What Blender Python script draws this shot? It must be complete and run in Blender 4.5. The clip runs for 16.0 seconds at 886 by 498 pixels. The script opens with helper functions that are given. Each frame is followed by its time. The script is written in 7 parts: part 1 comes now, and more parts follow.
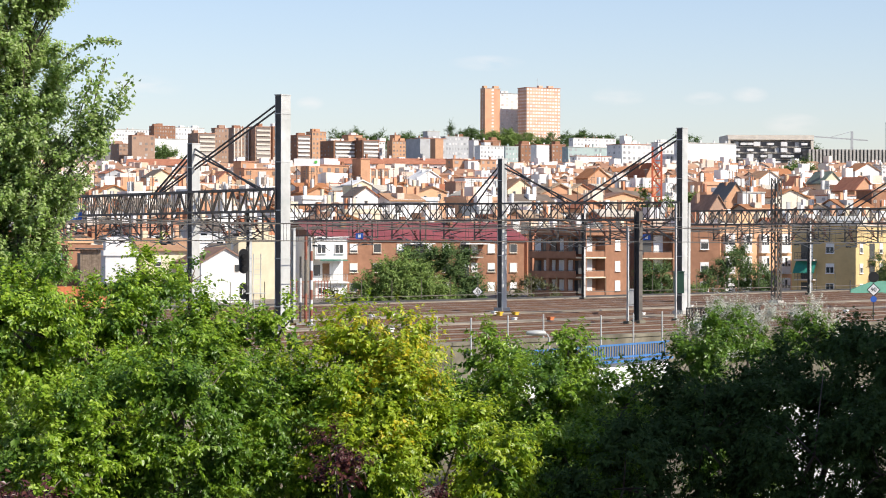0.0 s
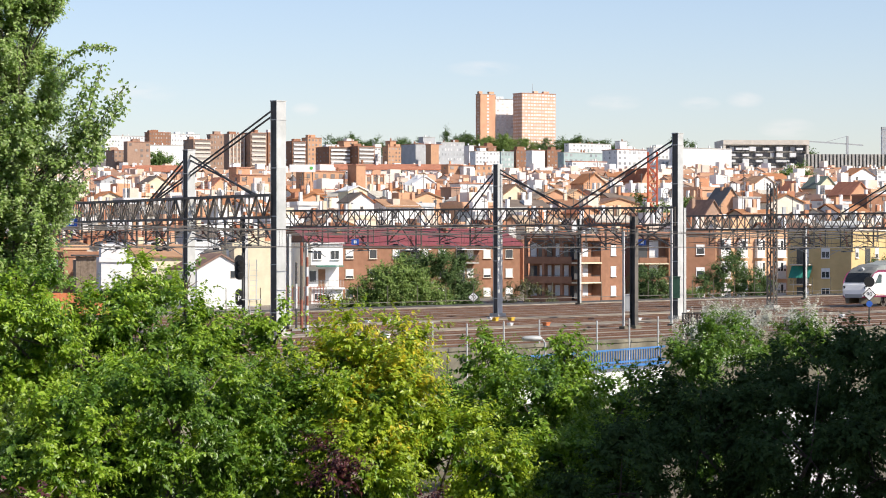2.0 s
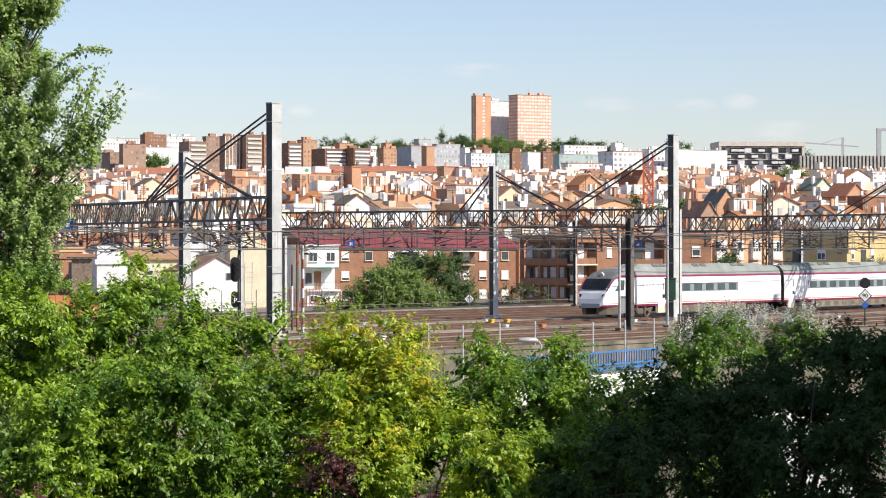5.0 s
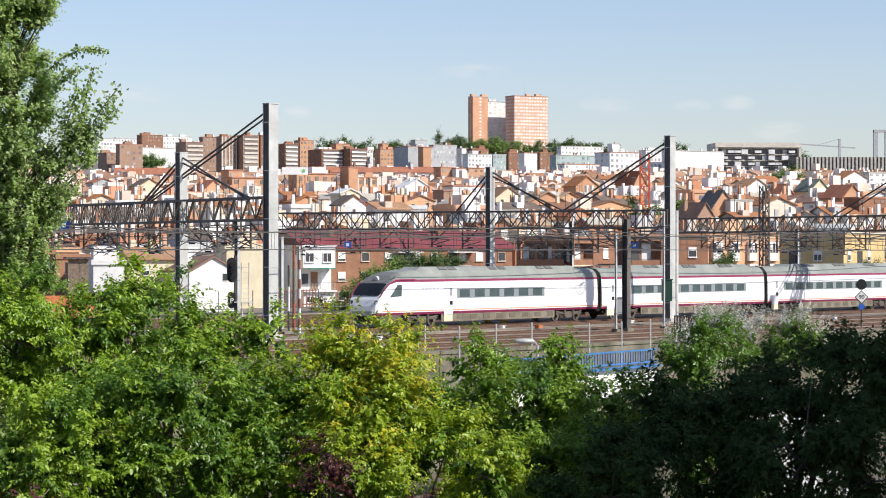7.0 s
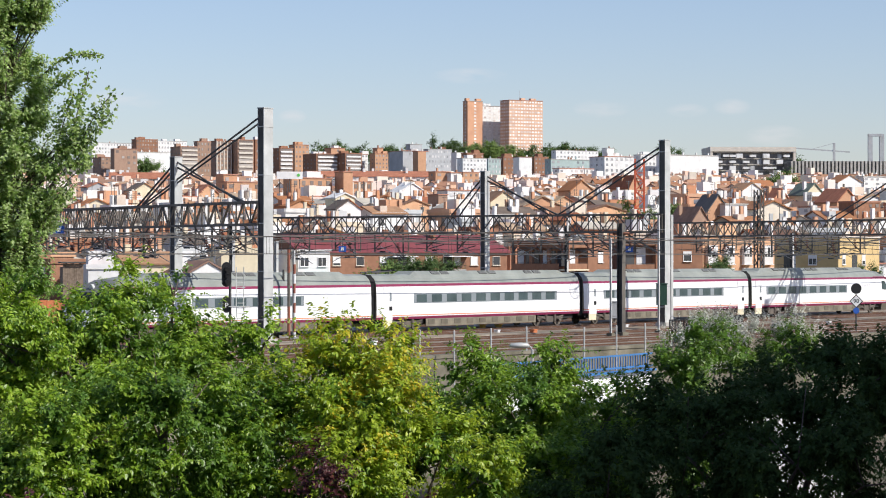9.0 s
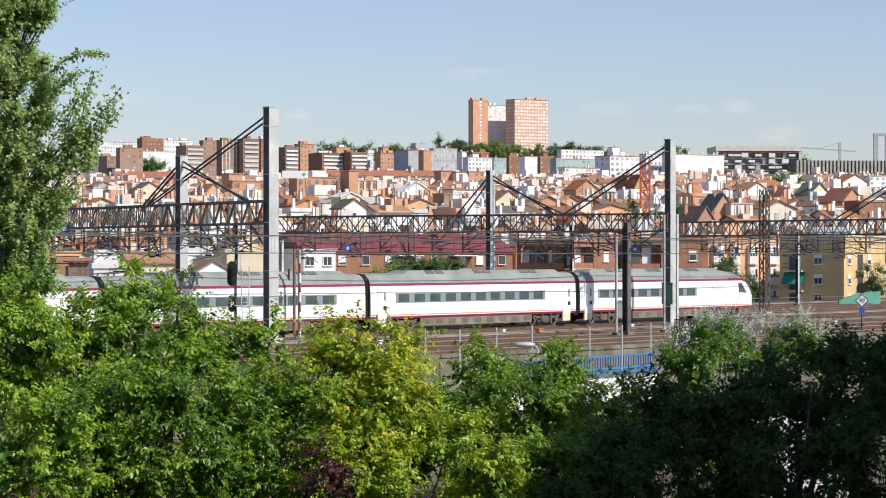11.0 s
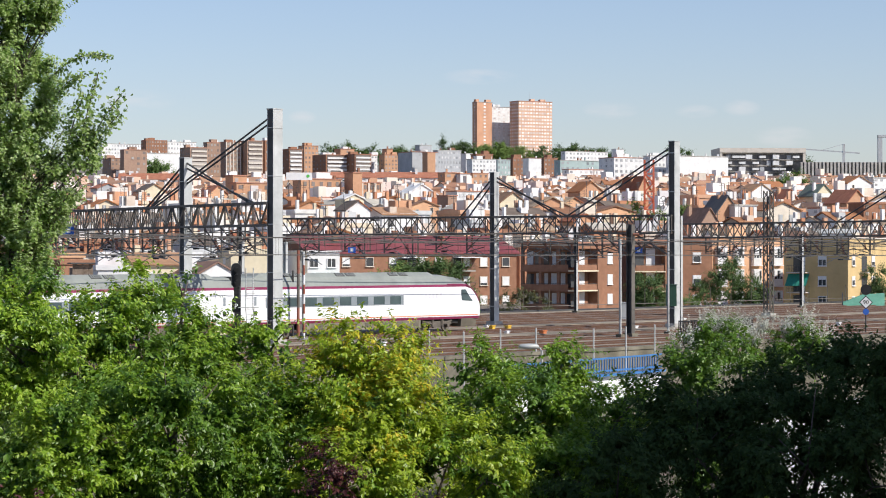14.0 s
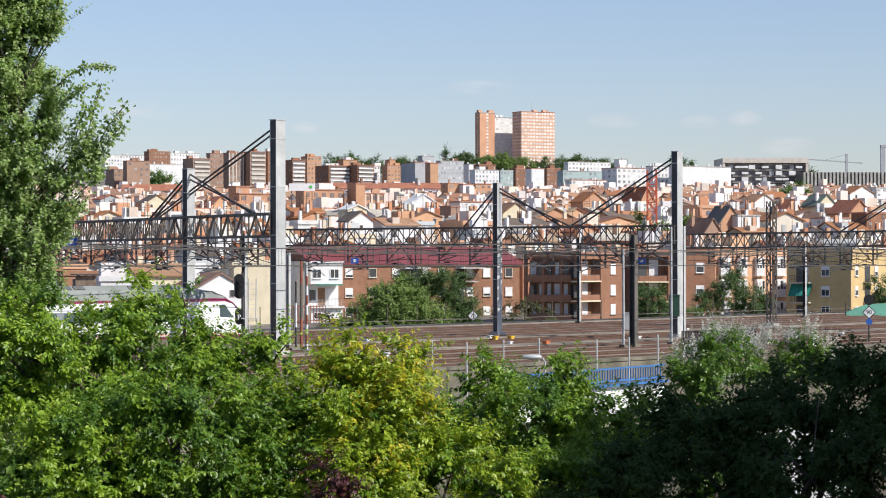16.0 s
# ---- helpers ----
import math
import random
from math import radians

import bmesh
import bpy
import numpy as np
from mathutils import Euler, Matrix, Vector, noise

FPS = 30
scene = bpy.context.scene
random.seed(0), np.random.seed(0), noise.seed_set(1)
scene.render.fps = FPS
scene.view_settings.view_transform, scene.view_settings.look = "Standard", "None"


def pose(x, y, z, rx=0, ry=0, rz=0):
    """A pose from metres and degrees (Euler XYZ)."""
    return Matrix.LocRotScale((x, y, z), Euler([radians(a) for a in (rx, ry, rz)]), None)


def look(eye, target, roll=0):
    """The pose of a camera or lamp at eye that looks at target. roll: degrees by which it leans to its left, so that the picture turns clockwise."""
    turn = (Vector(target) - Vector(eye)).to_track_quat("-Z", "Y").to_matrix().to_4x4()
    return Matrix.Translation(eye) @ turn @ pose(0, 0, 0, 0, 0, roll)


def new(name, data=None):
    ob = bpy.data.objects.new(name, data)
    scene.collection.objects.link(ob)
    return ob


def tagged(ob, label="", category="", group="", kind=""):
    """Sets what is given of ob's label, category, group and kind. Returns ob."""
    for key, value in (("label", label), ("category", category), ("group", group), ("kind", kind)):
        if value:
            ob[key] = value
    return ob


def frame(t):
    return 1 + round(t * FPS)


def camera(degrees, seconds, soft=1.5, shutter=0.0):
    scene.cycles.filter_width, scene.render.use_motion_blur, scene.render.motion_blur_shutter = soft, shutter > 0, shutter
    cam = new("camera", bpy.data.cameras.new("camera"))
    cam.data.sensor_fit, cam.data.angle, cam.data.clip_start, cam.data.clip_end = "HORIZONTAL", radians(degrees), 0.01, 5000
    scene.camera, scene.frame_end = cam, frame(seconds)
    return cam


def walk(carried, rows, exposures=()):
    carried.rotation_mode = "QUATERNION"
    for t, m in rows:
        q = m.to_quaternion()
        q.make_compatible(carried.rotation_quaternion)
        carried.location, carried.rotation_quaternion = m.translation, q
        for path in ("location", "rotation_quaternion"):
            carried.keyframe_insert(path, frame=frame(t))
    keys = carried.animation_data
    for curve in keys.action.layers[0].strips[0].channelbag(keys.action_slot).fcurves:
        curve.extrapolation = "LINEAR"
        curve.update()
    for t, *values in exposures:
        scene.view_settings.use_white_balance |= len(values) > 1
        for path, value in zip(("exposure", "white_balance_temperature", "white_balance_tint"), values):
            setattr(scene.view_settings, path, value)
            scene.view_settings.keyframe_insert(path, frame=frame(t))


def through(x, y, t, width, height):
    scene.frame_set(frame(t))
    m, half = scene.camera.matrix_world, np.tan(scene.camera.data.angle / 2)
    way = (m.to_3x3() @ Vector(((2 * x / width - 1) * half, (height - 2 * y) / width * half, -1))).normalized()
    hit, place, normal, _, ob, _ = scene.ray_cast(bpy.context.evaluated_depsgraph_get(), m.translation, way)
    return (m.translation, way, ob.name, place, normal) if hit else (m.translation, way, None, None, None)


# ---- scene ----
from collections import defaultdict

# ------------------------------------------------------------------ camera
EYE = (0.0, 0.0, 5.25)
cam = camera(20.0, 16.0, soft=1.0)
PATH = [
    # seconds, turn to the left, tilt, roll
    (0.0, 0.0538, 89.8625, 0.129),
    (0.5, 0.0380, 89.9099, 0.050),
    (1.0, -0.0000, 89.9346, 0.001),
    (1.5, 0.0000, 89.9742, 0.000),
    (2.0, -0.0430, 89.9923, -0.009),
    (2.5, -0.0612, 90.0097, -0.050),
    (3.0, -0.1101, 90.0322, -0.076),
    (3.5, -0.1126, 90.0334, -0.057),
    (4.0, -0.1201, 90.0370, -0.063),
    (6.5, -0.1795, 90.0300, -0.061),
    (7.0, -0.2172, 90.0530, 0.001),
    (7.5, -0.2414, 90.0720, -0.028),
    (8.0, -0.3168, 90.0916, -0.022),
    (8.5, -0.3158, 90.1122, 0.002),
    (9.0, -0.3345, 90.1510, -0.033),
    (11.5, -0.1973, 90.1321, -0.002),
    (12.0, -0.1973, 90.1518, -0.003),
    (12.5, -0.1734, 90.1722, -0.024),
    (13.0, -0.1776, 90.1715, 0.001),
    (13.5, -0.1575, 90.1703, -0.024),
    (14.0, -0.1198, 90.1737, -0.014),
    (14.5, -0.0907, 90.2298, -0.027),
    (15.0, -0.0633, 90.2732, -0.048),
    (15.5, -0.0606, 90.3639, -0.075),
    (16.0, -0.0527, 90.4166, -0.098),
]
walk(cam, [(t, pose(*EYE, rx, 0, rz) @ pose(0, 0, 0, 0, 0, ro)) for t, rz, rx, ro in PATH],
     [(0.0, 0.42, 6500, 10), (4.0, 0.38, 6500, 10), (7.0, 0.24, 6300, 10), (9.0, 0.10, 6200, 10), (12.5, 0.10, 6200, 10), (16.0, 0.09, 6150, 10)])

# ------------------------------------------------------------------ light
SUN_AZ = 118.0      # degrees clockwise from the view's direction
SUN_EL = 40.0
world = bpy.data.worlds.new("sky")
scene.world = world
world.use_nodes = True
wn = world.node_tree
wn.nodes.clear()
w_out = wn.nodes.new("ShaderNodeOutputWorld")
w_bg = wn.nodes.new("ShaderNodeBackground")
w_sky = wn.nodes.new("ShaderNodeTexSky")
w_sky.sky_type = "NISHITA"
w_sky.sun_disc = False
w_sky.sun_elevation = radians(SUN_EL)
w_sky.sun_rotation = radians(SUN_AZ)
w_sky.altitude = 600
w_sky.air_density = 1.0
w_sky.dust_density = 0.9
w_sky.ozone_density = 3.2
w_bg.inputs["Strength"].default_value = 0.12


def wmath(op, a, b=None, clamp=False):
    n = wn.nodes.new("ShaderNodeMath")
    n.operation, n.use_clamp = op, clamp
    for i, v in enumerate((a, b)):
        if v is None:
            continue
        if isinstance(v, (int, float)):
            n.inputs[i].default_value = v
        else:
            wn.links.new(v, n.inputs[i])
    return n.outputs[0]


# a few thin clouds low over the hill
w_co = wn.nodes.new("ShaderNodeTexCoord")
w_sep = wn.nodes.new("ShaderNodeSeparateXYZ")
wn.links.new(w_co.outputs["Generated"], w_sep.inputs[0])
w_az = wmath("DIVIDE", w_sep.outputs[0], w_sep.outputs[1])
w_el = wmath("DIVIDE", w_sep.outputs[2], w_sep.outputs[1])
w_map = wn.nodes.new("ShaderNodeMapping")
w_map.inputs["Scale"].default_value = (60, 60, 220)
wn.links.new(w_co.outputs["Generated"], w_map.inputs[0])
w_nz = wn.nodes.new("ShaderNodeTexNoise")
w_nz.inputs["Scale"].default_value = 1.0
w_nz.inputs["Detail"].default_value = 5
wn.links.new(w_map.outputs[0], w_nz.inputs["Vector"])
w_cloud = None
for az, el, wd, ht in ((0.0165, 0.0716, 0.016, 0.0034), (0.069, 0.0585, 0.012, 0.004), (0.103, 0.0578, 0.009, 0.003), (0.121, 0.0592, 0.008, 0.0036),
                       (-0.12, 0.062, 0.017, 0.005), (0.138, 0.0478, 0.013, 0.0045), (-0.054, 0.0555, 0.006, 0.003)):
    dx = wmath("DIVIDE", wmath("SUBTRACT", w_az, az), wd)
    dz = wmath("DIVIDE", wmath("SUBTRACT", w_el, el), ht)
    k = wmath("SUBTRACT", 1.0, wmath("ADD", wmath("MULTIPLY", dx, dx), wmath("MULTIPLY", dz, dz)), True)
    w_cloud = k if w_cloud is None else wmath("MAXIMUM", w_cloud, k)
w_fac = wmath("MULTIPLY", wmath("MULTIPLY", w_cloud, wmath("MULTIPLY", wmath("SUBTRACT", w_nz.outputs[0], 0.3, True), 2.2, True)), 0.55)
w_tint = wn.nodes.new("ShaderNodeMix")
w_tint.data_type, w_tint.blend_type = "RGBA", "MULTIPLY"
w_tint.inputs[0].default_value = 1.0
w_tint.inputs[7].default_value = (1.06, 0.945, 0.955, 1)
wn.links.new(w_sky.outputs[0], w_tint.inputs[6])
w_mix = wn.nodes.new("ShaderNodeMix")
w_mix.data_type = "RGBA"
w_mix.inputs[7].default_value = (6.4, 6.1, 6.0, 1)
wn.links.new(w_fac, w_mix.inputs[0])
wn.links.new(w_tint.outputs[2], w_mix.inputs[6])
wn.links.new(w_mix.outputs[2], w_bg.inputs[0])
wn.links.new(w_bg.outputs[0], w_out.inputs[0])

sun_data = bpy.data.lights.new("sun", "SUN")
sun_data.energy = 5.0
sun_data.angle = radians(0.5)
sun_data.color = (1.0, 0.93, 0.82)
sun = new("sun", sun_data)
to_sun = Vector((math.sin(radians(SUN_AZ)) * math.cos(radians(SUN_EL)),
                 math.cos(radians(SUN_AZ)) * math.cos(radians(SUN_EL)), math.sin(radians(SUN_EL))))
sun.matrix_world = look(to_sun * 100, (0, 0, 0))


# ------------------------------------------------------------------ materials
def mat(name, colors, rough=0.7, metal=0.0, scale=3.0, mix_by="noise", bump=0.0, bump_scale=20.0, dirt=0.25, dirt_scale=0.6,
        spec=0.4):
    """A surface whose colour runs over the given colours by noise, by object or by island, with dirt and relief."""
    m = bpy.data.materials.new(name)
    m.use_nodes = True
    nt = m.node_tree
    bs = nt.nodes["Principled BSDF"]
    bs.inputs["Roughness"].default_value = rough
    bs.inputs["Metallic"].default_value = metal
    bs.inputs["Specular IOR Level"].default_value = spec
    co = nt.nodes.new("ShaderNodeTexCoord")
    ramp = nt.nodes.new("ShaderNodeValToRGB")
    while len(ramp.color_ramp.elements) < len(colors):
        ramp.color_ramp.elements.new(0.5)
    k = len(colors)
    if mix_by == "noise":
        nz = nt.nodes.new("ShaderNodeTexNoise")
        nz.inputs["Scale"].default_value = scale
        nz.inputs["Detail"].default_value = 6
        nt.links.new(co.outputs["Object"], nz.inputs["Vector"])
        nt.links.new(nz.outputs[0], ramp.inputs[0])
        lo, hi = 0.3, 0.7
    elif mix_by == "object":
        oi = nt.nodes.new("ShaderNodeObjectInfo")
        nt.links.new(oi.outputs["Random"], ramp.inputs[0])
        lo, hi = 0.0, 1.0 - 1.0 / k
        ramp.color_ramp.interpolation = "CONSTANT"
    else:
        ge = nt.nodes.new("ShaderNodeNewGeometry")
        nt.links.new(ge.outputs["Random Per Island"], ramp.inputs[0])
        lo, hi = 0.0, 1.0
    for i, c in enumerate(colors):
        el = ramp.color_ramp.elements[i]
        el.position = lo + (hi - lo) * i / max(1, k - 1)
        el.color = (*c, 1)
    out = ramp.outputs[0]
    if dirt:
        n2 = nt.nodes.new("ShaderNodeTexNoise")
        n2.inputs["Scale"].default_value = dirt_scale
        n2.inputs["Detail"].default_value = 8
        n2.inputs["Roughness"].default_value = 0.65
        nt.links.new(co.outputs["Object"], n2.inputs["Vector"])
        mr = nt.nodes.new("ShaderNodeMapRange")
        mr.inputs[1].default_value, mr.inputs[2].default_value = 0.3, 0.7
        mr.inputs[3].default_value, mr.inputs[4].default_value = 1.0 - dirt, 1.0 + dirt * 0.3
        nt.links.new(n2.outputs[0], mr.inputs[0])
        mx = nt.nodes.new("ShaderNodeVectorMath")
        mx.operation = "SCALE"
        nt.links.new(out, mx.inputs[0])
        nt.links.new(mr.outputs[0], mx.inputs[3])
        out = mx.outputs[0]
    nt.links.new(out, bs.inputs["Base Color"])
    if bump:
        n3 = nt.nodes.new("ShaderNodeTexNoise")
        n3.inputs["Scale"].default_value = bump_scale
        n3.inputs["Detail"].default_value = 4
        nt.links.new(co.outputs["Object"], n3.inputs["Vector"])
        bp = nt.nodes.new("ShaderNodeBump")
        bp.inputs["Strength"].default_value = bump
        bp.inputs["Distance"].default_value = 0.03
        nt.links.new(n3.outputs[0], bp.inputs["Height"])
        nt.links.new(bp.outputs[0], bs.inputs["Normal"])
    return m


def leaf_mat(name, colors, through=0.36, rough=0.38):
    """Leaves: each its own shade, some light going through, a waxy gloss."""
    m = bpy.data.materials.new(name)
    m.use_nodes = True
    nt = m.node_tree
    bs = nt.nodes["Principled BSDF"]
    bs.inputs["Roughness"].default_value = rough
    bs.inputs["Specular IOR Level"].default_value = 0.45
    ge = nt.nodes.new("ShaderNodeNewGeometry")
    ramp = nt.nodes.new("ShaderNodeValToRGB")
    while len(ramp.color_ramp.elements) < len(colors):
        ramp.color_ramp.elements.new(0.5)
    for i, c in enumerate(colors):
        ramp.color_ramp.elements[i].position = i / max(1, len(colors) - 1)
        ramp.color_ramp.elements[i].color = (*c, 1)
    nt.links.new(ge.outputs["Random Per Island"], ramp.inputs[0])
    nt.links.new(ramp.outputs[0], bs.inputs["Base Color"])
    tr = nt.nodes.new("ShaderNodeBsdfTranslucent")
    hs = nt.nodes.new("ShaderNodeHueSaturation")
    hs.inputs["Value"].default_value = 1.5
    hs.inputs["Hue"].default_value = 0.485
    nt.links.new(ramp.outputs[0], hs.inputs["Color"])
    nt.links.new(hs.outputs[0], tr.inputs[0])
    ms = nt.nodes.new("ShaderNodeMixShader")
    ms.inputs[0].default_value = through
    nt.links.new(bs.outputs[0], ms.inputs[1])
    nt.links.new(tr.outputs[0], ms.inputs[2])
    nt.links.new(ms.outputs[0], nt.nodes["Material Output"].inputs[0])
    return m


MAT = {
    "soil": mat("soil", [(0.10, 0.085, 0.06), (0.16, 0.13, 0.09), (0.09, 0.10, 0.05)], 0.95, scale=0.15, bump=0.3, bump_scale=3),
    "city_ground": mat("city_ground", [(0.16, 0.14, 0.12), (0.22, 0.19, 0.16)], 0.95, scale=0.05),
    "ballast": mat("ballast", [(0.085, 0.058, 0.038), (0.135, 0.092, 0.06), (0.21, 0.16, 0.11)], 0.95, scale=0.35, bump=0.8, bump_scale=9, dirt=0.35, dirt_scale=0.12),
    "pale_gravel": mat("pale_gravel", [(0.17, 0.135, 0.095), (0.25, 0.205, 0.15), (0.40, 0.35, 0.275)], 0.95, scale=0.5, bump=0.8, bump_scale=8, dirt=0.35, dirt_scale=0.15),
    "sleeper": mat("sleeper", [(0.12, 0.095, 0.07), (0.19, 0.155, 0.12)], 0.9, scale=2),
    "rail": mat("rail", [(0.13, 0.065, 0.04), (0.20, 0.11, 0.07)], 0.55, 0.4, scale=1.0),
    "rail_top": mat("rail_top", [(0.34, 0.27, 0.23), (0.44, 0.37, 0.32)], 0.4, 1.0, scale=1.0, dirt=0.1),
    "concrete": mat("concrete", [(0.42, 0.40, 0.36), (0.52, 0.50, 0.46)], 0.85, scale=1.2, bump=0.2),
    "old_wall": mat("old_wall", [(0.15, 0.135, 0.095), (0.22, 0.20, 0.15)], 0.9, scale=0.6, bump=0.3, dirt=0.4),
    "steel_light": mat("steel_light", [(0.48, 0.49, 0.47), (0.60, 0.60, 0.58)], 0.5, 0.15, scale=0.8, dirt=0.22, dirt_scale=0.9),
    "steel_dark": mat("steel_dark", [(0.075, 0.075, 0.075), (0.12, 0.115, 0.11)], 0.6, 0.4, scale=1.5),
    "lattice": mat("lattice", [(0.12, 0.108, 0.095), (0.19, 0.17, 0.145)], 0.65, 0.2, scale=1.0),
    "galvanised": mat("galvanised", [(0.30, 0.30, 0.29), (0.40, 0.40, 0.385)], 0.5, 0.3, scale=1.5, dirt=0.25),
    "wire": mat("wire", [(0.07, 0.065, 0.06), (0.12, 0.11, 0.1)], 0.6, 0.2, scale=1.0, dirt=0),
    "insulator": mat("insulator", [(0.30, 0.12, 0.07), (0.36, 0.16, 0.1)], 0.25, scale=4),
    "black": mat("black", [(0.012, 0.012, 0.013), (0.02, 0.02, 0.02)], 0.5, scale=3),
    "white_paint": mat("white_paint", [(0.76, 0.76, 0.75), (0.82, 0.82, 0.81)], 0.5, scale=1.5, dirt=0.12),
    "blue_paint": mat("blue_paint", [(0.045, 0.165, 0.40), (0.065, 0.20, 0.45)], 0.45, scale=1.5, dirt=0.15),
    "blue_sign": mat("blue_sign", [(0.03, 0.10, 0.42), (0.04, 0.13, 0.48)], 0.4, scale=1.5, dirt=0.1),
    "yellow_paint": mat("yellow_paint", [(0.75, 0.45, 0.04), (0.8, 0.5, 0.06)], 0.5, scale=2),
    "orange_paint": mat("orange_paint", [(0.55, 0.17, 0.06), (0.62, 0.22, 0.09)], 0.55, scale=1),
    # train
    "train_white": mat("train_white", [(0.80, 0.80, 0.80), (0.84, 0.84, 0.84)], 0.28, scale=0.5, dirt=0.06, dirt_scale=0.4),
    "train_grey": mat("train_grey", [(0.23, 0.25, 0.225), (0.30, 0.315, 0.285)], 0.45, scale=0.7, dirt=0.22, dirt_scale=0.5),
    "train_pink": mat("train_pink", [(0.23, 0.028, 0.08), (0.27, 0.035, 0.10)], 0.35, scale=0.6, dirt=0.1),
    "train_orange": mat("train_orange", [(0.75, 0.24, 0.10), (0.78, 0.28, 0.13)], 0.4, scale=0.6, dirt=0.05),
    "train_skirt": mat("train_skirt", [(0.17, 0.15, 0.11), (0.27, 0.24, 0.18)], 0.8, scale=1.2, dirt=0.4, dirt_scale=1.0),
    "train_hatch": mat("train_hatch", [(0.12, 0.105, 0.08), (0.17, 0.15, 0.11)], 0.8, scale=1.5),
    "train_vent": mat("train_vent", [(0.13, 0.14, 0.135), (0.2, 0.2, 0.19)], 0.6, scale=3),
    # grey for the white nose's tip, its shaded front put into the colour
    "nose_shade": mat("nose_shade", [(0.33, 0.35, 0.37), (0.40, 0.42, 0.44)], 0.3, scale=0.5, dirt=0.08),
    "train_glass": mat("train_glass", [(0.05, 0.075, 0.08), (0.085, 0.12, 0.125)], 0.07, scale=0.8, dirt=0, spec=0.8),
    "dark_glass": mat("dark_glass", [(0.012, 0.014, 0.016), (0.022, 0.025, 0.028)], 0.12, scale=0.8, dirt=0, spec=0.4),
    "window_band": mat("window_band", [(0.22, 0.25, 0.27), (0.27, 0.30, 0.32)], 0.2, scale=0.6, dirt=0.05),
    "bogie": mat("bogie", [(0.10, 0.085, 0.07), (0.17, 0.145, 0.12)], 0.85, scale=2, dirt=0.4),
    "rubber": mat("rubber", [(0.02, 0.02, 0.02), (0.035, 0.035, 0.034)], 0.8, scale=2),
    "lamp_glass": mat("lamp_glass", [(0.55, 0.56, 0.55), (0.65, 0.66, 0.65)], 0.15, scale=2, dirt=0),
    # buildings
    "tile_roof": mat("tile_roof", [(0.34, 0.155, 0.07), (0.25, 0.125, 0.07), (0.38, 0.22, 0.125), (0.28, 0.165, 0.10), (0.37, 0.155, 0.062), (0.20, 0.115, 0.08), (0.41, 0.30, 0.20), (0.16, 0.125, 0.10), (0.48, 0.44, 0.37), (0.32, 0.115, 0.055)],
                     0.85, mix_by="object", bump=0.4, bump_scale=6, dirt=0.3, dirt_scale=0.5),
    "house_wall": mat("house_wall", [(0.78, 0.76, 0.72), (0.76, 0.74, 0.68), (0.55, 0.26, 0.14), (0.80, 0.79, 0.77), (0.62, 0.34, 0.20), (0.82, 0.81, 0.79), (0.56, 0.58, 0.58), (0.72, 0.62, 0.46), (0.46, 0.22, 0.13), (0.66, 0.55, 0.45),
                                     (0.80, 0.80, 0.79), (0.64, 0.38, 0.24), (0.78, 0.70, 0.58)],
                      0.9, mix_by="object", dirt=0.2, dirt_scale=0.4),
    "flat_roof": mat("flat_roof", [(0.40, 0.17, 0.11), (0.46, 0.42, 0.38), (0.34, 0.32, 0.30), (0.45, 0.22, 0.15)], 0.9, mix_by="object", dirt=0.3),
    "far_tile": mat("far_tile", [(0.37, 0.185, 0.095), (0.43, 0.26, 0.165), (0.32, 0.165, 0.10), (0.43, 0.31, 0.21), (0.39, 0.165, 0.07), (0.26, 0.18, 0.14)], 0.85, mix_by="island", dirt=0.25, dirt_scale=0.3),
    "far_wall": mat("far_wall", [(0.82, 0.81, 0.79), (0.64, 0.37, 0.23), (0.80, 0.77, 0.70), (0.82, 0.82, 0.81), (0.74, 0.66, 0.56), (0.80, 0.72, 0.60), (0.84, 0.83, 0.82), (0.70, 0.44, 0.29)],
                    0.9, mix_by="island", dirt=0.15, dirt_scale=0.2),
    "brick": mat("brick", [(0.27, 0.135, 0.08), (0.34, 0.175, 0.105)], 0.9, scale=1.5, dirt=0.2, dirt_scale=0.3),
    "brick_brown": mat("brick_brown", [(0.35, 0.225, 0.16), (0.41, 0.27, 0.195)], 0.9, scale=1.5, dirt=0.2, dirt_scale=0.2),
    "brick_orange": mat("brick_orange", [(0.51, 0.285, 0.165), (0.57, 0.33, 0.20)], 0.9, scale=1.5, dirt=0.15, dirt_scale=0.3),
    "cream": mat("cream", [(0.72, 0.63, 0.44), (0.78, 0.69, 0.5)], 0.9, scale=0.7, dirt=0.18, dirt_scale=0.4),
    "ochre": mat("ochre", [(0.60, 0.43, 0.20), (0.66, 0.49, 0.24)], 0.9, scale=0.6, dirt=0.2, dirt_scale=0.4),
    "peach": mat("peach", [(0.66, 0.38, 0.22), (0.72, 0.44, 0.26)], 0.9, scale=0.6, dirt=0.2, dirt_scale=0.4),
    "white_wall": mat("white_wall", [(0.74, 0.73, 0.71), (0.82, 0.81, 0.79)], 0.9, scale=0.6, dirt=0.2, dirt_scale=0.5),
    "grey_wall": mat("grey_wall", [(0.40, 0.41, 0.42), (0.48, 0.49, 0.50)], 0.85, scale=0.4, dirt=0.15),
    "green_wall": mat("green_wall", [(0.36, 0.45, 0.43), (0.42, 0.5, 0.48)], 0.85, scale=0.4, dirt=0.15),
    "dark_panel": mat("dark_panel", [(0.09, 0.09, 0.09), (0.13, 0.125, 0.12)], 0.6, scale=0.4),
    "red_roof": mat("red_roof", [(0.20, 0.05, 0.055), (0.25, 0.065, 0.065)], 0.55, scale=0.4, dirt=0.25, dirt_scale=0.3),
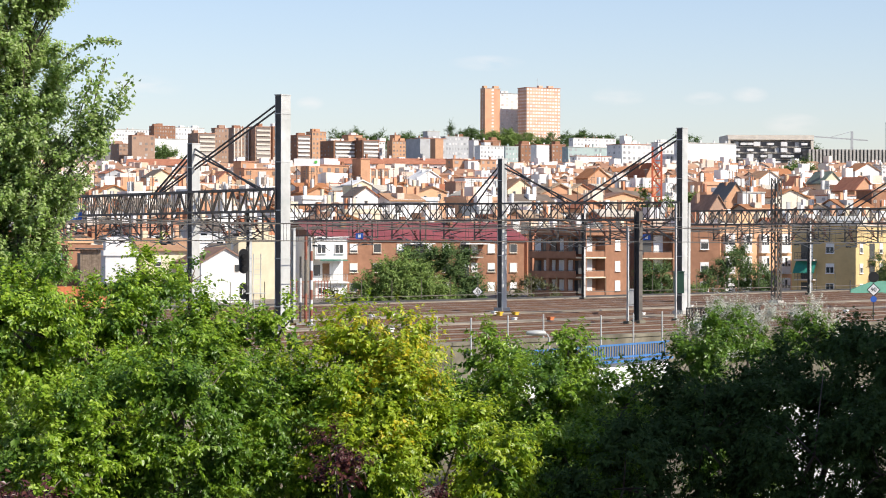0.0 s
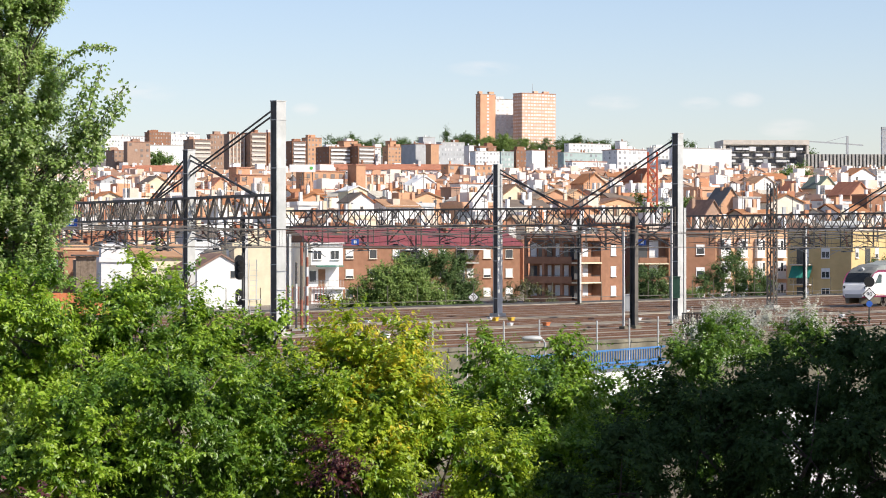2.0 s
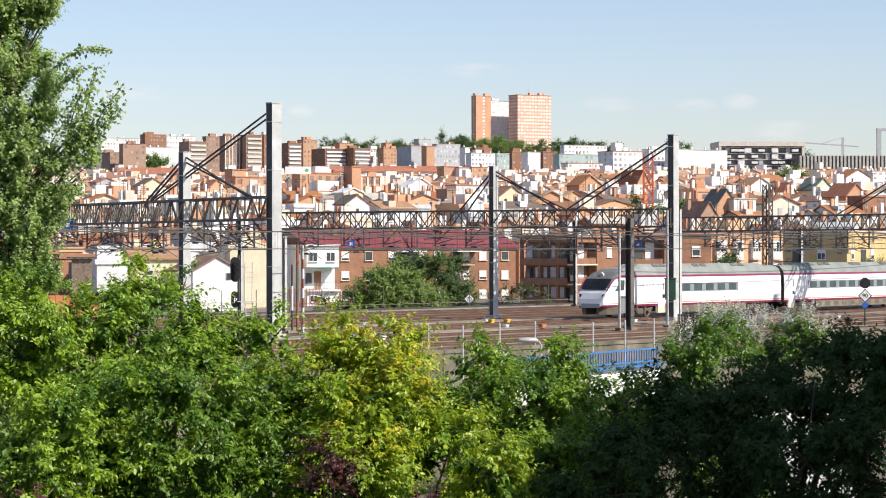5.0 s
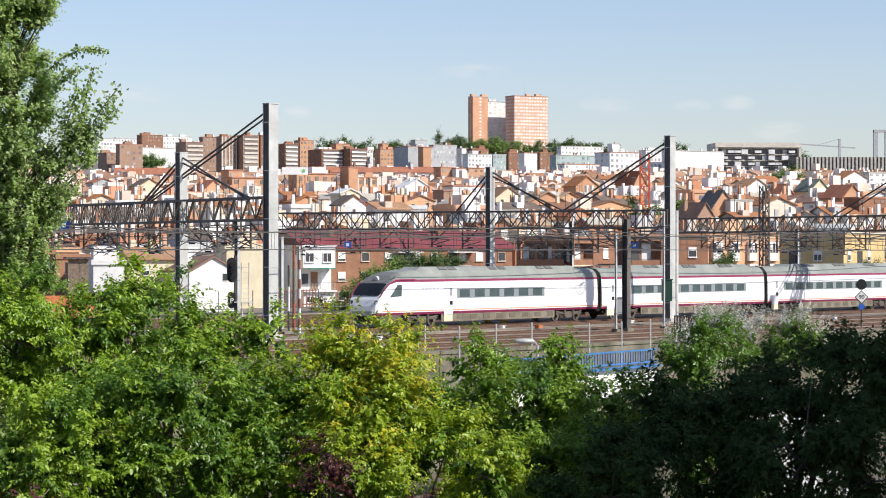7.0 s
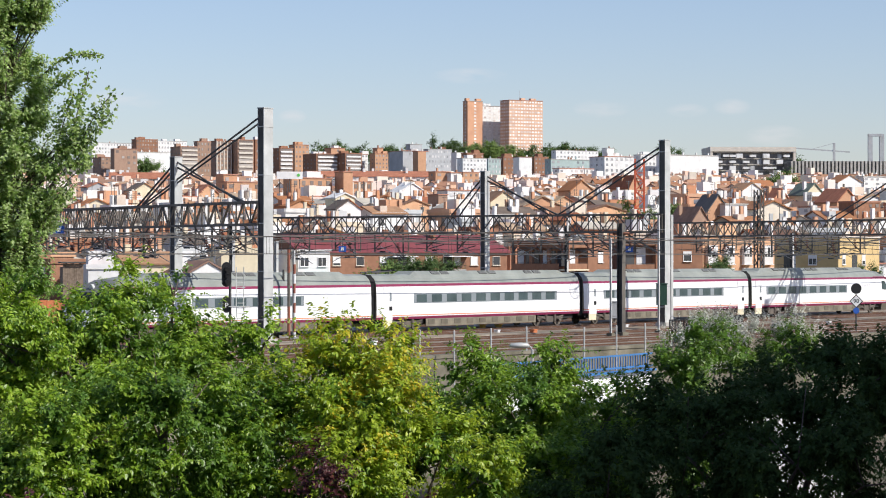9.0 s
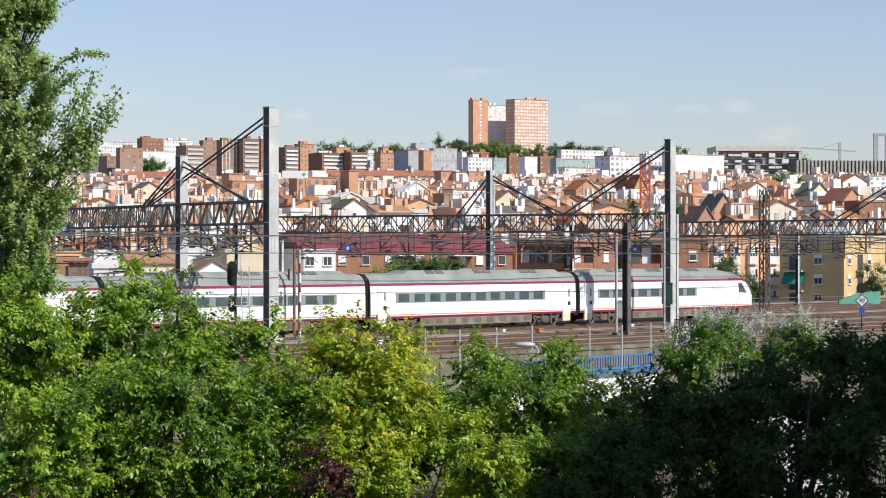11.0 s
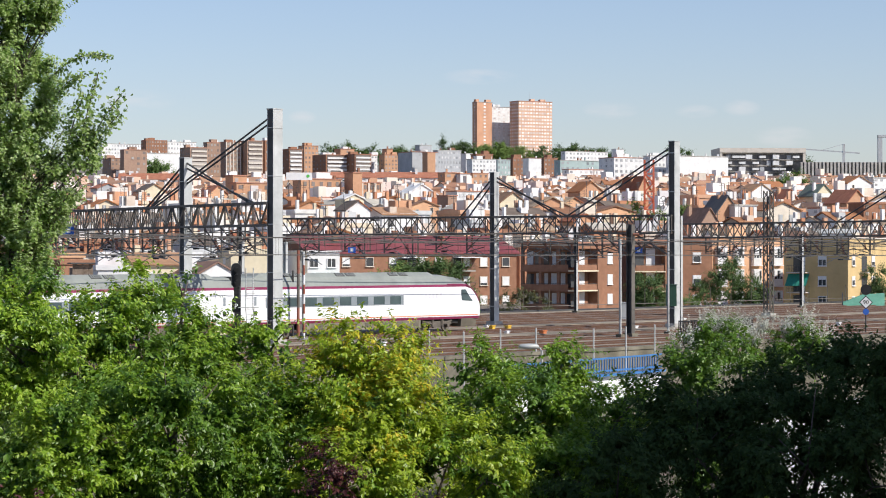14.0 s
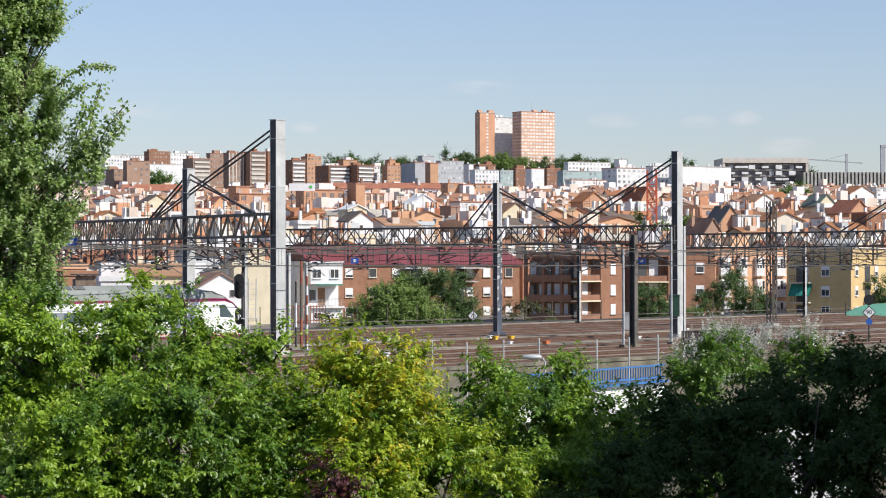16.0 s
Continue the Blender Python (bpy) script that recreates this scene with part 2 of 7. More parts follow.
    "pane": mat("pane", [(0.05, 0.055, 0.06), (0.08, 0.085, 0.09)], 0.12, mix_by="object", dirt=0, spec=0.7),
    "far_pane": mat("far_pane", [(0.06, 0.065, 0.07), (0.13, 0.12, 0.11), (0.35, 0.34, 0.32)], 0.4, mix_by="island", dirt=0),
    "shutter": mat("shutter", [(0.76, 0.75, 0.73), (0.82, 0.81, 0.8)], 0.6, mix_by="noise", scale=3, dirt=0.1),
    "green_cloth": mat("green_cloth", [(0.03, 0.22, 0.16), (0.04, 0.28, 0.20)], 0.85, scale=2, dirt=0.15),
    "bark": mat("bark", [(0.10, 0.075, 0.055), (0.19, 0.16, 0.13)], 0.95, scale=6, bump=0.8, bump_scale=15),
    "red_steel": mat("red_steel", [(0.55, 0.11, 0.05), (0.62, 0.15, 0.07)], 0.5, scale=1),
}
LEAF = {
    "leaf": leaf_mat("leaf", [(0.10, 0.19, 0.012), (0.18, 0.31, 0.02), (0.31, 0.43, 0.06)]),
    "leaf_yellow": leaf_mat("leaf_yellow", [(0.22, 0.34, 0.02), (0.40, 0.44, 0.03), (0.66, 0.52, 0.04)]),
    # deeper green; also fills crown interiors, where it stands for their shade
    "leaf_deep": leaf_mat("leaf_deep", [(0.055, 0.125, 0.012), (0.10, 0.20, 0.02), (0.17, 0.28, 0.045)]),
    "leaf_poplar": leaf_mat("leaf_poplar", [(0.16, 0.26, 0.055), (0.28, 0.40, 0.11), (0.50, 0.58, 0.30)], 0.42, 0.38),
    # dark cypress green; on the near tree it puts building shade into the colour
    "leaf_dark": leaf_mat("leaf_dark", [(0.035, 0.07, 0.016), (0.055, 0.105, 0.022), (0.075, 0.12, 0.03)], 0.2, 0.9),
    "leaf_plum": leaf_mat("leaf_plum", [(0.05, 0.015, 0.018), (0.08, 0.025, 0.025), (0.11, 0.04, 0.03)], 0.2),
    "leaf_silver": leaf_mat("leaf_silver", [(0.45, 0.45, 0.40), (0.62, 0.62, 0.57), (0.34, 0.38, 0.26)], 0.2, 0.7),
    "leaf_far": leaf_mat("leaf_far", [(0.045, 0.09, 0.022), (0.08, 0.14, 0.034), (0.12, 0.18, 0.05)], 0.2, 0.7),
}
MAT.update(LEAF)


# ------------------------------------------------------------------ mesh tools
class Geo:
    """Points and faces of one part, gathered piece by piece."""

    def __init__(self):
        self.v, self.f, self.m = [], [], []

    def add(self, vs, fs, mi=0):
        o = len(self.v)
        self.v.extend([tuple(p) for p in vs])
        self.f.extend([tuple(i + o for i in q) for q in fs])
        self.m.extend([mi] * len(fs))
        return self

    def box(self, c, size, mi=0, rz=0.0):
        hx, hy, hz = size[0] / 2, size[1] / 2, size[2] / 2
        ca, sa = math.cos(radians(rz)), math.sin(radians(rz))
        vs = []
        for z in (-hz, hz):
            for x, y in ((-hx, -hy), (hx, -hy), (hx, hy), (-hx, hy)):
                vs.append((c[0] + x * ca - y * sa, c[1] + x * sa + y * ca, c[2] + z))
        return self.add(vs, [(3, 2, 1, 0), (4, 5, 6, 7), (0, 1, 5, 4), (1, 2, 6, 5), (2, 3, 7, 6), (3, 0, 4, 7)], mi)

    def bar(self, p, q, w, h=None, mi=0, n=4):
        """A straight bar or, with more sides, a rod; h: width at the far end."""
        p, q = Vector(p), Vector(q)
        h = w if h is None else h
        d = (q - p).normalized()
        a = d.cross(Vector((0, 0, 1)))
        a = Vector((1, 0, 0)) if a.length < 1e-4 else a.normalized()
        b = a.cross(d)
        vs = []
        for c, r in ((p, w), (q, h)):
            for k in range(n):
                t = 2 * math.pi * (k + 0.5) / n
                vs.append(c + (a * math.cos(t) + b * math.sin(t)) * r * (0.7071 if n == 4 else 0.5))
        fs = [(k, (k + 1) % n, n + (k + 1) % n, n + k) for k in range(n)]
        fs += [tuple(range(n - 1, -1, -1)), tuple(range(n, 2 * n))]
        return self.add(vs, fs, mi)

    def rod(self, pts, r, n=5, mi=0):
        for p, q in zip(pts, pts[1:]):
            self.bar(p, q, 2 * r, None, mi, n)
        return self

    def loft(self, rings, mi=0, closed=True, caps=True, mats=None):
        """Skin over rings of equal length; mats: a material for each strip round the ring."""
        k = len(rings[0])
        o = len(self.v)
        for r in rings:
            self.v.extend([tuple(p) for p in r])
        m = k if closed else k - 1
        for i in range(len(rings) - 1):
            for j in range(m):
                a, b = o + i * k + j, o + i * k + (j + 1) % k
                self.f.append((a, b, b + k, a + k))
                self.m.append(mats[j] if mats else mi)
        if caps:
            self.f.append(tuple(o + j for j in range(k - 1, -1, -1)))
            self.f.append(tuple(o + (len(rings) - 1) * k + j for j in range(k)))
            self.m.extend([mi, mi])
        return self


def part(name, geo, material, parent=None, label="", smooth=False, kind=""):
    """One mesh object, under a thing or part, or on its own."""
    me = bpy.data.meshes.new(name)
    me.from_pydata(geo.v, [], geo.f)
    for m in (material if isinstance(material, (list, tuple)) else [material]):
        me.materials.append(MAT[m])
    if any(geo.m):
        me.polygons.foreach_set("material_index", geo.m)
    if smooth:
        me.polygons.foreach_set("use_smooth", [True] * len(geo.f))
    me.validate()
    ob = new(name, me)
    if parent is not None:
        ob.parent = parent
    return tagged(ob, label=label, kind=kind)


def thing(name, label, category, m=None, group="", kind=""):
    ob = new(name)
    ob.empty_display_size = 0.2
    if m is not None:
        ob.matrix_world = m
    return tagged(ob, label, category, group, kind)


# ------------------------------------------------------------------ plan of the railway
E1 = Vector((0.6136, 0.7896, 0))       # along the tracks, away from the eye
N1 = Vector((-0.7896, 0.6136, 0))      # across them, to the far side
ORIGIN = Vector((-4.82, 171.87, 0))    # on the middle of the train's track
HEADING = 52.15


def yard(s, u, z=0.0):
    """A place by metres along the tracks and across them."""
    return ORIGIN + E1 * s + N1 * u + Vector((0, 0, z))


def to_yard(x, y):
    d = Vector((x, y, 0)) - ORIGIN
    return d.dot(E1), d.dot(N1)


def smooth_step(a, b, x):
    t = min(1, max(0, (x - a) / (b - a)))
    return t * t * (3 - 2 * t)


HILL = [(0, -1.8), (300, -1.8), (345, -0.5), (400, 3.8), (450, 8.2), (560, 13.2), (700, 19.6), (900, 29.2), (1100, 40), (1300, 51), (1500, 58), (2200, 84), (3200, 122), (4600, 122)]
NEAR_EDGE, FAR_EDGE = -31.0, 32.0


def hill(y):
    for (a, za), (b, zb) in zip(HILL, HILL[1:]):
        if y <= b:
            return za + (zb - za) * max(0, y - a) / (b - a)
    return HILL[-1][1]


def ground_z(x, y):
    s, u = to_yard(x, y)
    if u < NEAR_EDGE + 0.4:
        return -6.0
    if u < FAR_EDGE:
        return -0.45
    return -0.45 + (hill(y) + 0.45) * smooth_step(FAR_EDGE, FAR_EDGE + 12, u)


# ------------------------------------------------------------------ setting
def build_ground():
    us = [-4000, -1500, -600, -300, -200, -150, -100, -60, NEAR_EDGE + 0.3, NEAR_EDGE + 0.5, 0, 20, FAR_EDGE, FAR_EDGE + 4, FAR_EDGE + 8, FAR_EDGE + 12]
    us += [FAR_EDGE + 12 + 30 * k for k in range(1, 45)] + [1600, 1900, 2300, 2800, 3400, 4200]
    ss = [-4000, -2500, -1500, -900] + [-600 + 40 * k for k in range(50)] + [1600, 1900, 2300, 2800, 3400, 4200]
    g = Geo()
    for s in ss:
        for u in us:
            p = yard(s, u)
            g.v.append((p.x, p.y, ground_z(p.x, p.y)))
    k = len(us)
    for i in range(len(ss) - 1):
        for j in range(k - 1):
            g.f.append((i * k + j, (i + 1) * k + j, (i + 1) * k + j + 1, i * k + j + 1))
            g.m.append(1 if us[j] >= FAR_EDGE else 0)
    part("ground", g, ["soil", "city_ground"], kind="structure", label="bare earth rising to a town on a hill")
    g = Geo()
    a, b = -330, 420
    g.add([yard(a, NEAR_EDGE + 0.5, -0.22), yard(b, NEAR_EDGE + 0.5, -0.22), yard(b, FAR_EDGE - 0.5, -0.22), yard(a, FAR_EDGE - 0.5, -0.22)], [(0, 1, 2, 3)])
    part("ballast_bed", g, "ballast", kind="structure", label="brown stained railway ballast")
    # the flats in which the camera stands, and their wing on the sunny side
    part("wall_south", Geo().box((-1.0, -8.0, 3.5), (30.0, 13.0, 19.0)), "cream", kind="structure", label="plain cream wall of flats")
    part("wall_east", Geo().box((19.0, 10.6, 2.95), (14.0, 50.8, 19.3)), "cream", kind="structure", label="plain cream wall of a wing of flats")
    # retaining wall along the near side, with a coping
    g = Geo()
    c = yard(45, NEAR_EDGE, -3.05)
    g.box(c, (750, 0.5, 6.1), 0, HEADING)
    g.box(yard(45, NEAR_EDGE, 0.1), (750, 0.62, 0.18), 0, HEADING)
    part("retaining_wall", g, "old_wall", kind="structure", label="weathered concrete retaining wall of the railway")


TRACKS = [-26.6, -22.0, -17.3, -12.2, -4.6, 0.0, 7.2, 11.8, 16.6, 21.4, 26.2]


def build_tracks():
    a, b = -160, 330
    for u in TRACKS:
        t = thing("railway_track", "rusty steel railway track on brown ballast", "track", pose(*yard(0, u, 0), 0, 0, HEADING), "tracks of the yard")
        for side in (-0.86, 0.86):
            g = Geo()
            g.box(((a + b) / 2, side, -0.09), (b - a, 0.07, 0.14), 0)
            g.box(((a + b) / 2, side, -0.01), (b - a, 0.065, 0.02), 1)
            part("rail", g, ["rail", "rail_top"], t)
        g = Geo()
        for i in range(int((b - a) / 0.65)):
            g.box((a + i * 0.65, 0, -0.2), (0.26, 2.6, 0.1))
        part("sleeper", g, "sleeper", t, "concrete sleepers sunk in ballast", kind="stuff")
    # low banks of pale ballast between the tracks
    for u, w, top in ((3.6, 3.4, 0.0), (-8.4, 3.8, -0.02), (14.2, 1.7, -0.06), (29.2, 2.4, 0.02), (-14.8, 1.9, -0.05), (9.5, 1.6, -0.06), (19.0, 1.7, -0.06), (-19.6, 1.6, -0.05), (-24.3, 1.6, -0.06), (23.8, 1.6, -0.06)):
        rings = []
        for i in range(60):
            sx = -160 + i * 490 / 59
            k = 0.25 * math.sin(i * 1.7 + u) + 0.12 * math.sin(i * 4.1)
            rings.append([yard(sx, u - w / 2, -0.24), yard(sx, u - w / 2 + 0.4 + 0.1 * k, top), yard(sx, u + w / 2 - 0.4 + 0.2 * k, top), yard(sx, u + w / 2, -0.24)])
        part("ballast_bank", Geo().loft(rings), "pale_gravel", kind="structure", label="low bank of pale ballast between the tracks")


build_ground()
build_tracks()

# ------------------------------------------------------------------ gantries over the tracks
def box_mast(parent, x, y, top, w, d, mast_name="mast"):
    """A riveted box-section mast: two pale plates, two dark channel sides, collars and a base plate."""
    g = Geo()
    g.box((x, y, top / 2 - 0.2), (w - 0.05, d - 0.06, top + 0.4), 1, HEADING)
    off = N1 * (d / 2)
    for sgn in (-1, 1):
        g.box((x + off.x * sgn, y + off.y * sgn, top / 2 - 0.2), (w, 0.03, top + 0.4), 0, HEADING)
    z = 1.4
    while z < top - 0.3:
        g.box((x, y, z), (w + 0.05, d + 0.07, 0.06), 0, HEADING)
        z += 2.9
    g.box((x, y, top + 0.03), (w + 0.06, d + 0.08, 0.06), 0, HEADING)
    g.box((x, y, 0.0), (w + 0.4, d + 0.4, 0.5), 2, HEADING)
    return part(mast_name, g, ["steel_light", "steel_dark", "concrete"], parent, "pale grey box-section steel mast")


def lattice_beam(parent, p, q, z0, z1, width):
    """Four chords, each a part, and the braces between them."""
    p, q = Vector((*p, 0)), Vector((*q, 0))
    d = (q - p)
    length = d.length
    d.normalize()
    a = Vector((-d.y, d.x, 0)) * (width / 2)
    for z in (z0, z1):
        for s in (-1, 1):
            o = a * s + Vector((0, 0, z))
            part("chord", Geo().bar(p + o, q + o, 0.135), "lattice", parent)
    n = max(2, round(length / 1.0))
    g = Geo()
    rnd = random.Random(int(length * 10))
    for i in range(n + 1):
        c = p + d * (length * i / n)
        for s in (-1, 1):
            g.bar(c + a * s + Vector((0, 0, z0)), c + a * s + Vector((0, 0, z1)), 0.07)
        for z in (z0, z1):
            g.bar(c - a + Vector((0, 0, z)), c + a + Vector((0, 0, z)), 0.07)
        if i < n:
            e = p + d * (length * (i + 1) / n)
            lo, hi = (z0, z1) if i % 2 else (z1, z0)
            for s in (-1, 1):
                g.bar(c + a * s + Vector((0, 0, lo)), e + a * s + Vector((0, 0, hi)), 0.068)
            g.bar(c - a + Vector((0, 0, z1)), e + a + Vector((0, 0, z1)), 0.06)
            g.bar(c + a + Vector((0, 0, z0)), e - a + Vector((0, 0, z0)), 0.06)
    part("bracing", g, "lattice", parent, "riveted lattice bracing", kind="stuff")


def stay(parent, mast, top, p, q, k, z):
    """A pair of steel stays from a mast's head to the beam."""
    e = Vector((p[0] + (q[0] - p[0]) * k, p[1] + (q[1] - p[1]) * k, z))
    for dz, dk in ((0.0, 0.0), (-0.35, 0.05)):
        h = Vector((mast[0], mast[1], top - 0.25 + dz))
        f = Vector((e.x + (p[0] - q[0]) * dk, e.y + (p[1] - q[1]) * dk, z))
        part("stay", Geo().bar(h, f, 0.13, None, 0, 6), "steel_dark", parent, "tarred steel stay rod")


def hanger(parent, x, y, z_top, z_low, rnd):
    """Twin drop tubes under the beam with a V of braces, a pale registration tube and its insulators."""
    o = Vector((x, y, 0))
    up = lambda z: Vector((0, 0, z))
    side = rnd.choice((-1, 1))
    part("drop_tube", Geo().bar(o + up(z_top), o + up(z_low), 0.12), "lattice", parent)
    if rnd.random() < 0.6:
        part("drop_tube", Geo().bar(o + E1 * 0.7 + up(z_top), o + E1 * 0.7 + up(z_low + 0.5), 0.09), "lattice", parent)
        part("cross_bar", Geo().bar(o + up(z_low + 0.6), o + E1 * 0.7 + up(z_low + 0.6), 0.07), "lattice", parent)
    part("brace", Geo().bar(o + up(z_low + 0.25), o + N1 * side * 1.5 + up(z_top - 0.05), 0.07), "lattice", parent)
    part("brace", Geo().bar(o + up(z_low + 0.15), o + E1 * 0.2 + N1 * side * 1.6 + up(z_low + 0.55), 0.06), "lattice", parent)
    part("registration_arm", Geo().bar(o + N1 * -0.3 * side + up(z_low + 0.05), o + N1 * side * 2.0 + up(z_low + rnd.uniform(-0.25, 0.25)), 0.055), "galvanised", parent, "pale galvanised registration arm")
    part("steady_arm", Geo().bar(o + N1 * side * 0.5 + up(z_low + 0.5), o + N1 * side * 2.4 + up(z_low - 0.35), 0.04), "galvanised", parent)
    g = Geo()
    for i in range(5):
        c = o + up(z_low + 0.5 + 0.16 * i) + N1 * side * (0.45 + 0.02 * i)
        g.bar(c, c + up(0.1), 0.26, 0.12, 0, 8)
    part("insulator", g, "insulator", parent, "brown ribbed insulator")
    g = Geo()
    for i in range(4):
        c = o + N1 * side * (0.55 + 0.13 * i) + up(z_low + 0.06)
        g.bar(c, c + N1 * side * 0.08, 0.13, 0.09, 0, 8)
    part("insulator", g, "black", parent, "dark ribbed insulator")


def gantry(label, p, q, k0, k1, masts, z0, z1, stays, drops, seed):
    t = thing("catenary_gantry", label, "gantry", group="gantries over the yard")
    for (x, y, top, w, d) in masts:
        box_mast(t, x, y, top, w, d)
    at = lambda k: (p[0] + (q[0] - p[0]) * k, p[1] + (q[1] - p[1]) * k)
    lattice_beam(t, at(k0), at(k1), z0, z1, 1.0)
    for m, k in stays:
        stay(t, masts[m], masts[m][2], p, q, k, z1)
    rnd = random.Random(seed)
    for k in drops:
        hanger(t, *at(k), z0, z0 - rnd.uniform(1.3, 2.1), rnd)
    # cross-span wires under the beam
    for dz, sag in ((-0.25, 0.15), (-0.62, 0.3), (-1.15, 0.2)):
        pts = []
        for i in range(25):
            f = i / 24
            x, y = at(k0 + (k1 - k0) * f)
            pts.append((x, y, z0 + dz - sag * math.sin(f * math.pi * 3) ** 2))
        part("span_wire", Geo().rod(pts, 0.022, 4), "wire", t, kind="stuff")
    # pale tubes and bundled cables under the beam
    for f0, f1, dz in ((0.05, 0.3, -0.55), (0.28, 0.62, -0.8), (0.6, 0.95, -0.5)):
        p0, p1 = at(k0 + (k1 - k0) * f0), at(k0 + (k1 - k0) * f1)
        pts = [(p0[0] + (p1[0] - p0[0]) * i / 8, p0[1] + (p1[1] - p0[1]) * i / 8, z0 + dz + 0.35 * math.sin(i / 8 * math.pi) - 0.1 * (i / 8)) for i in range(9)]
        rings = [[Vector(c) + (E1 * math.cos(w) + Vector((0, 0, math.sin(w)))) * 0.045 for w in (0.3, 1.56, 2.8, 4.1, 5.3)] for c in pts]
        part("cable_tube", Geo().loft(rings), "galvanised", t, "pale galvanised cable tube")
    # knee braces at the masts
    for (x, y, top, w, d) in masts[:1]:
        a = at(0.22)
        part("knee_brace", Geo().bar((x, y, z0 - 1.9), (a[0], a[1], z0), 0.12), "lattice", t)
    return t


PA, PC = (-9.80, 151.20), (-16.30, 162.50)
PB, PD = (17.70, 188.00), (4.40, 195.00)
PE, PL = (43.00, 205.00), (29.50, 224.00)


def build_gantries():
    gantry("long lattice gantry hung from two grey masts by dark stays", PA, PC, 0.0, 3.18,
           [(*PA, 14.1, 0.85, 0.46), (*PC, 11.6, 0.72, 0.40)], 7.15, 8.5,
           [(0, 1.44), (1, 1.49), (1, 0.26)], [2.97, 2.75, 2.57, 2.42, 2.28, 2.08, 1.93, 1.81, 1.66, 1.54, 1.40, 1.26, 0.77, 0.58, 0.40, 0.21], 1)
    gantry("lattice gantry spanning the tracks, two grey masts with stays", PB, PD, 0.0, 2.27,
           [(*PB, 13.85, 0.74, 0.50), (*PD, 11.75, 0.62, 0.42)], 7.02, 8.32,
           [(0, 0.59), (1, 1.20), (1, 0.63)], [2.17, 2.05, 1.89, 1.77, 1.65, 1.48, 1.34, 1.16, 0.84, 0.68, 0.53, 0.39, 0.30, 0.16], 2)
    t = gantry("lattice gantry over the far end of the yard", PE, PL, 0.0, 1.48,
               [(*PE, 14.9, 0.7, 0.45)], 7.0, 8.25,
               [(0, 0.63)], [1.36, 1.29, 1.22, 1.15, 1.08, 0.93, 0.83, 0.77, 0.71, 0.63, 0.57, 0.46, 0.32, 0.18], 3)
    lattice_mast(t, PL[0], PL[1], 11.1, 0.62)


def lattice_mast(parent, x, y, top, w):
    """An open mast of four angles with zigzag bracing."""
    g = Geo()
    cs = [N1 * (sx * w / 2) + E1 * (sy * w / 2) for sx, sy in ((-1, -1), (1, -1), (1, 1), (-1, 1))]
    b = Vector((x, y, 0))
    for c in cs:
        g.bar(b + c, b + c + Vector((0, 0, top)), 0.11)
    n = int(top / 0.8)
    for i in range(n):
        z, z2 = top * i / n, top * (i + 1) / n
        for j in range(4):
            a, c = cs[j], cs[(j + 1) % 4]
            if i % 2:
                a, c = c, a
            g.bar(b + a + Vector((0, 0, z)), b + c + Vector((0, 0, z2)), 0.07)
    g.box((x, y, 0.0), (1.0, 1.0, 0.4), 1, HEADING)
    part("lattice_mast", g, ["lattice", "concrete"], parent, "rusty open lattice mast")


def pole(name, x, y, top, w, label, material="steel_dark", sun_face="steel_light", arms=0):
    """A single H-section catenary pole with a cantilever."""
    t = thing(name, label, "pole", pose(x, y, -0.2, 0, 0, HEADING), "poles of the yard")
    g = Geo()
    h = top + 0.2
    a, c = w / 2, 0.03
    ring = [(-a, -a), (a, -a), (a, -a + 0.05), (c, -a + 0.05), (c, a - 0.05), (a, a - 0.05), (a, a), (-a, a), (-a, a - 0.05), (-c, a - 0.05), (-c, -a + 0.05), (-a, -a + 0.05)]
    # the flange towards the sun has its own material, paler to paint it lit
    g.loft([[(x1, y1, 0) for x1, y1 in ring], [(x1, y1, h) for x1, y1 in ring]], 0, True, True, [1] + [0] * 11)
    part("post", g, [material, sun_face], t)
    part("plinth", Geo().box((0, 0, 0.15), (w + 0.3, w + 0.3, 0.35)), "old_wall", t)
    for i in range(arms):
        sgn = 1 if i % 2 == 0 else -1
        g = Geo()
        g.bar((0, 0, 6.9), (0, sgn * 3.0, 7.1), 0.07)
        g.bar((0, 0, 5.6), (0, sgn * 2.6, 7.0), 0.07)
        g.bar((0, sgn * 1.2, 6.2), (0, sgn * 3.2, 5.75), 0.05)
        part("cantilever", g, "lattice", t)
        g = Geo()
        for j in range(4):
            g.bar((0, sgn * (0.25 + j * 0.12), 6.92), (0, sgn * (0.33 + j * 0.12), 6.93), 0.22, 0.1, 0, 8)
        part("insulator", g, "insulator", t)
    return t


def build_wires():
    """Messenger and contact wires of each track, with droppers."""
    for u in TRACKS[1:]:
        t = thing("overhead_wire", "overhead line of dark wires with droppers", "wire", group="overhead lines")
        g1, g2, g3 = Geo(), Geo(), Geo()
        s0 = -66 + 3.1 * (u % 5)
        off = 0.2
        for i in range(7):
            a = s0 + i * 46
            pts, pts2 = [], []
            for j in range(9):
                f = j / 8
                z = 6.75 - 0.9 * 4 * f * (1 - f) * 0.55
                stag = off * (1 - 2 * f) * (1 if i % 2 else -1)
                pts.append(yard(a + 46 * f, u + stag, z))
                pts2.append(yard(a + 46 * f, u + stag, 5.35))
                if 0 < j < 8:
                    g3.bar(pts[-1], pts2[-1], 0.018)
            g1.rod(pts, 0.02, 4)
            g2.rod(pts2, 0.018, 4)
        part("messenger_wire", g1, "wire", t, kind="stuff")
        part("contact_wire", g2, "wire", t, kind="stuff")
        part("dropper", g3, "wire", t, kind="stuff")


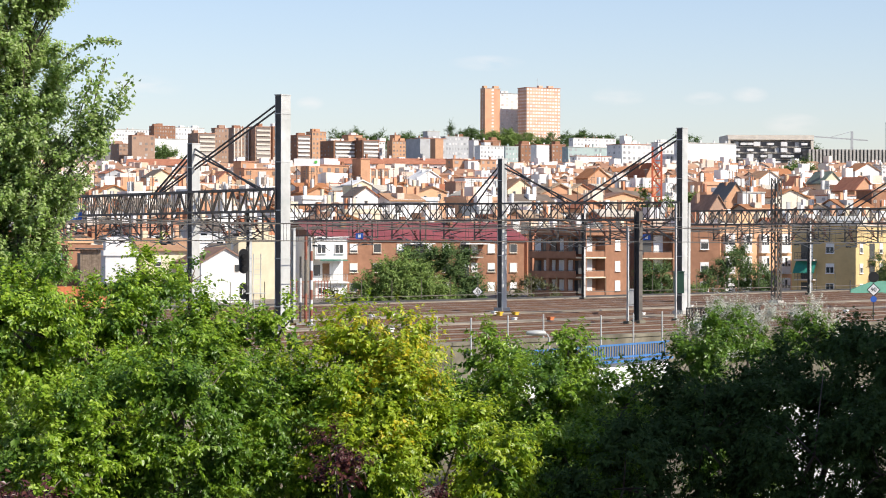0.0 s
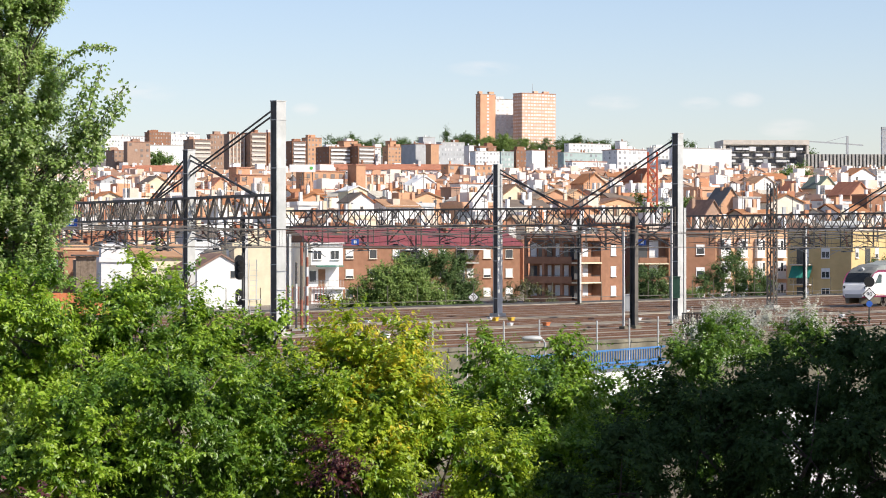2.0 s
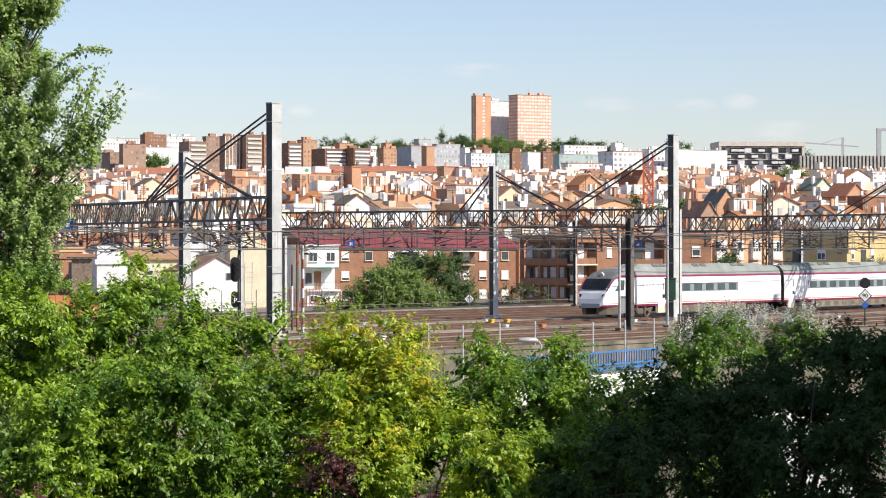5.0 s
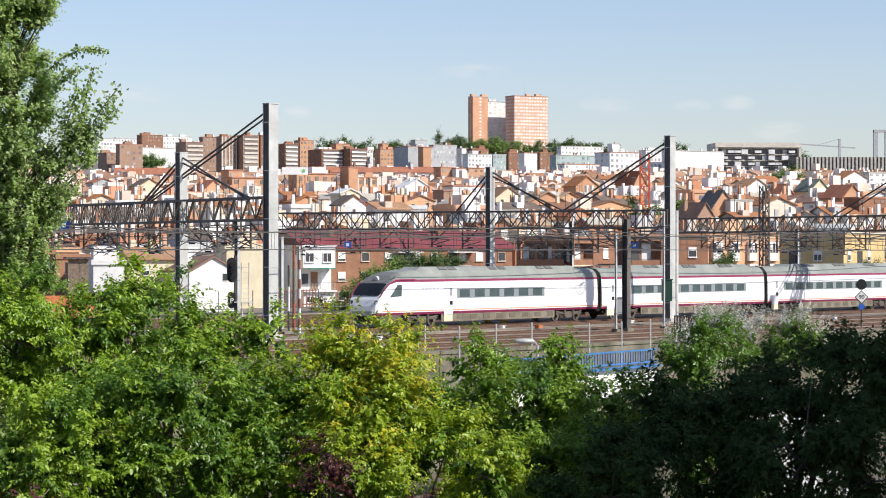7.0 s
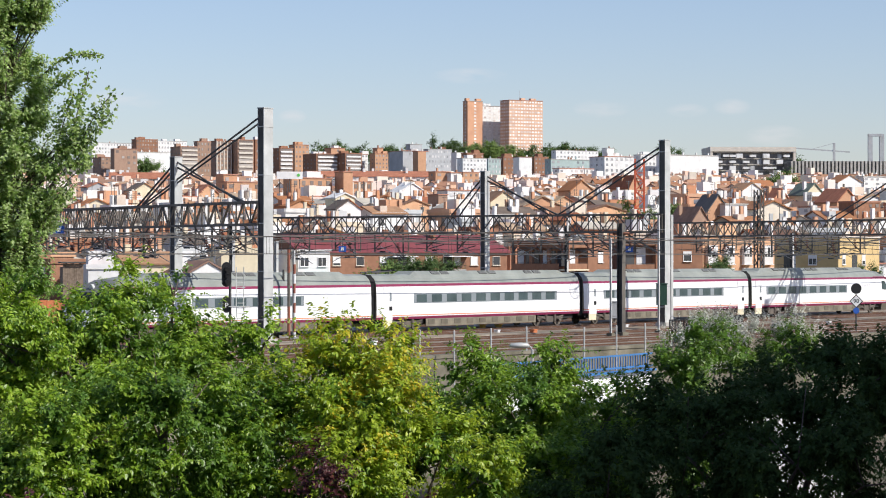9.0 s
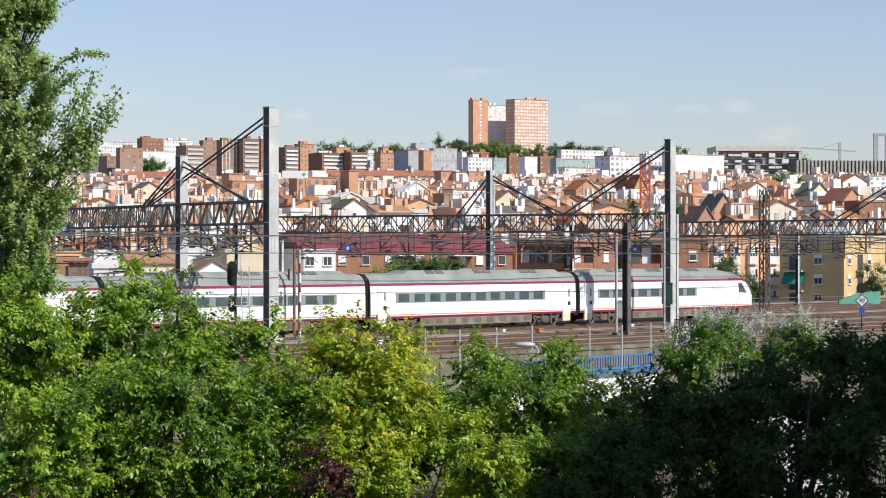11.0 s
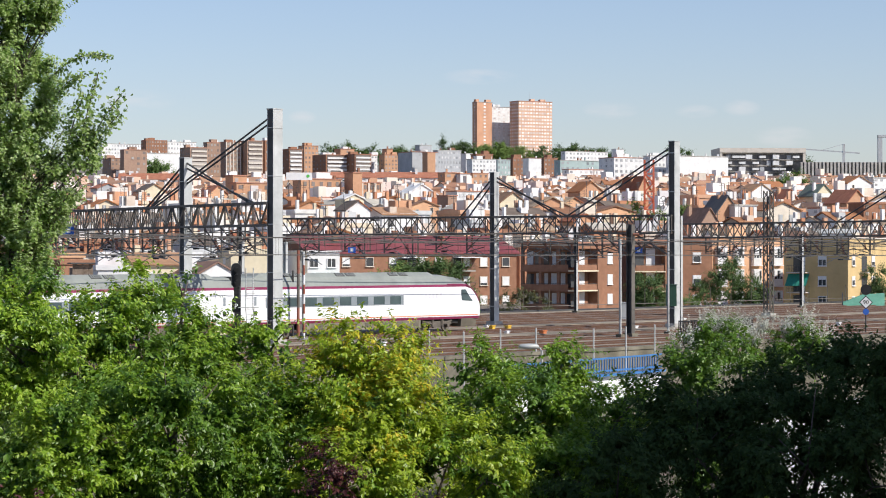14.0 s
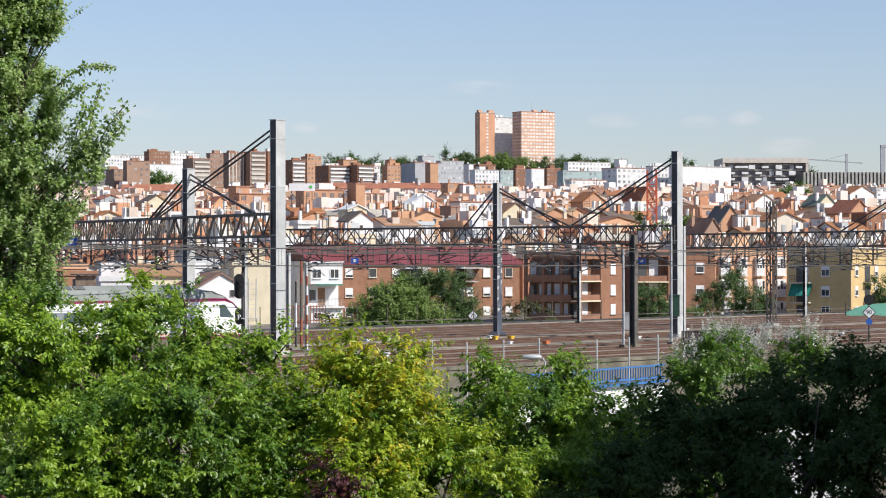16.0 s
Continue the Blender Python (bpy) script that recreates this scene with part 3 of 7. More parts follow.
# ------------------------------------------------------------------ the train
PROFILE = [(1.34, 0.86), (1.40, 1.03), (1.415, 1.10), (1.42, 1.16), (1.42, 1.9), (1.405, 2.6), (1.375, 3.12), (1.36, 3.29), (1.22, 3.62), (0.92, 3.88), (0.45, 3.98)]
STRIPS = [1, 0, 2, 0, 0, 0, 1, 3, 3, 3]


def section(x, top=9.0, w=1.0, low=0.0):
    """The ring round the body at x, clipped softly under the height top."""
    ring = []
    for y, z in PROFILE:
        z = max(z, low)
        k = top - 0.5
        if z > k:
            z = k + 0.5 * (1 - math.exp(-(z - k) / 0.5))
        ring.append((x, -y * w, z))
    return ring + [(x, -y, z) for x, y, z in reversed(ring)]


NOSE = [(0.0, 1.15, 0.62), (0.1, 1.5, 0.80), (0.3, 1.95, 0.90), (0.6, 2.35, 0.945), (1.0, 2.8, 0.97), (1.45, 3.2, 0.985), (2.1, 3.65, 1.0), (3.0, 4.05, 1.0), (4.2, 4.6, 1.0), (5.5, 9.0, 1.0)]


def coach_body(train, x0, x1, nose):
    """nose: -1 at x0, 1 at x1, 0 none. Returns the coach's body."""
    mats = STRIPS + [3] + STRIPS[::-1] + [4]
    g = Geo()
    names = ["train_white", "train_pink", "train_orange", "train_grey", "train_skirt", "nose_shade", "train_vent"]
    if nose:
        tip = x0 if nose < 0 else x1
        end = x1 if nose < 0 else x0
        rings = [section(tip - nose * d, h, w) for d, h, w in NOSE] + [section(end)]
        if nose > 0:
            rings = rings[::-1]
    else:
        rings = [section(x0), section((x0 + x1) / 2), section(x1)]
    g.loft(rings, 4, True, True, mats)
    if nose:
        # the nose's own colours: white front, dark brow
        k = len(mats)
        n = len(rings) - 1
        for i in range(n):
            near = i if nose < 0 else n - 1 - i
            for j in range(k):
                if near < 3 and mats[j] in (0, 2, 3):
                    g.m[i * k + j] = 0
                elif near < 6 and mats[j] == 3:
                    g.m[i * k + j] = 6
                elif near < 5 and mats[j] == 1 and 4 < j < 16:
                    g.m[i * k + j] = 0
        # tip face painted grey as the shaded front of a white nose
        g.m[-1 if nose > 0 else -2] = 5
    return part("coach", g, names, train, "white coach, magenta stripes, grey roof", smooth=False)


def coach_details(coach, x0, x1, nose, bands, doors, rnd):
    # window bands with single panes
    for a, b, n in bands:
        for sgn in (-1, 1):
            band = part("window_band", Geo().box(((a + b) / 2, sgn * 1.412, 2.28), (b - a, 0.03, 0.68)), "window_band", coach)
            w = (b - a) / n
            for i in range(n):
                c = a + w * (i + 0.5)
                part("pane", Geo().box((c, sgn * 1.425, 2.28), (w * 0.66, 0.024, 0.54)), "train_glass", coach)
    for a in doors:
        for sgn in (-1, 1):
            g = Geo()
            g.box((a, sgn * 1.415, 1.95), (1.0, 0.035, 2.3), 0)
            g.box((a, sgn * 1.36, 0.62), (1.0, 0.09, 0.6), 1)
            g.box((a + 0.28, sgn * 1.432, 2.4), (0.34, 0.02, 0.72), 0)
            g.box((a + 0.28, sgn * 1.438, 2.4), (0.22, 0.02, 0.56), 2)
            g.box((a + 0.3, sgn * 1.436, 1.62), (0.32, 0.02, 0.28), 3)
            part("door", g, ["train_white", "cream", "window_band", "black"], coach, "cream white plug door")
    # roof fairings with grilles
    a, b = (x0 + 4.0, x1 - 1.0) if nose < 0 else ((x0 + 1.0, x1 - 4.0) if nose > 0 else (x0 + 3.4, x1 - 0.3))
    rings = []
    for x, k in ((a, 0.0), (a + 1.6, 1.0), (b - 1.6, 1.0), (b, 0.0)):
        rings.append([(x, y, 3.60 + (z - 3.60) * k * 1.0 if k else 3.6) for y, z in ((-1.20, 3.6), (-1.02, 3.92), (-0.72, 4.16), (0.72, 4.16), (1.02, 3.92), (1.20, 3.6))])
    part("roof_fairing", Geo().loft(rings), "train_grey", coach, "dusty grey roof fairing")
    for i in range(3):
        c = a + 2.6 + (b - a - 5) * (i + 0.3) / 2.8
        for sgn in (-1, 1):
            for dx in (-0.55, 0.55):
                g = Geo()
                for lx in range(5):
                    g.bar((c + dx - 0.36 + lx * 0.18, sgn * 1.00, 3.91), (c + dx - 0.36 + lx * 0.18, sgn * 0.74, 4.11), 0.15)
                part("roof_grille", g, "train_vent", coach)
    # skirts between the bogies, with hatches
    b0, b1 = x0 + (5.2 if nose < 0 else 3.6), x1 - (5.2 if nose > 0 else 3.6)
    for sgn in (-1, 1):
        skirt = part("skirt", Geo().box(((b0 + b1) / 2, sgn * 1.30, 0.59), (b1 - b0 - 4.0, 0.06, 0.54)), "train_skirt", coach)
        n = int((b1 - b0 - 4) / 1.45)
        for i in range(n):
            c = b0 + 2.6 + (b1 - b0 - 5.2) * i / (n - 1)
            part("hatch", Geo().box((c, sgn * 1.335, 0.62), (0.75, 0.03, 0.34)), "train_hatch", coach)
        if nose:
            tip = x0 if nose < 0 else x1
            rings = [[(tip - nose * d, sgn * y, z) for y, z in ((0.5, 0.3), (w, 0.3), (w + 0.08, 0.88), (0.5, 0.88))] for d, w in ((0.12, 0.7), (0.6, 1.12), (1.4, 1.26), (2.6, 1.3))]
            part("plough", Geo().loft(rings), "train_hatch", coach, "dark front skirt")
    part("underframe", Geo().box(((x0 + x1) / 2, 0, 0.72), (x1 - x0 - (5 if nose else 1), 2.2, 0.35)), "rubber", coach)
    for c in (b0, b1):
        g = Geo()
        for sgn in (-1, 1):
            g.box((c, sgn * 1.12, 0.62), (3.3, 0.16, 0.22), 0)
            g.box((c, sgn * 1.16, 0.42), (0.8, 0.14, 0.3), 0)
            for dx in (-0.55, 0.55):
                g.bar((c + dx, sgn * 1.22, 0.35), (c + dx, sgn * 1.22, 0.85), 0.24, None, 0, 8)
            g.bar((c - 1.7, sgn * 1.2, 0.78), (c - 0.4, sgn * 1.2, 0.5), 0.1)
            g.bar((c + 1.7, sgn * 1.2, 0.78), (c + 0.4, sgn * 1.2, 0.5), 0.1)
        g.box((c, 0, 0.55), (2.4, 2.1, 0.25), 0)
        part("bogie", g, "bogie", coach, "dusty steel bogie")
        for dx in (-1.35, 1.35):
            for sgn in (-1, 1):
                g = Geo()
                g.bar((c + dx, sgn * 0.80, 0.445), (c + dx, sgn * 0.94, 0.445), 0.89, 0.89, 0, 20)
                g.bar((c + dx, sgn * 0.94, 0.445), (c + dx, sgn * 1.2, 0.445), 0.34, 0.28, 0, 10)
                part("wheel", g, "bogie", coach)
    if nose:
        tip = x0 if nose < 0 else x1
        # windscreen follows the nose
        rows = []
        for d, h, w in [(0.48, 2.2, 0.93), (0.75, 2.52, 0.955), (1.0, 2.8, 0.97), (1.25, 3.03, 0.978)]:
            r = section(tip - nose * d, h, w)
            rows.append([(x + nose * 0.03, y, z + 0.03) for x, y, z in r[8:14]])
        part("windscreen", Geo().loft(rows if nose > 0 else rows, 0, False, False), "dark_glass", coach, "dark raked windscreen")
        rows = []
        for d, h, w in [(1.3, 3.07, 0.98), (1.45, 3.2, 0.985), (2.1, 3.65, 1.0), (2.8, 3.97, 1.0)]:
            r = section(tip - nose * d, h, w)
            rows.append([(x + nose * 0.02, y, z + 0.02) for x, y, z in r[8:14]])
        for sgn, j in ((-1, 7), (1, 14)):
            edge = []
            for d, h, w in [(0.42, 2.12, 0.92), (0.75, 2.52, 0.955), (1.0, 2.8, 0.97), (1.45, 3.2, 0.985), (2.1, 3.65, 1.0), (3.0, 4.05, 1.0), (4.2, 4.6, 1.0)]:
                x, y, z = section(tip - nose * d, h, w)[j]
                edge.append((x + nose * 0.02, y + sgn * 0.02, z))
            part("pillar_stripe", Geo().rod(edge, 0.045, 6), "train_pink", coach, "magenta stripe along the windscreen pillar")
        part("brow_lamp", Geo().bar((tip - nose * 1.7, 0, 3.36), (tip - nose * 1.55, 0, 3.33), 0.4, 0.36, 0, 10), "lamp_glass", coach)
        part("brow", Geo().loft(rows, 0, False, False), "train_vent", coach, "dark grey brow over the windscreen")
        for sgn in (-1, 1):
            poly = [(1.35, 2.1), (2.6, 2.16), (2.65, 2.92), (2.2, 2.94)]
            vs = [(tip - nose * d, sgn * 1.43, z) for d, z in poly] + [(tip - nose * d, sgn * 1.36, z) for d, z in poly]
            part("cab_window", Geo().add(vs, [(0, 1, 2, 3), (7, 6, 5, 4), (0, 4, 5, 1), (1, 5, 6, 2), (2, 6, 7, 3), (3, 7, 4, 0)]), "train_glass", coach)
            g = Geo()
            c = Vector((tip - nose * 0.38, sgn * 1.05, 1.72))
            g.bar(c, c + Vector((nose * 0.16, sgn * 0.1, 0)), 0.42, 0.3, 0, 10)
            g.bar(c, c + Vector((nose * 0.2, sgn * 0.11, 0)), 0.2, 0.18, 1, 8)
            part("headlight", g, ["black", "lamp_glass"], coach)
        # faint unreadable lettering as bars
        for sgn in (-1, 1):
            g = Geo()
            for i in range(5):
                g.box((tip - nose * (5.0 + i * 0.42), sgn * 1.424, 2.5), (0.22, 0.012, 0.34))
            part("lettering", g, "train_letter", coach, "faint grey lettering")


MAT["train_letter"] = mat("train_letter", [(0.68, 0.67, 0.70), (0.72, 0.70, 0.73)], 0.35, scale=1, dirt=0)


def build_train():
    t = thing("passenger_train", "white four-coach express train with magenta stripes on the rails", "train", pose(0, 0, 0))
    rnd = random.Random(4)
    spans = [(-26.9, -0.28, -1, [(-18.0, -7.3, 6)], [-19.0]),
             (0.28, 24.72, 0, [(4.4, 21.7, 10)], [1.5]),
             (25.28, 49.72, 0, [(28.0, 45.7, 10)], [26.5, 48.5]),
             (50.28, 76.1, 1, [(52.7, 66.9, 8)], [51.4])]
    for x0, x1, nose, bands, doors in spans:
        c = coach_body(t, x0, x1, nose)
        coach_details(c, x0, x1, nose, bands, doors, rnd)
    for x in (0.0, 25.0, 50.0):
        rings = []
        for i in range(9):
            a, zt = (1.26, 3.93) if i % 2 == 0 else (1.17, 3.84)
            rings.append([(x - 0.28 + i * 0.07, yy, zz) for yy, zz in ((-a, 0.7), (-a, 3.5), (-a + 0.35, zt), (a - 0.35, zt), (a, 3.5), (a, 0.7))])
        part("gangway", Geo().loft(rings), "rubber", t, "black rubber gangway bellows")
    g = Geo()
    for sgn in (-1, 1):
        g.bar((0.9, sgn * 0.5, 4.08), (3.2, sgn * 0.5, 4.2), 0.07)
        g.bar((1.4, sgn * 0.45, 3.9), (1.4, sgn * 0.45, 4.12), 0.16, 0.1, 0, 8)
        g.bar((2.8, sgn * 0.45, 3.9), (2.8, sgn * 0.45, 4.12), 0.16, 0.1, 0, 8)
    g.bar((3.1, -0.8, 4.24), (3.1, 0.8, 4.24), 0.09)
    part("pantograph", g, "steel_dark", t, "folded pantograph on insulators")
    return t


build_gantries()
build_wires()
pole("catenary_pole", 12.90, 168.0, 7.4, 0.42, "grey steel pole beside the tracks", "steel_dark", "lattice", arms=2)
pole("catenary_pole", 13.1, 238.0, 8.1, 0.28, "slim steel pole behind the tracks", arms=1)
pole("catenary_pole", 37.95, 262.0, 7.6, 0.32, "slim dark pole behind the tracks", arms=1)
pole("catenary_pole", -16.00, 205.0, 8.0, 0.34, "dark steel pole behind the tracks", arms=2)
pole("catenary_pole", -10.05, 166.0, 6.2, 0.22, "slim pale galvanised steel pole", "steel_light")
pole("catenary_pole", 18.72, 194.0, 8.4, 0.3, "dark steel pole behind the grey mast")
pole("catenary_pole", 15.78, 172.0, 8.0, 0.12, "slim pale galvanised steel pole", "steel_light")
pole("catenary_pole", -8.67, 162.0, 5.6, 0.14, "slim pale galvanised steel pole", "steel_light")
pole("catenary_pole", 12.06, 166.0, 6.4, 0.12, "slim pale galvanised steel pole", "steel_light")
train = build_train()



# ------------------------------------------------------------------ plants
def unit_rows(a):
    return a / np.maximum(np.linalg.norm(a, axis=1, keepdims=True), 1e-6)


def leaf_mesh(name, pos, axis, normal, length, width, material, parent, label=""):
    """Many folded leaves, each four points and two triangles."""
    n = len(pos)
    axis = unit_rows(axis)
    side = unit_rows(np.cross(axis, normal))
    up = np.cross(side, axis)
    l, w = length[:, None], width[:, None]
    v = np.empty((n, 4, 3))
    v[:, 0] = pos
    v[:, 1] = pos + axis * l * 0.45 + side * w * 0.5 + up * w * 0.16
    v[:, 2] = pos + axis * l - up * l * 0.06
    v[:, 3] = pos + axis * l * 0.45 - side * w * 0.5 + up * w * 0.16
    base = np.arange(n)[:, None] * 4
    loops = np.concatenate([base + np.array([[0, 1, 2]]), base + np.array([[0, 2, 3]])], axis=1).reshape(-1)
    me = bpy.data.meshes.new(name)
    me.vertices.add(n * 4)
    me.vertices.foreach_set("co", v.reshape(-1))
    me.loops.add(n * 6)
    me.loops.foreach_set("vertex_index", loops.astype(np.int32))
    me.polygons.add(n * 2)
    me.polygons.foreach_set("loop_start", np.arange(0, n * 6, 3, dtype=np.int32))
    me.update(calc_edges=True)
    me.materials.append(MAT[material])
    ob = new(name, me)
    ob.parent = parent
    return tagged(ob, label=label)


def shoots(blobs, density, rng, length, per, leaf, up=0.5, droop=0.25, inner=0.45, spread=0.6):
    """Leafy shoots that grow out of round masses. Returns leaf places, axes, normals, lengths and widths."""
    P, A, N, L = [], [], [], []
    for cx, cy, cz, r, *sq in blobs:
        r = max(r - 0.12, r * 0.7) if r < 2 else r
        k = sq[0] if sq else 1.0
        m = max(6, int(density * 1.7 * r * r * (0.5 + 0.5 * k)))
        # shoots stand together in tufts, with gaps between
        tufts = max(4, int(m / 15))
        td = unit_rows(rng.normal(size=(tufts, 3)))
        tr = r * (inner + (1 - inner) * rng.random(tufts) ** 0.5) * (0.88 + 0.24 * rng.random(tufts))
        ti = rng.integers(0, tufts, m)
        d = unit_rows(td[ti] * 0.75 + rng.normal(size=(m, 3)) * 0.55)
        start = np.array([cx, cy, cz]) + (td * tr[:, None])[ti] * np.array([1, 1, k]) + rng.normal(size=(m, 3)) * length * 0.14
        g = unit_rows(d * 0.75 + np.array([0, 0, up]) * 0.8 + rng.normal(size=(m, 3)) * 0.3)
        ln = length * (0.5 + rng.random(m))
        for i in range(per):
            f = (i + rng.random(m)) / per
            p = start + g * (ln * f)[:, None] - np.array([0, 0, 1.0]) * (droop * ln * f ** 2)[:, None]
            turn = rng.normal(size=(m, 3))
            a = unit_rows(turn - g * (turn * g).sum(1, keepdims=True)) * spread + g * 0.4 - np.array([0, 0, 0.5])
            nn = rng.normal(size=(m, 3)) * 0.5 + np.array([0, 0, 0.6]) + d * 0.4 + np.array(to_sun) * 0.6
            P.append(p), A.append(a), N.append(nn)
            L.append(leaf * (0.6 + 0.7 * rng.random(m)) * (1.05 - 0.4 * f))
    P, A, N, L = np.concatenate(P), np.concatenate(A), np.concatenate(N), np.concatenate(L)
    return P, A, N, L


def limbs(base, blobs, r, rng, fork):
    """A tapered trunk that forks into limbs towards the leafy masses."""
    g = Geo()
    b = Vector(base)
    k = Vector((base[0] + 0.15, base[1], fork))
    pts = [b, b.lerp(k, 0.5) + Vector((0.08, 0.05, 0)), k]
    for (p, q), (r0, r1) in zip(zip(pts, pts[1:]), ((r * 1.25, r), (r, r * 0.85))):
        g.bar(p, q, 2 * r0, 2 * r1, 0, 9)
    for cx, cy, cz, br, *_ in blobs:
        c = Vector((cx, cy, cz))
        m = k.lerp(c, 0.5) + Vector((0, 0, 0.12 * (c - k).length)) + Vector(rng.normal(size=3) * 0.1)
        lr = r * 0.3
        g.bar(k, m, 2 * lr, lr * 1.4, 0, 6)
        g.bar(m, c, lr * 1.4, lr * 0.5, 0, 6)
        for _ in range(4):
            e = c + Vector(rng.normal(size=3)).normalized() * br * 0.8 + Vector((0, 0, br * 0.2))
            g.bar(c, e, lr * 0.5, 0.012, 0, 5)
    return g


def tree(name, label, base, r, fork, blobs, layers, seed, group="", category="tree"):
    """layers: (material, density, shoot length, leaves a shoot, leaf length, leaf width ratio, up, which blobs)."""
    rng = np.random.default_rng(seed)
    t = thing(name, label, category, pose(0, 0, 0), group)
    part("trunk", limbs(base, blobs, r, rng, fork), "bark", t, smooth=True)
    for i, (material, density, length, per, leaf, ratio, up, pick) in enumerate(layers):
        bl = [blobs[j] for j in pick] if pick else blobs
        P, A, N, L = shoots(bl, density, rng, length, per, leaf, up)
        leaf_mesh("crown", P, A, N, L, L * ratio, material, t)
    # fill the crown's inside; leaf_deep there paints the shade between the tufts
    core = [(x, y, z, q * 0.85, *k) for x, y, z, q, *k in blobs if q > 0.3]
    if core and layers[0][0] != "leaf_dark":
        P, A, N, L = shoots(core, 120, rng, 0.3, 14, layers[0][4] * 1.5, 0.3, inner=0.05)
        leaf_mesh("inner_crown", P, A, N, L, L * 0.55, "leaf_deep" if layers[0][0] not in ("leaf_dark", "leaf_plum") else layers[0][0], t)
    return t


def build_near_trees():
    b = [(-5.74, 33.0, 4.13, 0.95), (-5.00, 34.2, 3.71, 0.95), (-4.16, 35.0, 4.02, 0.78), (-3.51, 35.6, 3.91, 0.72),
         (-3.48, 32.6, 2.87, 1.25), (-4.70, 31.8, 2.52, 1.1), (-2.59, 34.8, 3.00, 0.68), (-2.18, 33.4, 2.57, 0.98),
         (-2.30, 35.5, 4.03, 0.34, 1.6), (-4.14, 35.0, 4.77, 0.24, 1.7), (-3.61, 35.6, 4.68, 0.26, 1.5), (-4.56, 34.6, 4.42, 0.42),
         (-3.15, 35.2, 3.87, 0.36), (-5.54, 33.8, 4.63, 0.4), (-4.32, 36.0, 0.3, 1.7), (-5.70, 35.2, 0.0, 1.6)]
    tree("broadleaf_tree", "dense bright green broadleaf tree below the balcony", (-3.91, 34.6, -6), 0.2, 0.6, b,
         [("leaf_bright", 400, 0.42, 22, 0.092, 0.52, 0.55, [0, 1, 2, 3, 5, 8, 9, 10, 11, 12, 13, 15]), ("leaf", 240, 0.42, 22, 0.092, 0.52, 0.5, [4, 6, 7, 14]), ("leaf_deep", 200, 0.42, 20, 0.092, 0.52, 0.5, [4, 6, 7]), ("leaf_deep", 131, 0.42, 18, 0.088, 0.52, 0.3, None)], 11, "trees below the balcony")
    b = [(-1.22, 34.0, 3.71, 0.5), (-0.55, 34.2, 3.71, 0.48), (-0.70, 33.2, 2.94, 0.85), (0.12, 33.0, 2.50, 0.72),
         (-1.04, 32.4, 2.29, 0.8), (0.62, 32.4, 2.36, 0.56), (-1.24, 34.0, 4.10, 0.3, 1.5), (-0.52, 34.2, 3.98, 0.3, 1.4),
         (-1.71, 33.6, 3.25, 0.5), (-0.64, 34.2, 0.4, 1.3)]
    tree("broadleaf_tree", "yellowing green broadleaf tree with golden leaf tips", (-0.63, 33.6, -6), 0.14, 0.9, b,
         [("leaf_yellow", 330, 0.42, 22, 0.090, 0.52, 0.6, [0, 1, 6, 7, 2]), ("leaf_lime", 240, 0.42, 22, 0.090, 0.52, 0.6, [0, 1, 6, 7]), ("leaf_lime", 400, 0.42, 22, 0.092, 0.52, 0.4, [2, 3, 4, 5, 8, 9]), ("leaf", 95, 0.42, 18, 0.088, 0.52, 0.3, None)],
         12, "trees below the balcony")
    b = [(0.75, 38.0, 3.36, 0.5), (1.85, 38.4, 3.40, 0.48), (1.34, 36.6, 2.73, 0.92), (2.57, 38.0, 2.55, 0.72),
         (1.78, 35.0, 2.01, 0.95), (0.73, 38.0, 3.77, 0.26), (1.87, 38.4, 3.77, 0.25), (2.96, 38.0, 3.06, 0.3),
         (0.17, 37.2, 3.04, 0.42), (1.63, 37.4, 0.2, 1.6)]
    tree("broadleaf_tree", "green broadleaf tree in front of the railway wall", (1.46, 37.2, -6), 0.16, 0.8, b,
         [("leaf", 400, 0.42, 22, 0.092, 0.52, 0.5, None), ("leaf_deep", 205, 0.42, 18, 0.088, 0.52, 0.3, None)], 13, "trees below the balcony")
    # besides the wing's cast shadow, this tree's leaves are coloured darker as shade
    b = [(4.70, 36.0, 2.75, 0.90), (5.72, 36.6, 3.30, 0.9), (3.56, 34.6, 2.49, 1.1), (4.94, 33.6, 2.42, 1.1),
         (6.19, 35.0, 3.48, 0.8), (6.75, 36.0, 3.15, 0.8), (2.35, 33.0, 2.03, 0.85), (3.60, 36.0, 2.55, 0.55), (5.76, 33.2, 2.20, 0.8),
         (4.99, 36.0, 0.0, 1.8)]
    tree("broadleaf_tree", "dense tree in building shade, its leaf colour darkened to match", (4.69, 35.2, -6), 0.2, 0.5, b,
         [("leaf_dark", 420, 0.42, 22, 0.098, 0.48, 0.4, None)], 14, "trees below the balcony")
    b = [(4.46, 44.0, 3.41, 0.62), (4.27, 44.2, 3.16, 0.5), (5.42, 45.0, 3.62, 0.5), (6.64, 45.2, 3.52, 0.5), (5.23, 46.0, 1.5, 1.2)]
    tree("broadleaf_tree", "grey-green shrubby tree with pale seed plumes", (5.12, 45.2, -6), 0.14, 1.0, b,
         [("leaf_deep", 365, 0.42, 20, 0.088, 0.52, 0.7, None), ("leaf_silver", 20, 0.6, 26, 0.05, 0.5, 1.6, None)], 15, "trees below the balcony")
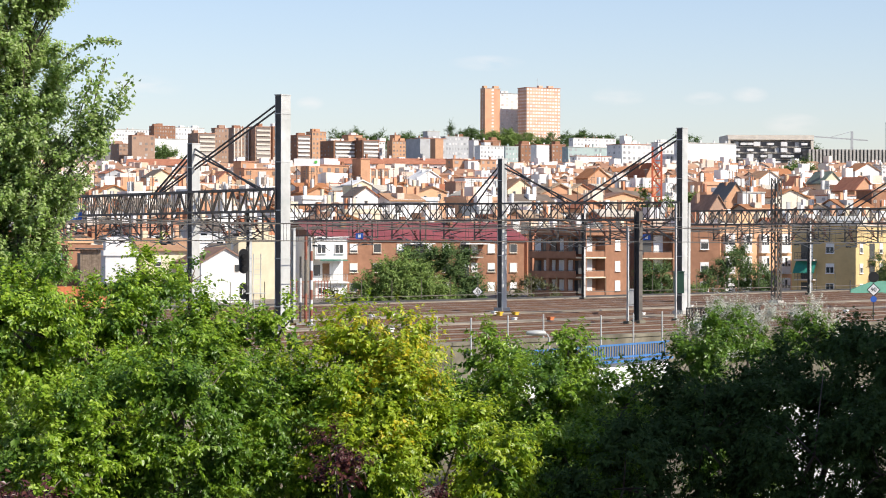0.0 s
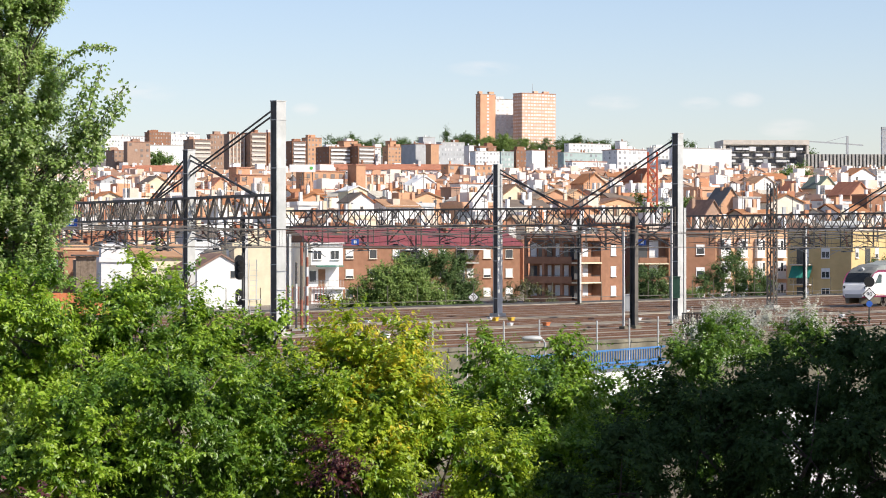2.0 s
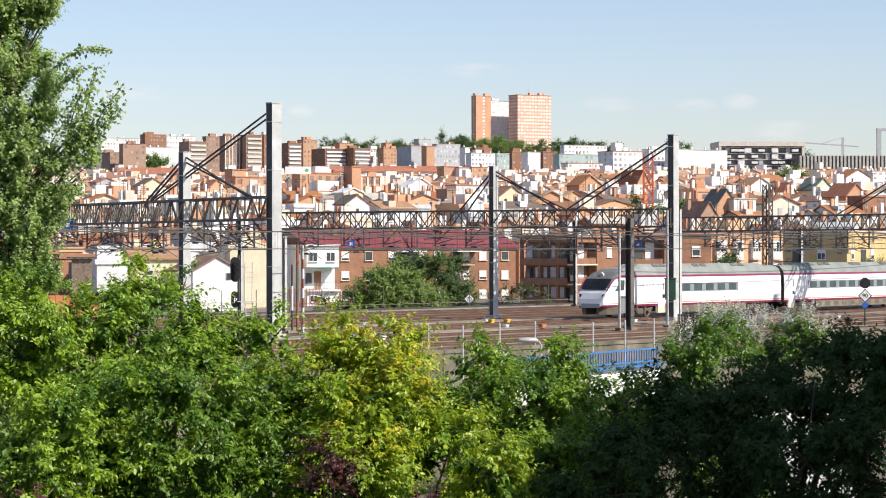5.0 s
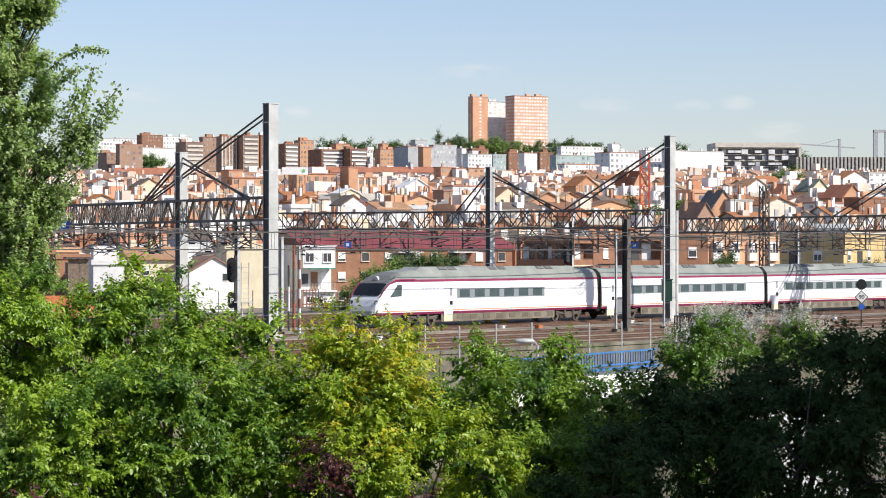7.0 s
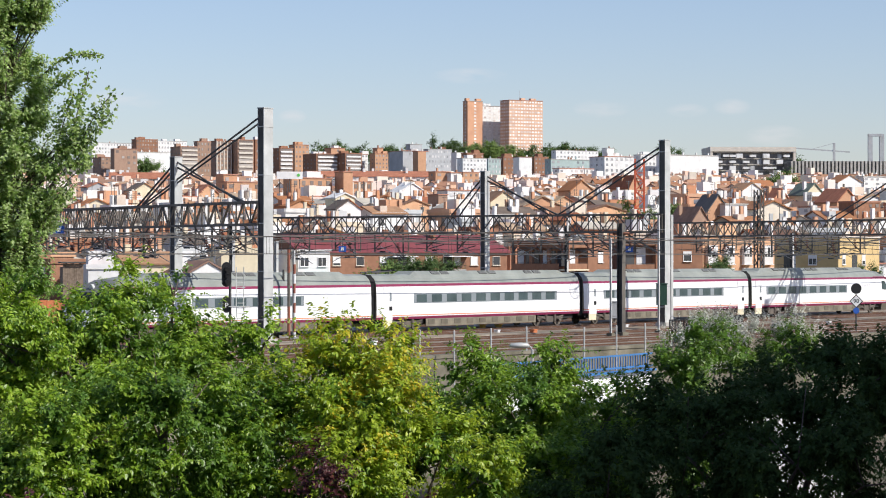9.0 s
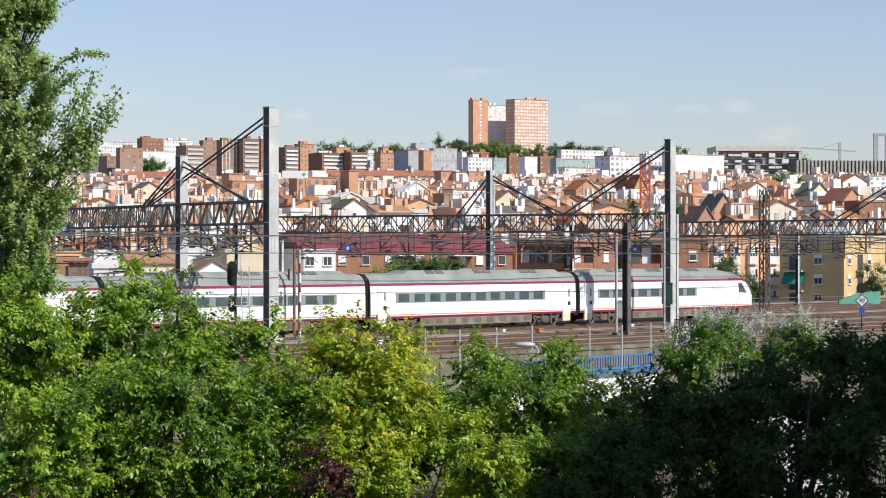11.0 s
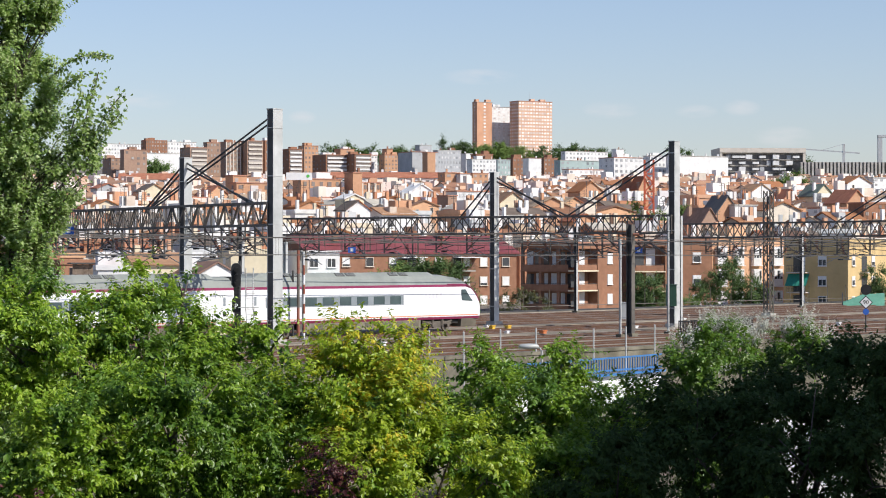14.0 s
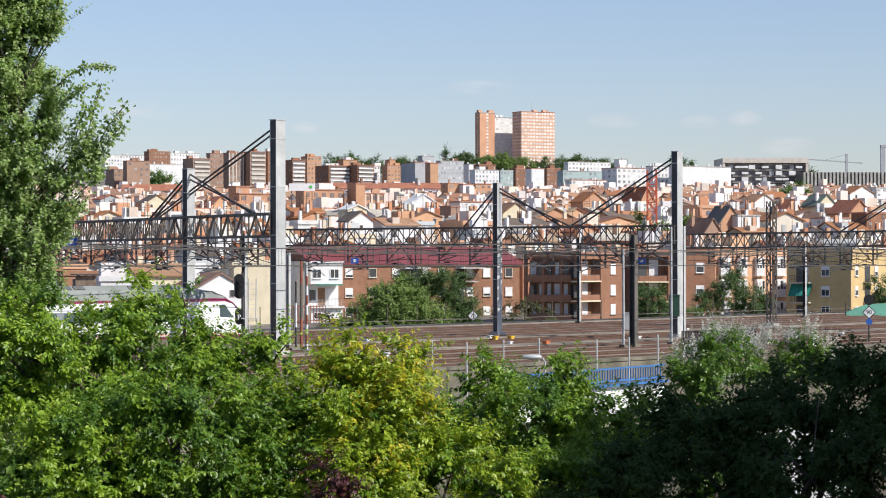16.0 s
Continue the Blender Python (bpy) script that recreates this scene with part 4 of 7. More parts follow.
    # pale plumes of tall weeds on top of the bank
    for i, (x, z, r) in enumerate(((5.75, 3.25, 0.50), (6.21, 3.41, 0.50), (6.73, 3.52, 0.60), (7.23, 3.38, 0.45), (7.93, 3.38, 0.50), (8.36, 3.49, 0.45), (8.75, 3.28, 0.40))):
        d = 58.0
        bb = [(x, d, z, r, 0.7), (x, d, z - 0.52, r * 1.2, 0.8)]
        tree("plume_shrub", "tall weed shrub with whitish seed plumes", (bb[0][0], d, -6), 0.05, 1.5, bb,
             [("leaf_silver", 420, 0.55, 24, 0.06, 0.4, 1.8, [0]), ("leaf_deep", 160, 0.4, 18, 0.09, 0.4, 0.9, [1])], 90 + i, "plume shrubs on the bank", "shrub")
    # a row of lower trees further back
    for i, x in enumerate((-8.4, -6.0, -3.7, -1.4, 0.9, 3.2)):
        rr = random.Random(i)
        bb = [(x + rr.uniform(-0.5, 0.5) + dx, 47.5 + rr.uniform(-0.8, 0.8), z + rr.uniform(-0.2, 0.2), r) for dx, z, r in ((-0.6, 1.9, 0.85), (0.7, 1.7, 0.9), (0.1, 0.5, 1.3), (0.0, 2.3, 0.6))]
        tree("broadleaf_tree", "low green tree in the row along the street", (x, 47.6, -6), 0.12, -0.5, bb, [("leaf_deep", 130, 0.5, 18, 0.12, 0.5, 0.4, None)], 60 + i, "trees along the street")
    # plum shrubs
    for i, bb in enumerate(([(-1.24, 30.2, 2.41, 0.34), (-1.31, 30.2, 2.81, 0.2), (-1.26, 30.6, 1.1, 0.6)],
                            [(-4.72, 29.2, 2.21, 0.42), (-5.31, 29.2, 2.31, 0.4), (-5.07, 29.6, 0.9, 0.9)],
                            [(-0.30, 30.2, 2.04, 0.3), (0.11, 30.4, 0.8, 0.5)])):
        tree("plum_tree", "small purple-leaved plum tree", (bb[-1][0], bb[-1][1], -6), 0.09, -0.2, bb, [("leaf_plum", 420, 0.3, 20, 0.065, 0.5, 0.7, None)], 20 + i, "plum trees")


def build_poplar():
    """A tall column of upright shoots with a loose side branch."""
    d = 42.0
    b = []
    for x, z, r in ((-7.22, -1.0, 0.85), (-7.22, 0.6, 0.95), (-7.17, 2.0, 0.95), (-7.15, 3.2, 0.92), (-7.15, 4.4, 0.90), (-7.15, 5.4, 0.92), (-7.15, 6.3, 0.92), (-7.15, 7.2, 0.88), (-7.15, 8.1, 0.86), (-7.12, 9.0, 0.90), (-7.08, 9.9, 0.92), (-7.08, 10.9, 0.85), (-7.05, 11.9, 0.7)):
        b.append((x, d, z, r, 1.25))
    for x, z, r in ((-6.20, 6.75, 0.38), (-5.98, 7.0, 0.30), (-5.82, 6.75, 0.24), (-6.15, 6.25, 0.36), (-6.35, 5.75, 0.34), (-5.72, 7.3, 0.16), (-6.45, 9.6, 0.16), (-6.35, 9.35, 0.12), (-7.95, 6.50, 0.70), (-7.95, 8.60, 0.6), (-7.95, 10.4, 0.6)):
        b.append((x, d - 0.2, z, r, 1.3))
    rng = np.random.default_rng(31)
    t = thing("poplar_tree", "tall columnar poplar with small glossy leaves", "tree", pose(0, 0, 0))
    x0 = -7.03
    g = Geo()
    pts = [(x0, d, -6), (x0 + 0.05, d, 0), (x0 - 0.05, d, 5), (x0 + 0.05, d, 9), (x0, d, 12.4)]
    for (p, q), (r0, r1) in zip(zip(pts, pts[1:]), ((0.4, 0.3), (0.3, 0.2), (0.2, 0.1), (0.1, 0.03))):
        g.bar(p, q, r0, r1, 0, 9)
    for cx, cy, cz, r, *_ in b:
        for _ in range(5):
            e = (cx + rng.normal() * r * 0.6, cy + rng.normal() * r * 0.6, cz + r * 0.6)
            g.bar((x0, d, cz - 1.1), e, 0.022, 0.01, 0, 5)
    part("trunk", g, "bark", t)
    P, A, N, L = shoots(b, 430, rng, 0.42, 22, 0.075, 1.3, 0.05, 0.25, 0.9)
    leaf_mesh("crown", P, A, N, L, L * 0.72, "leaf_poplar", t)
    P, A, N, L = shoots(b[:13], 170, rng, 0.35, 20, 0.085, 1.0, 0.05, 0.05, 0.9)
    leaf_mesh("inner_crown", P, A, N, L, L * 0.72, "leaf_poplar", t)
    # thin arching twigs on the sunny side
    P, A, N, L = [], [], [], []
    for (xa, za), (xb, zb), bend, fat in (((-6.45, 8.20), (-5.42, 8.55), 0.18, 0.04), ((-6.42, 7.80), (-5.85, 8.25), 0.10, 0.05), ((-6.0, 6.90), (-5.60, 8.30), 0.04, 0.06), ((-5.85, 6.95), (-5.22, 7.92), 0.10, 0.07),
                                          ((-6.15, 7.10), (-5.85, 7.92), 0.05, 0.08), ((-5.75, 6.95), (-5.25, 7.60), 0.08, 0.07), ((-6.45, 9.0), (-6.30, 9.75), 0.05, 0.06), ((-6.3, 6.6), (-5.7, 6.75), 0.1, 0.07), ((-6.40, 5.7), (-6.05, 6.3), 0.1, 0.07)):
        a, e = Vector((xa, d - 0.3, za)), Vector((xb, d - 0.5, zb))
        last = a
        g = Geo()
        for i in range(1, 31):
            f = i / 30
            p = a.lerp(e, f) + Vector((0, 0, bend * math.sin(f * math.pi)))
            if i % 3 == 0:
                g.bar(last, p, 0.014, 0.01, 0, 4)
                last = p
            for _ in range(6):
                P.append(p + Vector(rng.normal(size=3) * fat)), A.append(rng.normal(size=3) + np.array([0, 0, -0.3])), N.append(rng.normal(size=3) + np.array([0, -0.3, 0.6]))
                L.append(0.06 + 0.035 * rng.random())
        part("twig", g, "bark", t)
    L = np.array(L)
    leaf_mesh("side_foliage", np.array(P), np.array(A), np.array(N), L, L * 0.72, "leaf_poplar", t)


def bush(name, label, x, y, z, blobs, material, seed, leaf=0.16, density=60, category="tree", trunk=True):
    rng = np.random.default_rng(seed)
    t = thing(name, label, category, pose(x, y, z), "")
    if trunk:
        part("trunk", limbs((0, 0, -0.5), blobs, 0.12, rng, 0.6), "bark", t)
    P, A, N, L = shoots(blobs, density, rng, leaf * 5, 12, leaf, 0.5)
    leaf_mesh("crown", P, A, N, L, L * 0.6, material, t)
    return t


def build_yard_trees():
    d = 268.0
    bush("shrub_thicket", "big bright green willowy shrub beside the tracks", -4.6, d - 3, -1.2,
         [(-3.9, 0, 1.0, 1.2, 1.1), (-2.4, 0, 2.0, 1.5, 1.2), (-0.6, 0, 2.9, 1.6, 1.25), (1.0, 0, 2.7, 1.6, 1.3), (2.6, 0, 2.1, 1.5, 1.3), (3.9, 0, 1.3, 1.2, 1.2), (-1.6, -0.4, 0.9, 1.4), (1.2, -0.4, 0.9, 1.5), (-5.1, 0, 0.4, 0.8), (0.2, 0, 4.2, 0.7, 1.6)], "leaf_willow", 41, 0.26, 120)
    bush("ash_tree", "big dark green tree behind the willowy shrub", -1.4, d + 2, -1.2,
         [(-1.8, 0, 4.3, 1.4), (0.2, 0, 4.9, 1.5), (2.2, 0, 4.2, 1.7), (3.6, 0, 3.2, 1.6), (4.4, 0, 1.8, 1.4), (-3.4, 0, 3.4, 1.3), (2.6, 0, 1.6, 1.7), (4.0, 0, 0.4, 1.3), (1.8, 0, 5.7, 0.7, 1.4), (3.9, 0, 4.7, 0.6, 1.4), (-2.6, 0, 5.2, 0.6, 1.4)], "leaf_far", 48, 0.22, 110)
    bush("ash_tree", "dark green tree by the brick flats", 23.78, 285.0, -1.2, [(0, 0, 3.0, 1.7), (0.6, 0, 1.4, 1.5), (-1.0, 0, 1.6, 1.3)], "leaf_far", 42, 0.2, 120)
    bush("ash_tree", "loose green tree before the orange flats", 32.49, 280.0, -1.2, [(-2.6, 0, 2.2, 1.6), (-0.2, 0, 3.4, 2.0), (2.0, 0, 2.8, 1.8), (3.4, 0, 1.6, 1.3), (0.4, 0, 5.2, 1.1)], "leaf_far", 43, 0.2, 100)
    bush("shrub_thicket", "low olive shrubs along the railway fence", 8.93, 272.0, -1.2, [(-1.8, 0, 1.4, 1.3), (0.4, 0, 1.6, 1.4), (2.4, 0, 0.9, 0.9)], "leaf_olive", 44, 0.2, 70)
    bush("ash_tree", "green tree beside the yellow house", 48.96, 282.0, -1.2, [(0, 0, 4.4, 1.2), (1.2, 0, 3.6, 1.3), (0.6, 0, 2.0, 1.3)], "leaf_far", 45, 0.2, 70)
    bush("shrub_thicket", "low green shrub at the tracks", 27.37, 276.0, -1.0, [(0, 0, 0.8, 0.9), (0.9, 0, 1.2, 0.8)], "leaf_mid", 46, 0.18, 80)
    bush("shrub_thicket", "small shrub near the white flats", -11.43, 262.0, -1.0, [(0, 0, 0.8, 0.9), (-1.1, 0, 0.6, 0.7)], "leaf_olive", 47, 0.18, 80)


MAT["leaf_bright"] = leaf_mat("leaf_bright", [(0.13, 0.235, 0.015), (0.23, 0.37, 0.026), (0.41, 0.53, 0.08)])
MAT["leaf_lime"] = leaf_mat("leaf_lime", [(0.16, 0.26, 0.014), (0.27, 0.37, 0.022), (0.42, 0.50, 0.05)])
MAT["leaf_mid"] = leaf_mat("leaf_mid", [(0.07, 0.135, 0.03), (0.125, 0.21, 0.045), (0.18, 0.26, 0.065)], 0.25, 0.6)
MAT["leaf_willow"] = leaf_mat("leaf_willow", [(0.10, 0.17, 0.035), (0.17, 0.26, 0.05), (0.25, 0.33, 0.09)], 0.25, 0.55)
MAT["leaf_olive"] = leaf_mat("leaf_olive", [(0.07, 0.08, 0.03), (0.11, 0.11, 0.04), (0.08, 0.10, 0.03)], 0.2, 0.7)
build_near_trees()
build_poplar()
build_yard_trees()



# ------------------------------------------------------------------ buildings
def window_at(parent, x, z, w, h, y, kind):
    """One window on a facade: proud frame, pane, sill and a blind that is partly down."""
    win = part("window", frame_ring(x, y - 0.05, z, w, h, 0.06, 0.1), "buff", parent)
    part("pane", Geo().box((x, y - 0.02, z), (w, 0.06, h)), "pane", win)
    part("sill", Geo().box((x, y - 0.1, z - h / 2 - 0.08), (w + 0.25, 0.2, 0.07)), "buff", win)
    if kind > 0:
        hh = h * kind
        part("blind", Geo().box((x, y - 0.06, z + h / 2 - hh / 2), (w - 0.04, 0.05, hh)), "shutter", win)
    return win


def frame_ring(x, y, z, w, h, t, d):
    """A rectangular frame in one piece, facing -y."""
    g = Geo()
    rings = []
    for k, yy in ((0, -d / 2), (t, -d / 2), (t, d / 2), (0, d / 2)):
        rings.append([(x + sx * (w / 2 + k), y + yy, z + sz * (h / 2 + k)) for sx, sz in ((-1, -1), (1, -1), (1, 1), (-1, 1))])
    rings.append(rings[0])
    return g.loft(rings[:4] + [rings[0]], 0, True, False)


def balcony_at(parent, x, z, w, y, material, depth=1.1):
    g = Geo()
    g.box((x, y - depth / 2, z), (w, depth, 0.16), 0)
    b = part("balcony", g, material, parent)
    g = Geo()
    n = int(w / 0.16)
    for i in range(n + 1):
        g.bar((x - w / 2 + 0.05 + (w - 0.1) * i / n, y - depth + 0.05, z + 0.08), (x - w / 2 + 0.05 + (w - 0.1) * i / n, y - depth + 0.05, z + 1.0), 0.03)
    g.bar((x - w / 2, y - depth + 0.05, z + 1.0), (x + w / 2, y - depth + 0.05, z + 1.0), 0.06)
    part("railing", g, "steel_dark", b, kind="stuff")
    return b


def flats(label, x, y, z, length, depth, height, rz, wall, storeys, cols, roof="flat", roof_mat="tile_roof", win=(1.1, 1.25), blinds=0.55,
          balconies=(), end_cols=0, seed=0, base=4.0, trim="white_wall", name="apartment_building", roof_h=1.6, eave=0.4):
    """An apartment house: local x along its front, front towards -y; origin at the front's middle."""
    rnd = random.Random(seed)
    t = thing(name, label, "building", pose(x, y, z, 0, 0, rz))
    g = Geo().box((0, depth / 2, (height - base) / 2), (length, depth, height + base))
    part("wall", g, wall, t)
    hs = height / storeys
    for s in range(1, storeys):
        part("string_course", Geo().box((0, depth / 2, hs * s), (length + 0.08, depth + 0.08, 0.14)), trim, t) if trim else None
    if roof == "flat":
        g = Geo()
        for sx, sy, lx, ly in ((0, -1, length + 0.5, 0.35), (0, 1, length + 0.5, 0.35), (-1, 0, 0.35, depth), (1, 0, 0.35, depth)):
            g.box((sx * length / 2, depth / 2 + sy * depth / 2, height + 0.25), (lx, ly, 0.6))
        part("parapet", g, wall, t)
        part("roof", Geo().box((0, depth / 2, height + 0.06), (length - 0.3, depth - 0.3, 0.2)), "flat_roof", t)
        for i in range(1 + int(length / 12)):
            part("roof_hut", Geo().box((rnd.uniform(-0.35, 0.35) * length, depth * 0.55, height + 1.1), (3.0, 2.6, 2.0)), wall, t)
    else:
        e = eave
        L2 = length / 2 + e
        g = Geo()
        if roof == "gable":
            vs = [(-L2, -e, height), (L2, -e, height), (L2, depth + e, height), (-L2, depth + e, height), (-L2, depth / 2, height + roof_h), (L2, depth / 2, height + roof_h)]
            vs += [(a, b, c - 0.16) for a, b, c in vs]
            g.add(vs, [(0, 1, 5, 4), (2, 3, 4, 5), (6, 10, 11, 7), (8, 11, 10, 9), (0, 6, 7, 1), (2, 8, 9, 3), (0, 4, 10, 6), (3, 9, 10, 4), (1, 7, 11, 5), (2, 5, 11, 8)])
            gg = Geo().add([(-length / 2, 0, height), (-length / 2, depth, height), (-length / 2, depth / 2, height + roof_h * 0.93), (length / 2, 0, height), (length / 2, depth, height), (length / 2, depth / 2, height + roof_h * 0.93)],
                           [(0, 1, 2), (3, 5, 4)])
            part("gable", gg, wall, t, kind="stuff")
        else:
            vs = [(-L2, -e, height), (L2, -e, height), (L2, depth + e, height), (-L2, depth + e, height), (-L2 + depth / 2, depth / 2, height + roof_h), (L2 - depth / 2, depth / 2, height + roof_h)]
            g.add(vs, [(0, 1, 5, 4), (1, 2, 5), (2, 3, 4, 5), (3, 0, 4), (3, 2, 1, 0)])
        part("roof", g, roof_mat, t)
        for i in range(2 + int(length / 10)):
            part("chimney", Geo().box((rnd.uniform(-0.4, 0.4) * length, depth * rnd.uniform(0.3, 0.7), height + roof_h * 0.75 + 0.3), (0.7, 0.6, 1.8)), wall, t)
    step = length / max(1, cols)
    for s in range(storeys):
        zc = hs * (s + 0.52)
        for c in range(cols):
            xc = -length / 2 + step * (c + 0.5)
            if c in balconies:
                balcony_at(t, xc, hs * s + 0.12, step * 0.92, 0, "white_wall" if trim == "white_wall" else "concrete")
                window_at(t, xc - step * 0.18, zc - 0.1, step * 0.36, hs * 0.72, 0, rnd.choice((0, 0.4, 1.0)))
                window_at(t, xc + step * 0.24, zc, step * 0.26, hs * 0.45, 0, rnd.choice((0, 0.6, 1.0)))
            else:
                window_at(t, xc, zc, min(win[0], step * 0.6), min(win[1], hs * 0.5), 0, rnd.choice((blinds, blinds, 1.0, 0.0)))
        # windows of the end that looks to the left
        for c in range(end_cols):
            yc = depth * (c + 0.5) / end_cols
            w, h = min(1.1, depth / end_cols * 0.5), min(1.2, hs * 0.45)
            e = new("window", bpy.data.meshes.new("window"))
            fr = frame_ring(0, -0.05, 0, w, h, 0.08, 0.1)
            e.data.from_pydata(fr.v, [], fr.f)
            e.data.materials.append(MAT["shutter"])
            e.parent = t
            e.matrix_basis = pose(-length / 2, yc, zc, 0, 0, -90)
            part("pane", Geo().box((0, -0.02, 0), (w, 0.06, h)), "pane", e)
            part("sill", Geo().box((0, -0.1, -h / 2 - 0.08), (w + 0.2, 0.2, 0.07)), "shutter", e)
            if rnd.random() < 0.6:
                part("blind", Geo().box((0, -0.06, h * 0.2), (w - 0.05, 0.05, h * 0.6)), "shutter", e)
    return t


def far_block(label, x, y, z, length, depth, height, rz, wall, storeys, cols, seed, pane, base=12):
    """A block far off: walls, roof edge, one mesh of small windows."""
    t = thing("tower_block", label, "building", pose(x, y, z, 0, 0, rz), "towers on the ridge")
    rnd = random.Random(seed)
    part("wall", Geo().box((0, depth / 2, (height - base) / 2), (length, depth, height + base)), wall, t)
    part("roof", Geo().box((0, depth / 2, height + 0.3), (length + 0.6, depth + 0.6, 0.6)), "flat_roof", t)
    for i in range(1 + int(length / 14)):
        part("roof_hut", Geo().box((rnd.uniform(-0.4, 0.4) * length, depth * 0.5, height + 1.8), (rnd.uniform(3, 6), 4, 2.6)), rnd.choice((wall, wall, "white_wall")), t)
    g = Geo()
    hs = height / storeys
    for s in range(storeys):
        for c in range(cols):
            xc = -length / 2 + length * (c + 0.5) / cols
            g.box((xc, -0.05, hs * (s + 0.55)), (min(2.4, length / cols * rnd.uniform(0.5, 0.68)), 0.2, min(1.8, hs * 0.5)))
        for c in range(max(1, int(cols * depth / length))):
            n = max(1, int(cols * depth / length))
            g.box((-length / 2 - 0.05, depth * (c + 0.5) / n, hs * (s + 0.55)), (0.2, min(1.5, depth / n * 0.45), min(1.5, hs * 0.48)))
    part("glazing", g, pane, t, "small windows in rows", kind="stuff")
    return t


def town_house(rnd, x, y, z, w, d, h, rz, style):
    """A small house of the hill: walls, tiled gable or flat roof, chimney and windows."""
    t = thing("town_house", TOWN_LABEL[style], "house", pose(x, y, z, 0, 0, rz), "houses of the hillside town")
    g = Geo().box((0, d / 2, h / 2 - 3), (w, d, h + 6))
    rh = d * rnd.uniform(0.13, 0.22)
    if style < 2:
        ax = style == 0
        e = 0.35
        a, b = w / 2, d
        if ax:
            g.add([(-a, 0, h), (-a, d, h), (-a, d / 2, h + rh), (a, 0, h), (a, d, h), (a, d / 2, h + rh)], [(0, 2, 1), (3, 4, 5)])
            vs = [(-a - e, -e, h - 0.15), (a + e, -e, h - 0.15), (a + e, d / 2, h + rh + 0.1), (-a - e, d / 2, h + rh + 0.1), (a + e, d + e, h - 0.15), (-a - e, d + e, h - 0.15)]
            fs = [(0, 1, 2, 3), (3, 2, 4, 5)]
        else:
            rh = w * rnd.uniform(0.13, 0.22)
            g.add([(-a, 0, h), (a, 0, h), (0, 0, h + rh), (-a, d, h), (a, d, h), (0, d, h + rh)], [(0, 1, 2), (3, 5, 4)])
            vs = [(-a - e, -e, h - 0.15), (-a - e, d + e, h - 0.15), (0, d + e, h + rh + 0.1), (0, -e, h + rh + 0.1), (a + e, d + e, h - 0.15), (a + e, -e, h - 0.15)]
            fs = [(0, 3, 2, 1), (3, 5, 4, 2)]
        r = Geo().add(vs + [(p[0], p[1], p[2] - 0.22) for p in vs], fs + [tuple(i + 6 for i in reversed(q)) for q in fs] +
                      ([(0, 6, 7, 1), (4, 10, 11, 5), (0, 3, 9, 6), (3, 5, 11, 9), (1, 7, 8, 2), (2, 8, 10, 4)] if ax else [(0, 1, 7, 6), (4, 5, 11, 10), (0, 6, 9, 3), (3, 9, 11, 5), (1, 2, 8, 7), (2, 4, 10, 8)]))
        part("roof", r, "tile_roof", t)
    else:
        for sx, sy, lx, ly in ((0, 0, w, 0.3), (0, d, w, 0.3), (-w / 2, d / 2, 0.3, d), (w / 2, d / 2, 0.3, d)):
            g.box((sx, sy, h + 0.3), (lx + 0.1, ly + 0.1, 0.7))
        part("roof", Geo().box((0, d / 2, h + 0.1), (w - 0.3, d - 0.3, 0.16)), "flat_roof", t)
    part("wall", g, "house_wall", t)
    for i in range(rnd.choice((1, 2, 3))):
        part("chimney", Geo().box((rnd.uniform(-0.3, 0.3) * w, d * rnd.uniform(0.3, 0.7), h + 1.2), (0.6, 0.5, 2.4)), "house_wall", t)
    if rnd.random() < 0.6:
        ew, eh, sx = rnd.uniform(2.2, 3.6), h * rnd.uniform(0.55, 0.85), rnd.choice((-1, 1))
        e = part("extension", Geo().box((sx * (w / 2 + ew / 2 - 0.1), d * 0.5, eh / 2 - 3), (ew, d * 0.7, eh + 6)), "house_wall", t)
        part("extension_roof", Geo().box((sx * (w / 2 + ew / 2), d * 0.5, eh + 0.1), (ew + 0.3, d * 0.7 + 0.3, 0.22)), rnd.choice(("tile_roof", "flat_roof")), e)
    if style == 0 and rnd.random() < 0.5:
        part("dormer", Geo().box((rnd.uniform(-0.25, 0.25) * w, d * 0.2, h + rh * 0.35), (1.4, d * 0.3, 1.5)), "house_wall", t)
    if style == 2 and rnd.random() < 0.6:
        part("roof_hut", Geo().box((rnd.uniform(-0.2, 0.2) * w, d * 0.6, h + 1.2), (w * 0.4, d * 0.4, 2.4)), "house_wall", t)
    if rnd.random() < 0.45:
        ax, ay = rnd.uniform(-0.4, 0.4) * w, d * 0.5
        g2 = Geo().bar((ax, ay, h), (ax, ay, h + 4.2), 0.07)
        g2.bar((ax - 0.6, ay, h + 4.0), (ax + 0.6, ay, h + 4.0), 0.06)
        g2.bar((ax - 0.45, ay, h + 3.6), (ax + 0.45, ay, h + 3.6), 0.06)
        part("aerial", g2, "steel_dark", t)
    n = max(1, int(w / 3.2))
    g = Geo()
    for s in range(max(1, int(h / 2.9))):
        zc = h - 1.6 - 2.9 * s
        for c in range(n):
            if rnd.random() < 0.85:
                g.box((-w / 2 + w * (c + 0.5) / n, -0.03, zc), (1.15, 0.12, 1.35))
        for c in range(max(1, int(d / 3.6))):
            if rnd.random() < 0.7:
                g.box((-w / 2 - 0.03, d * (c + 0.5) / max(1, int(d / 3.6)), zc), (0.12, 1.1, 1.3))
    part("glazing", g, "far_pane", t, kind="stuff")
    return t


TOWN_LABEL = ["small plastered town house with a red tiled roof", "narrow gabled town house with terracotta roof tiles", "flat-roofed plastered town house with a parapet", ]


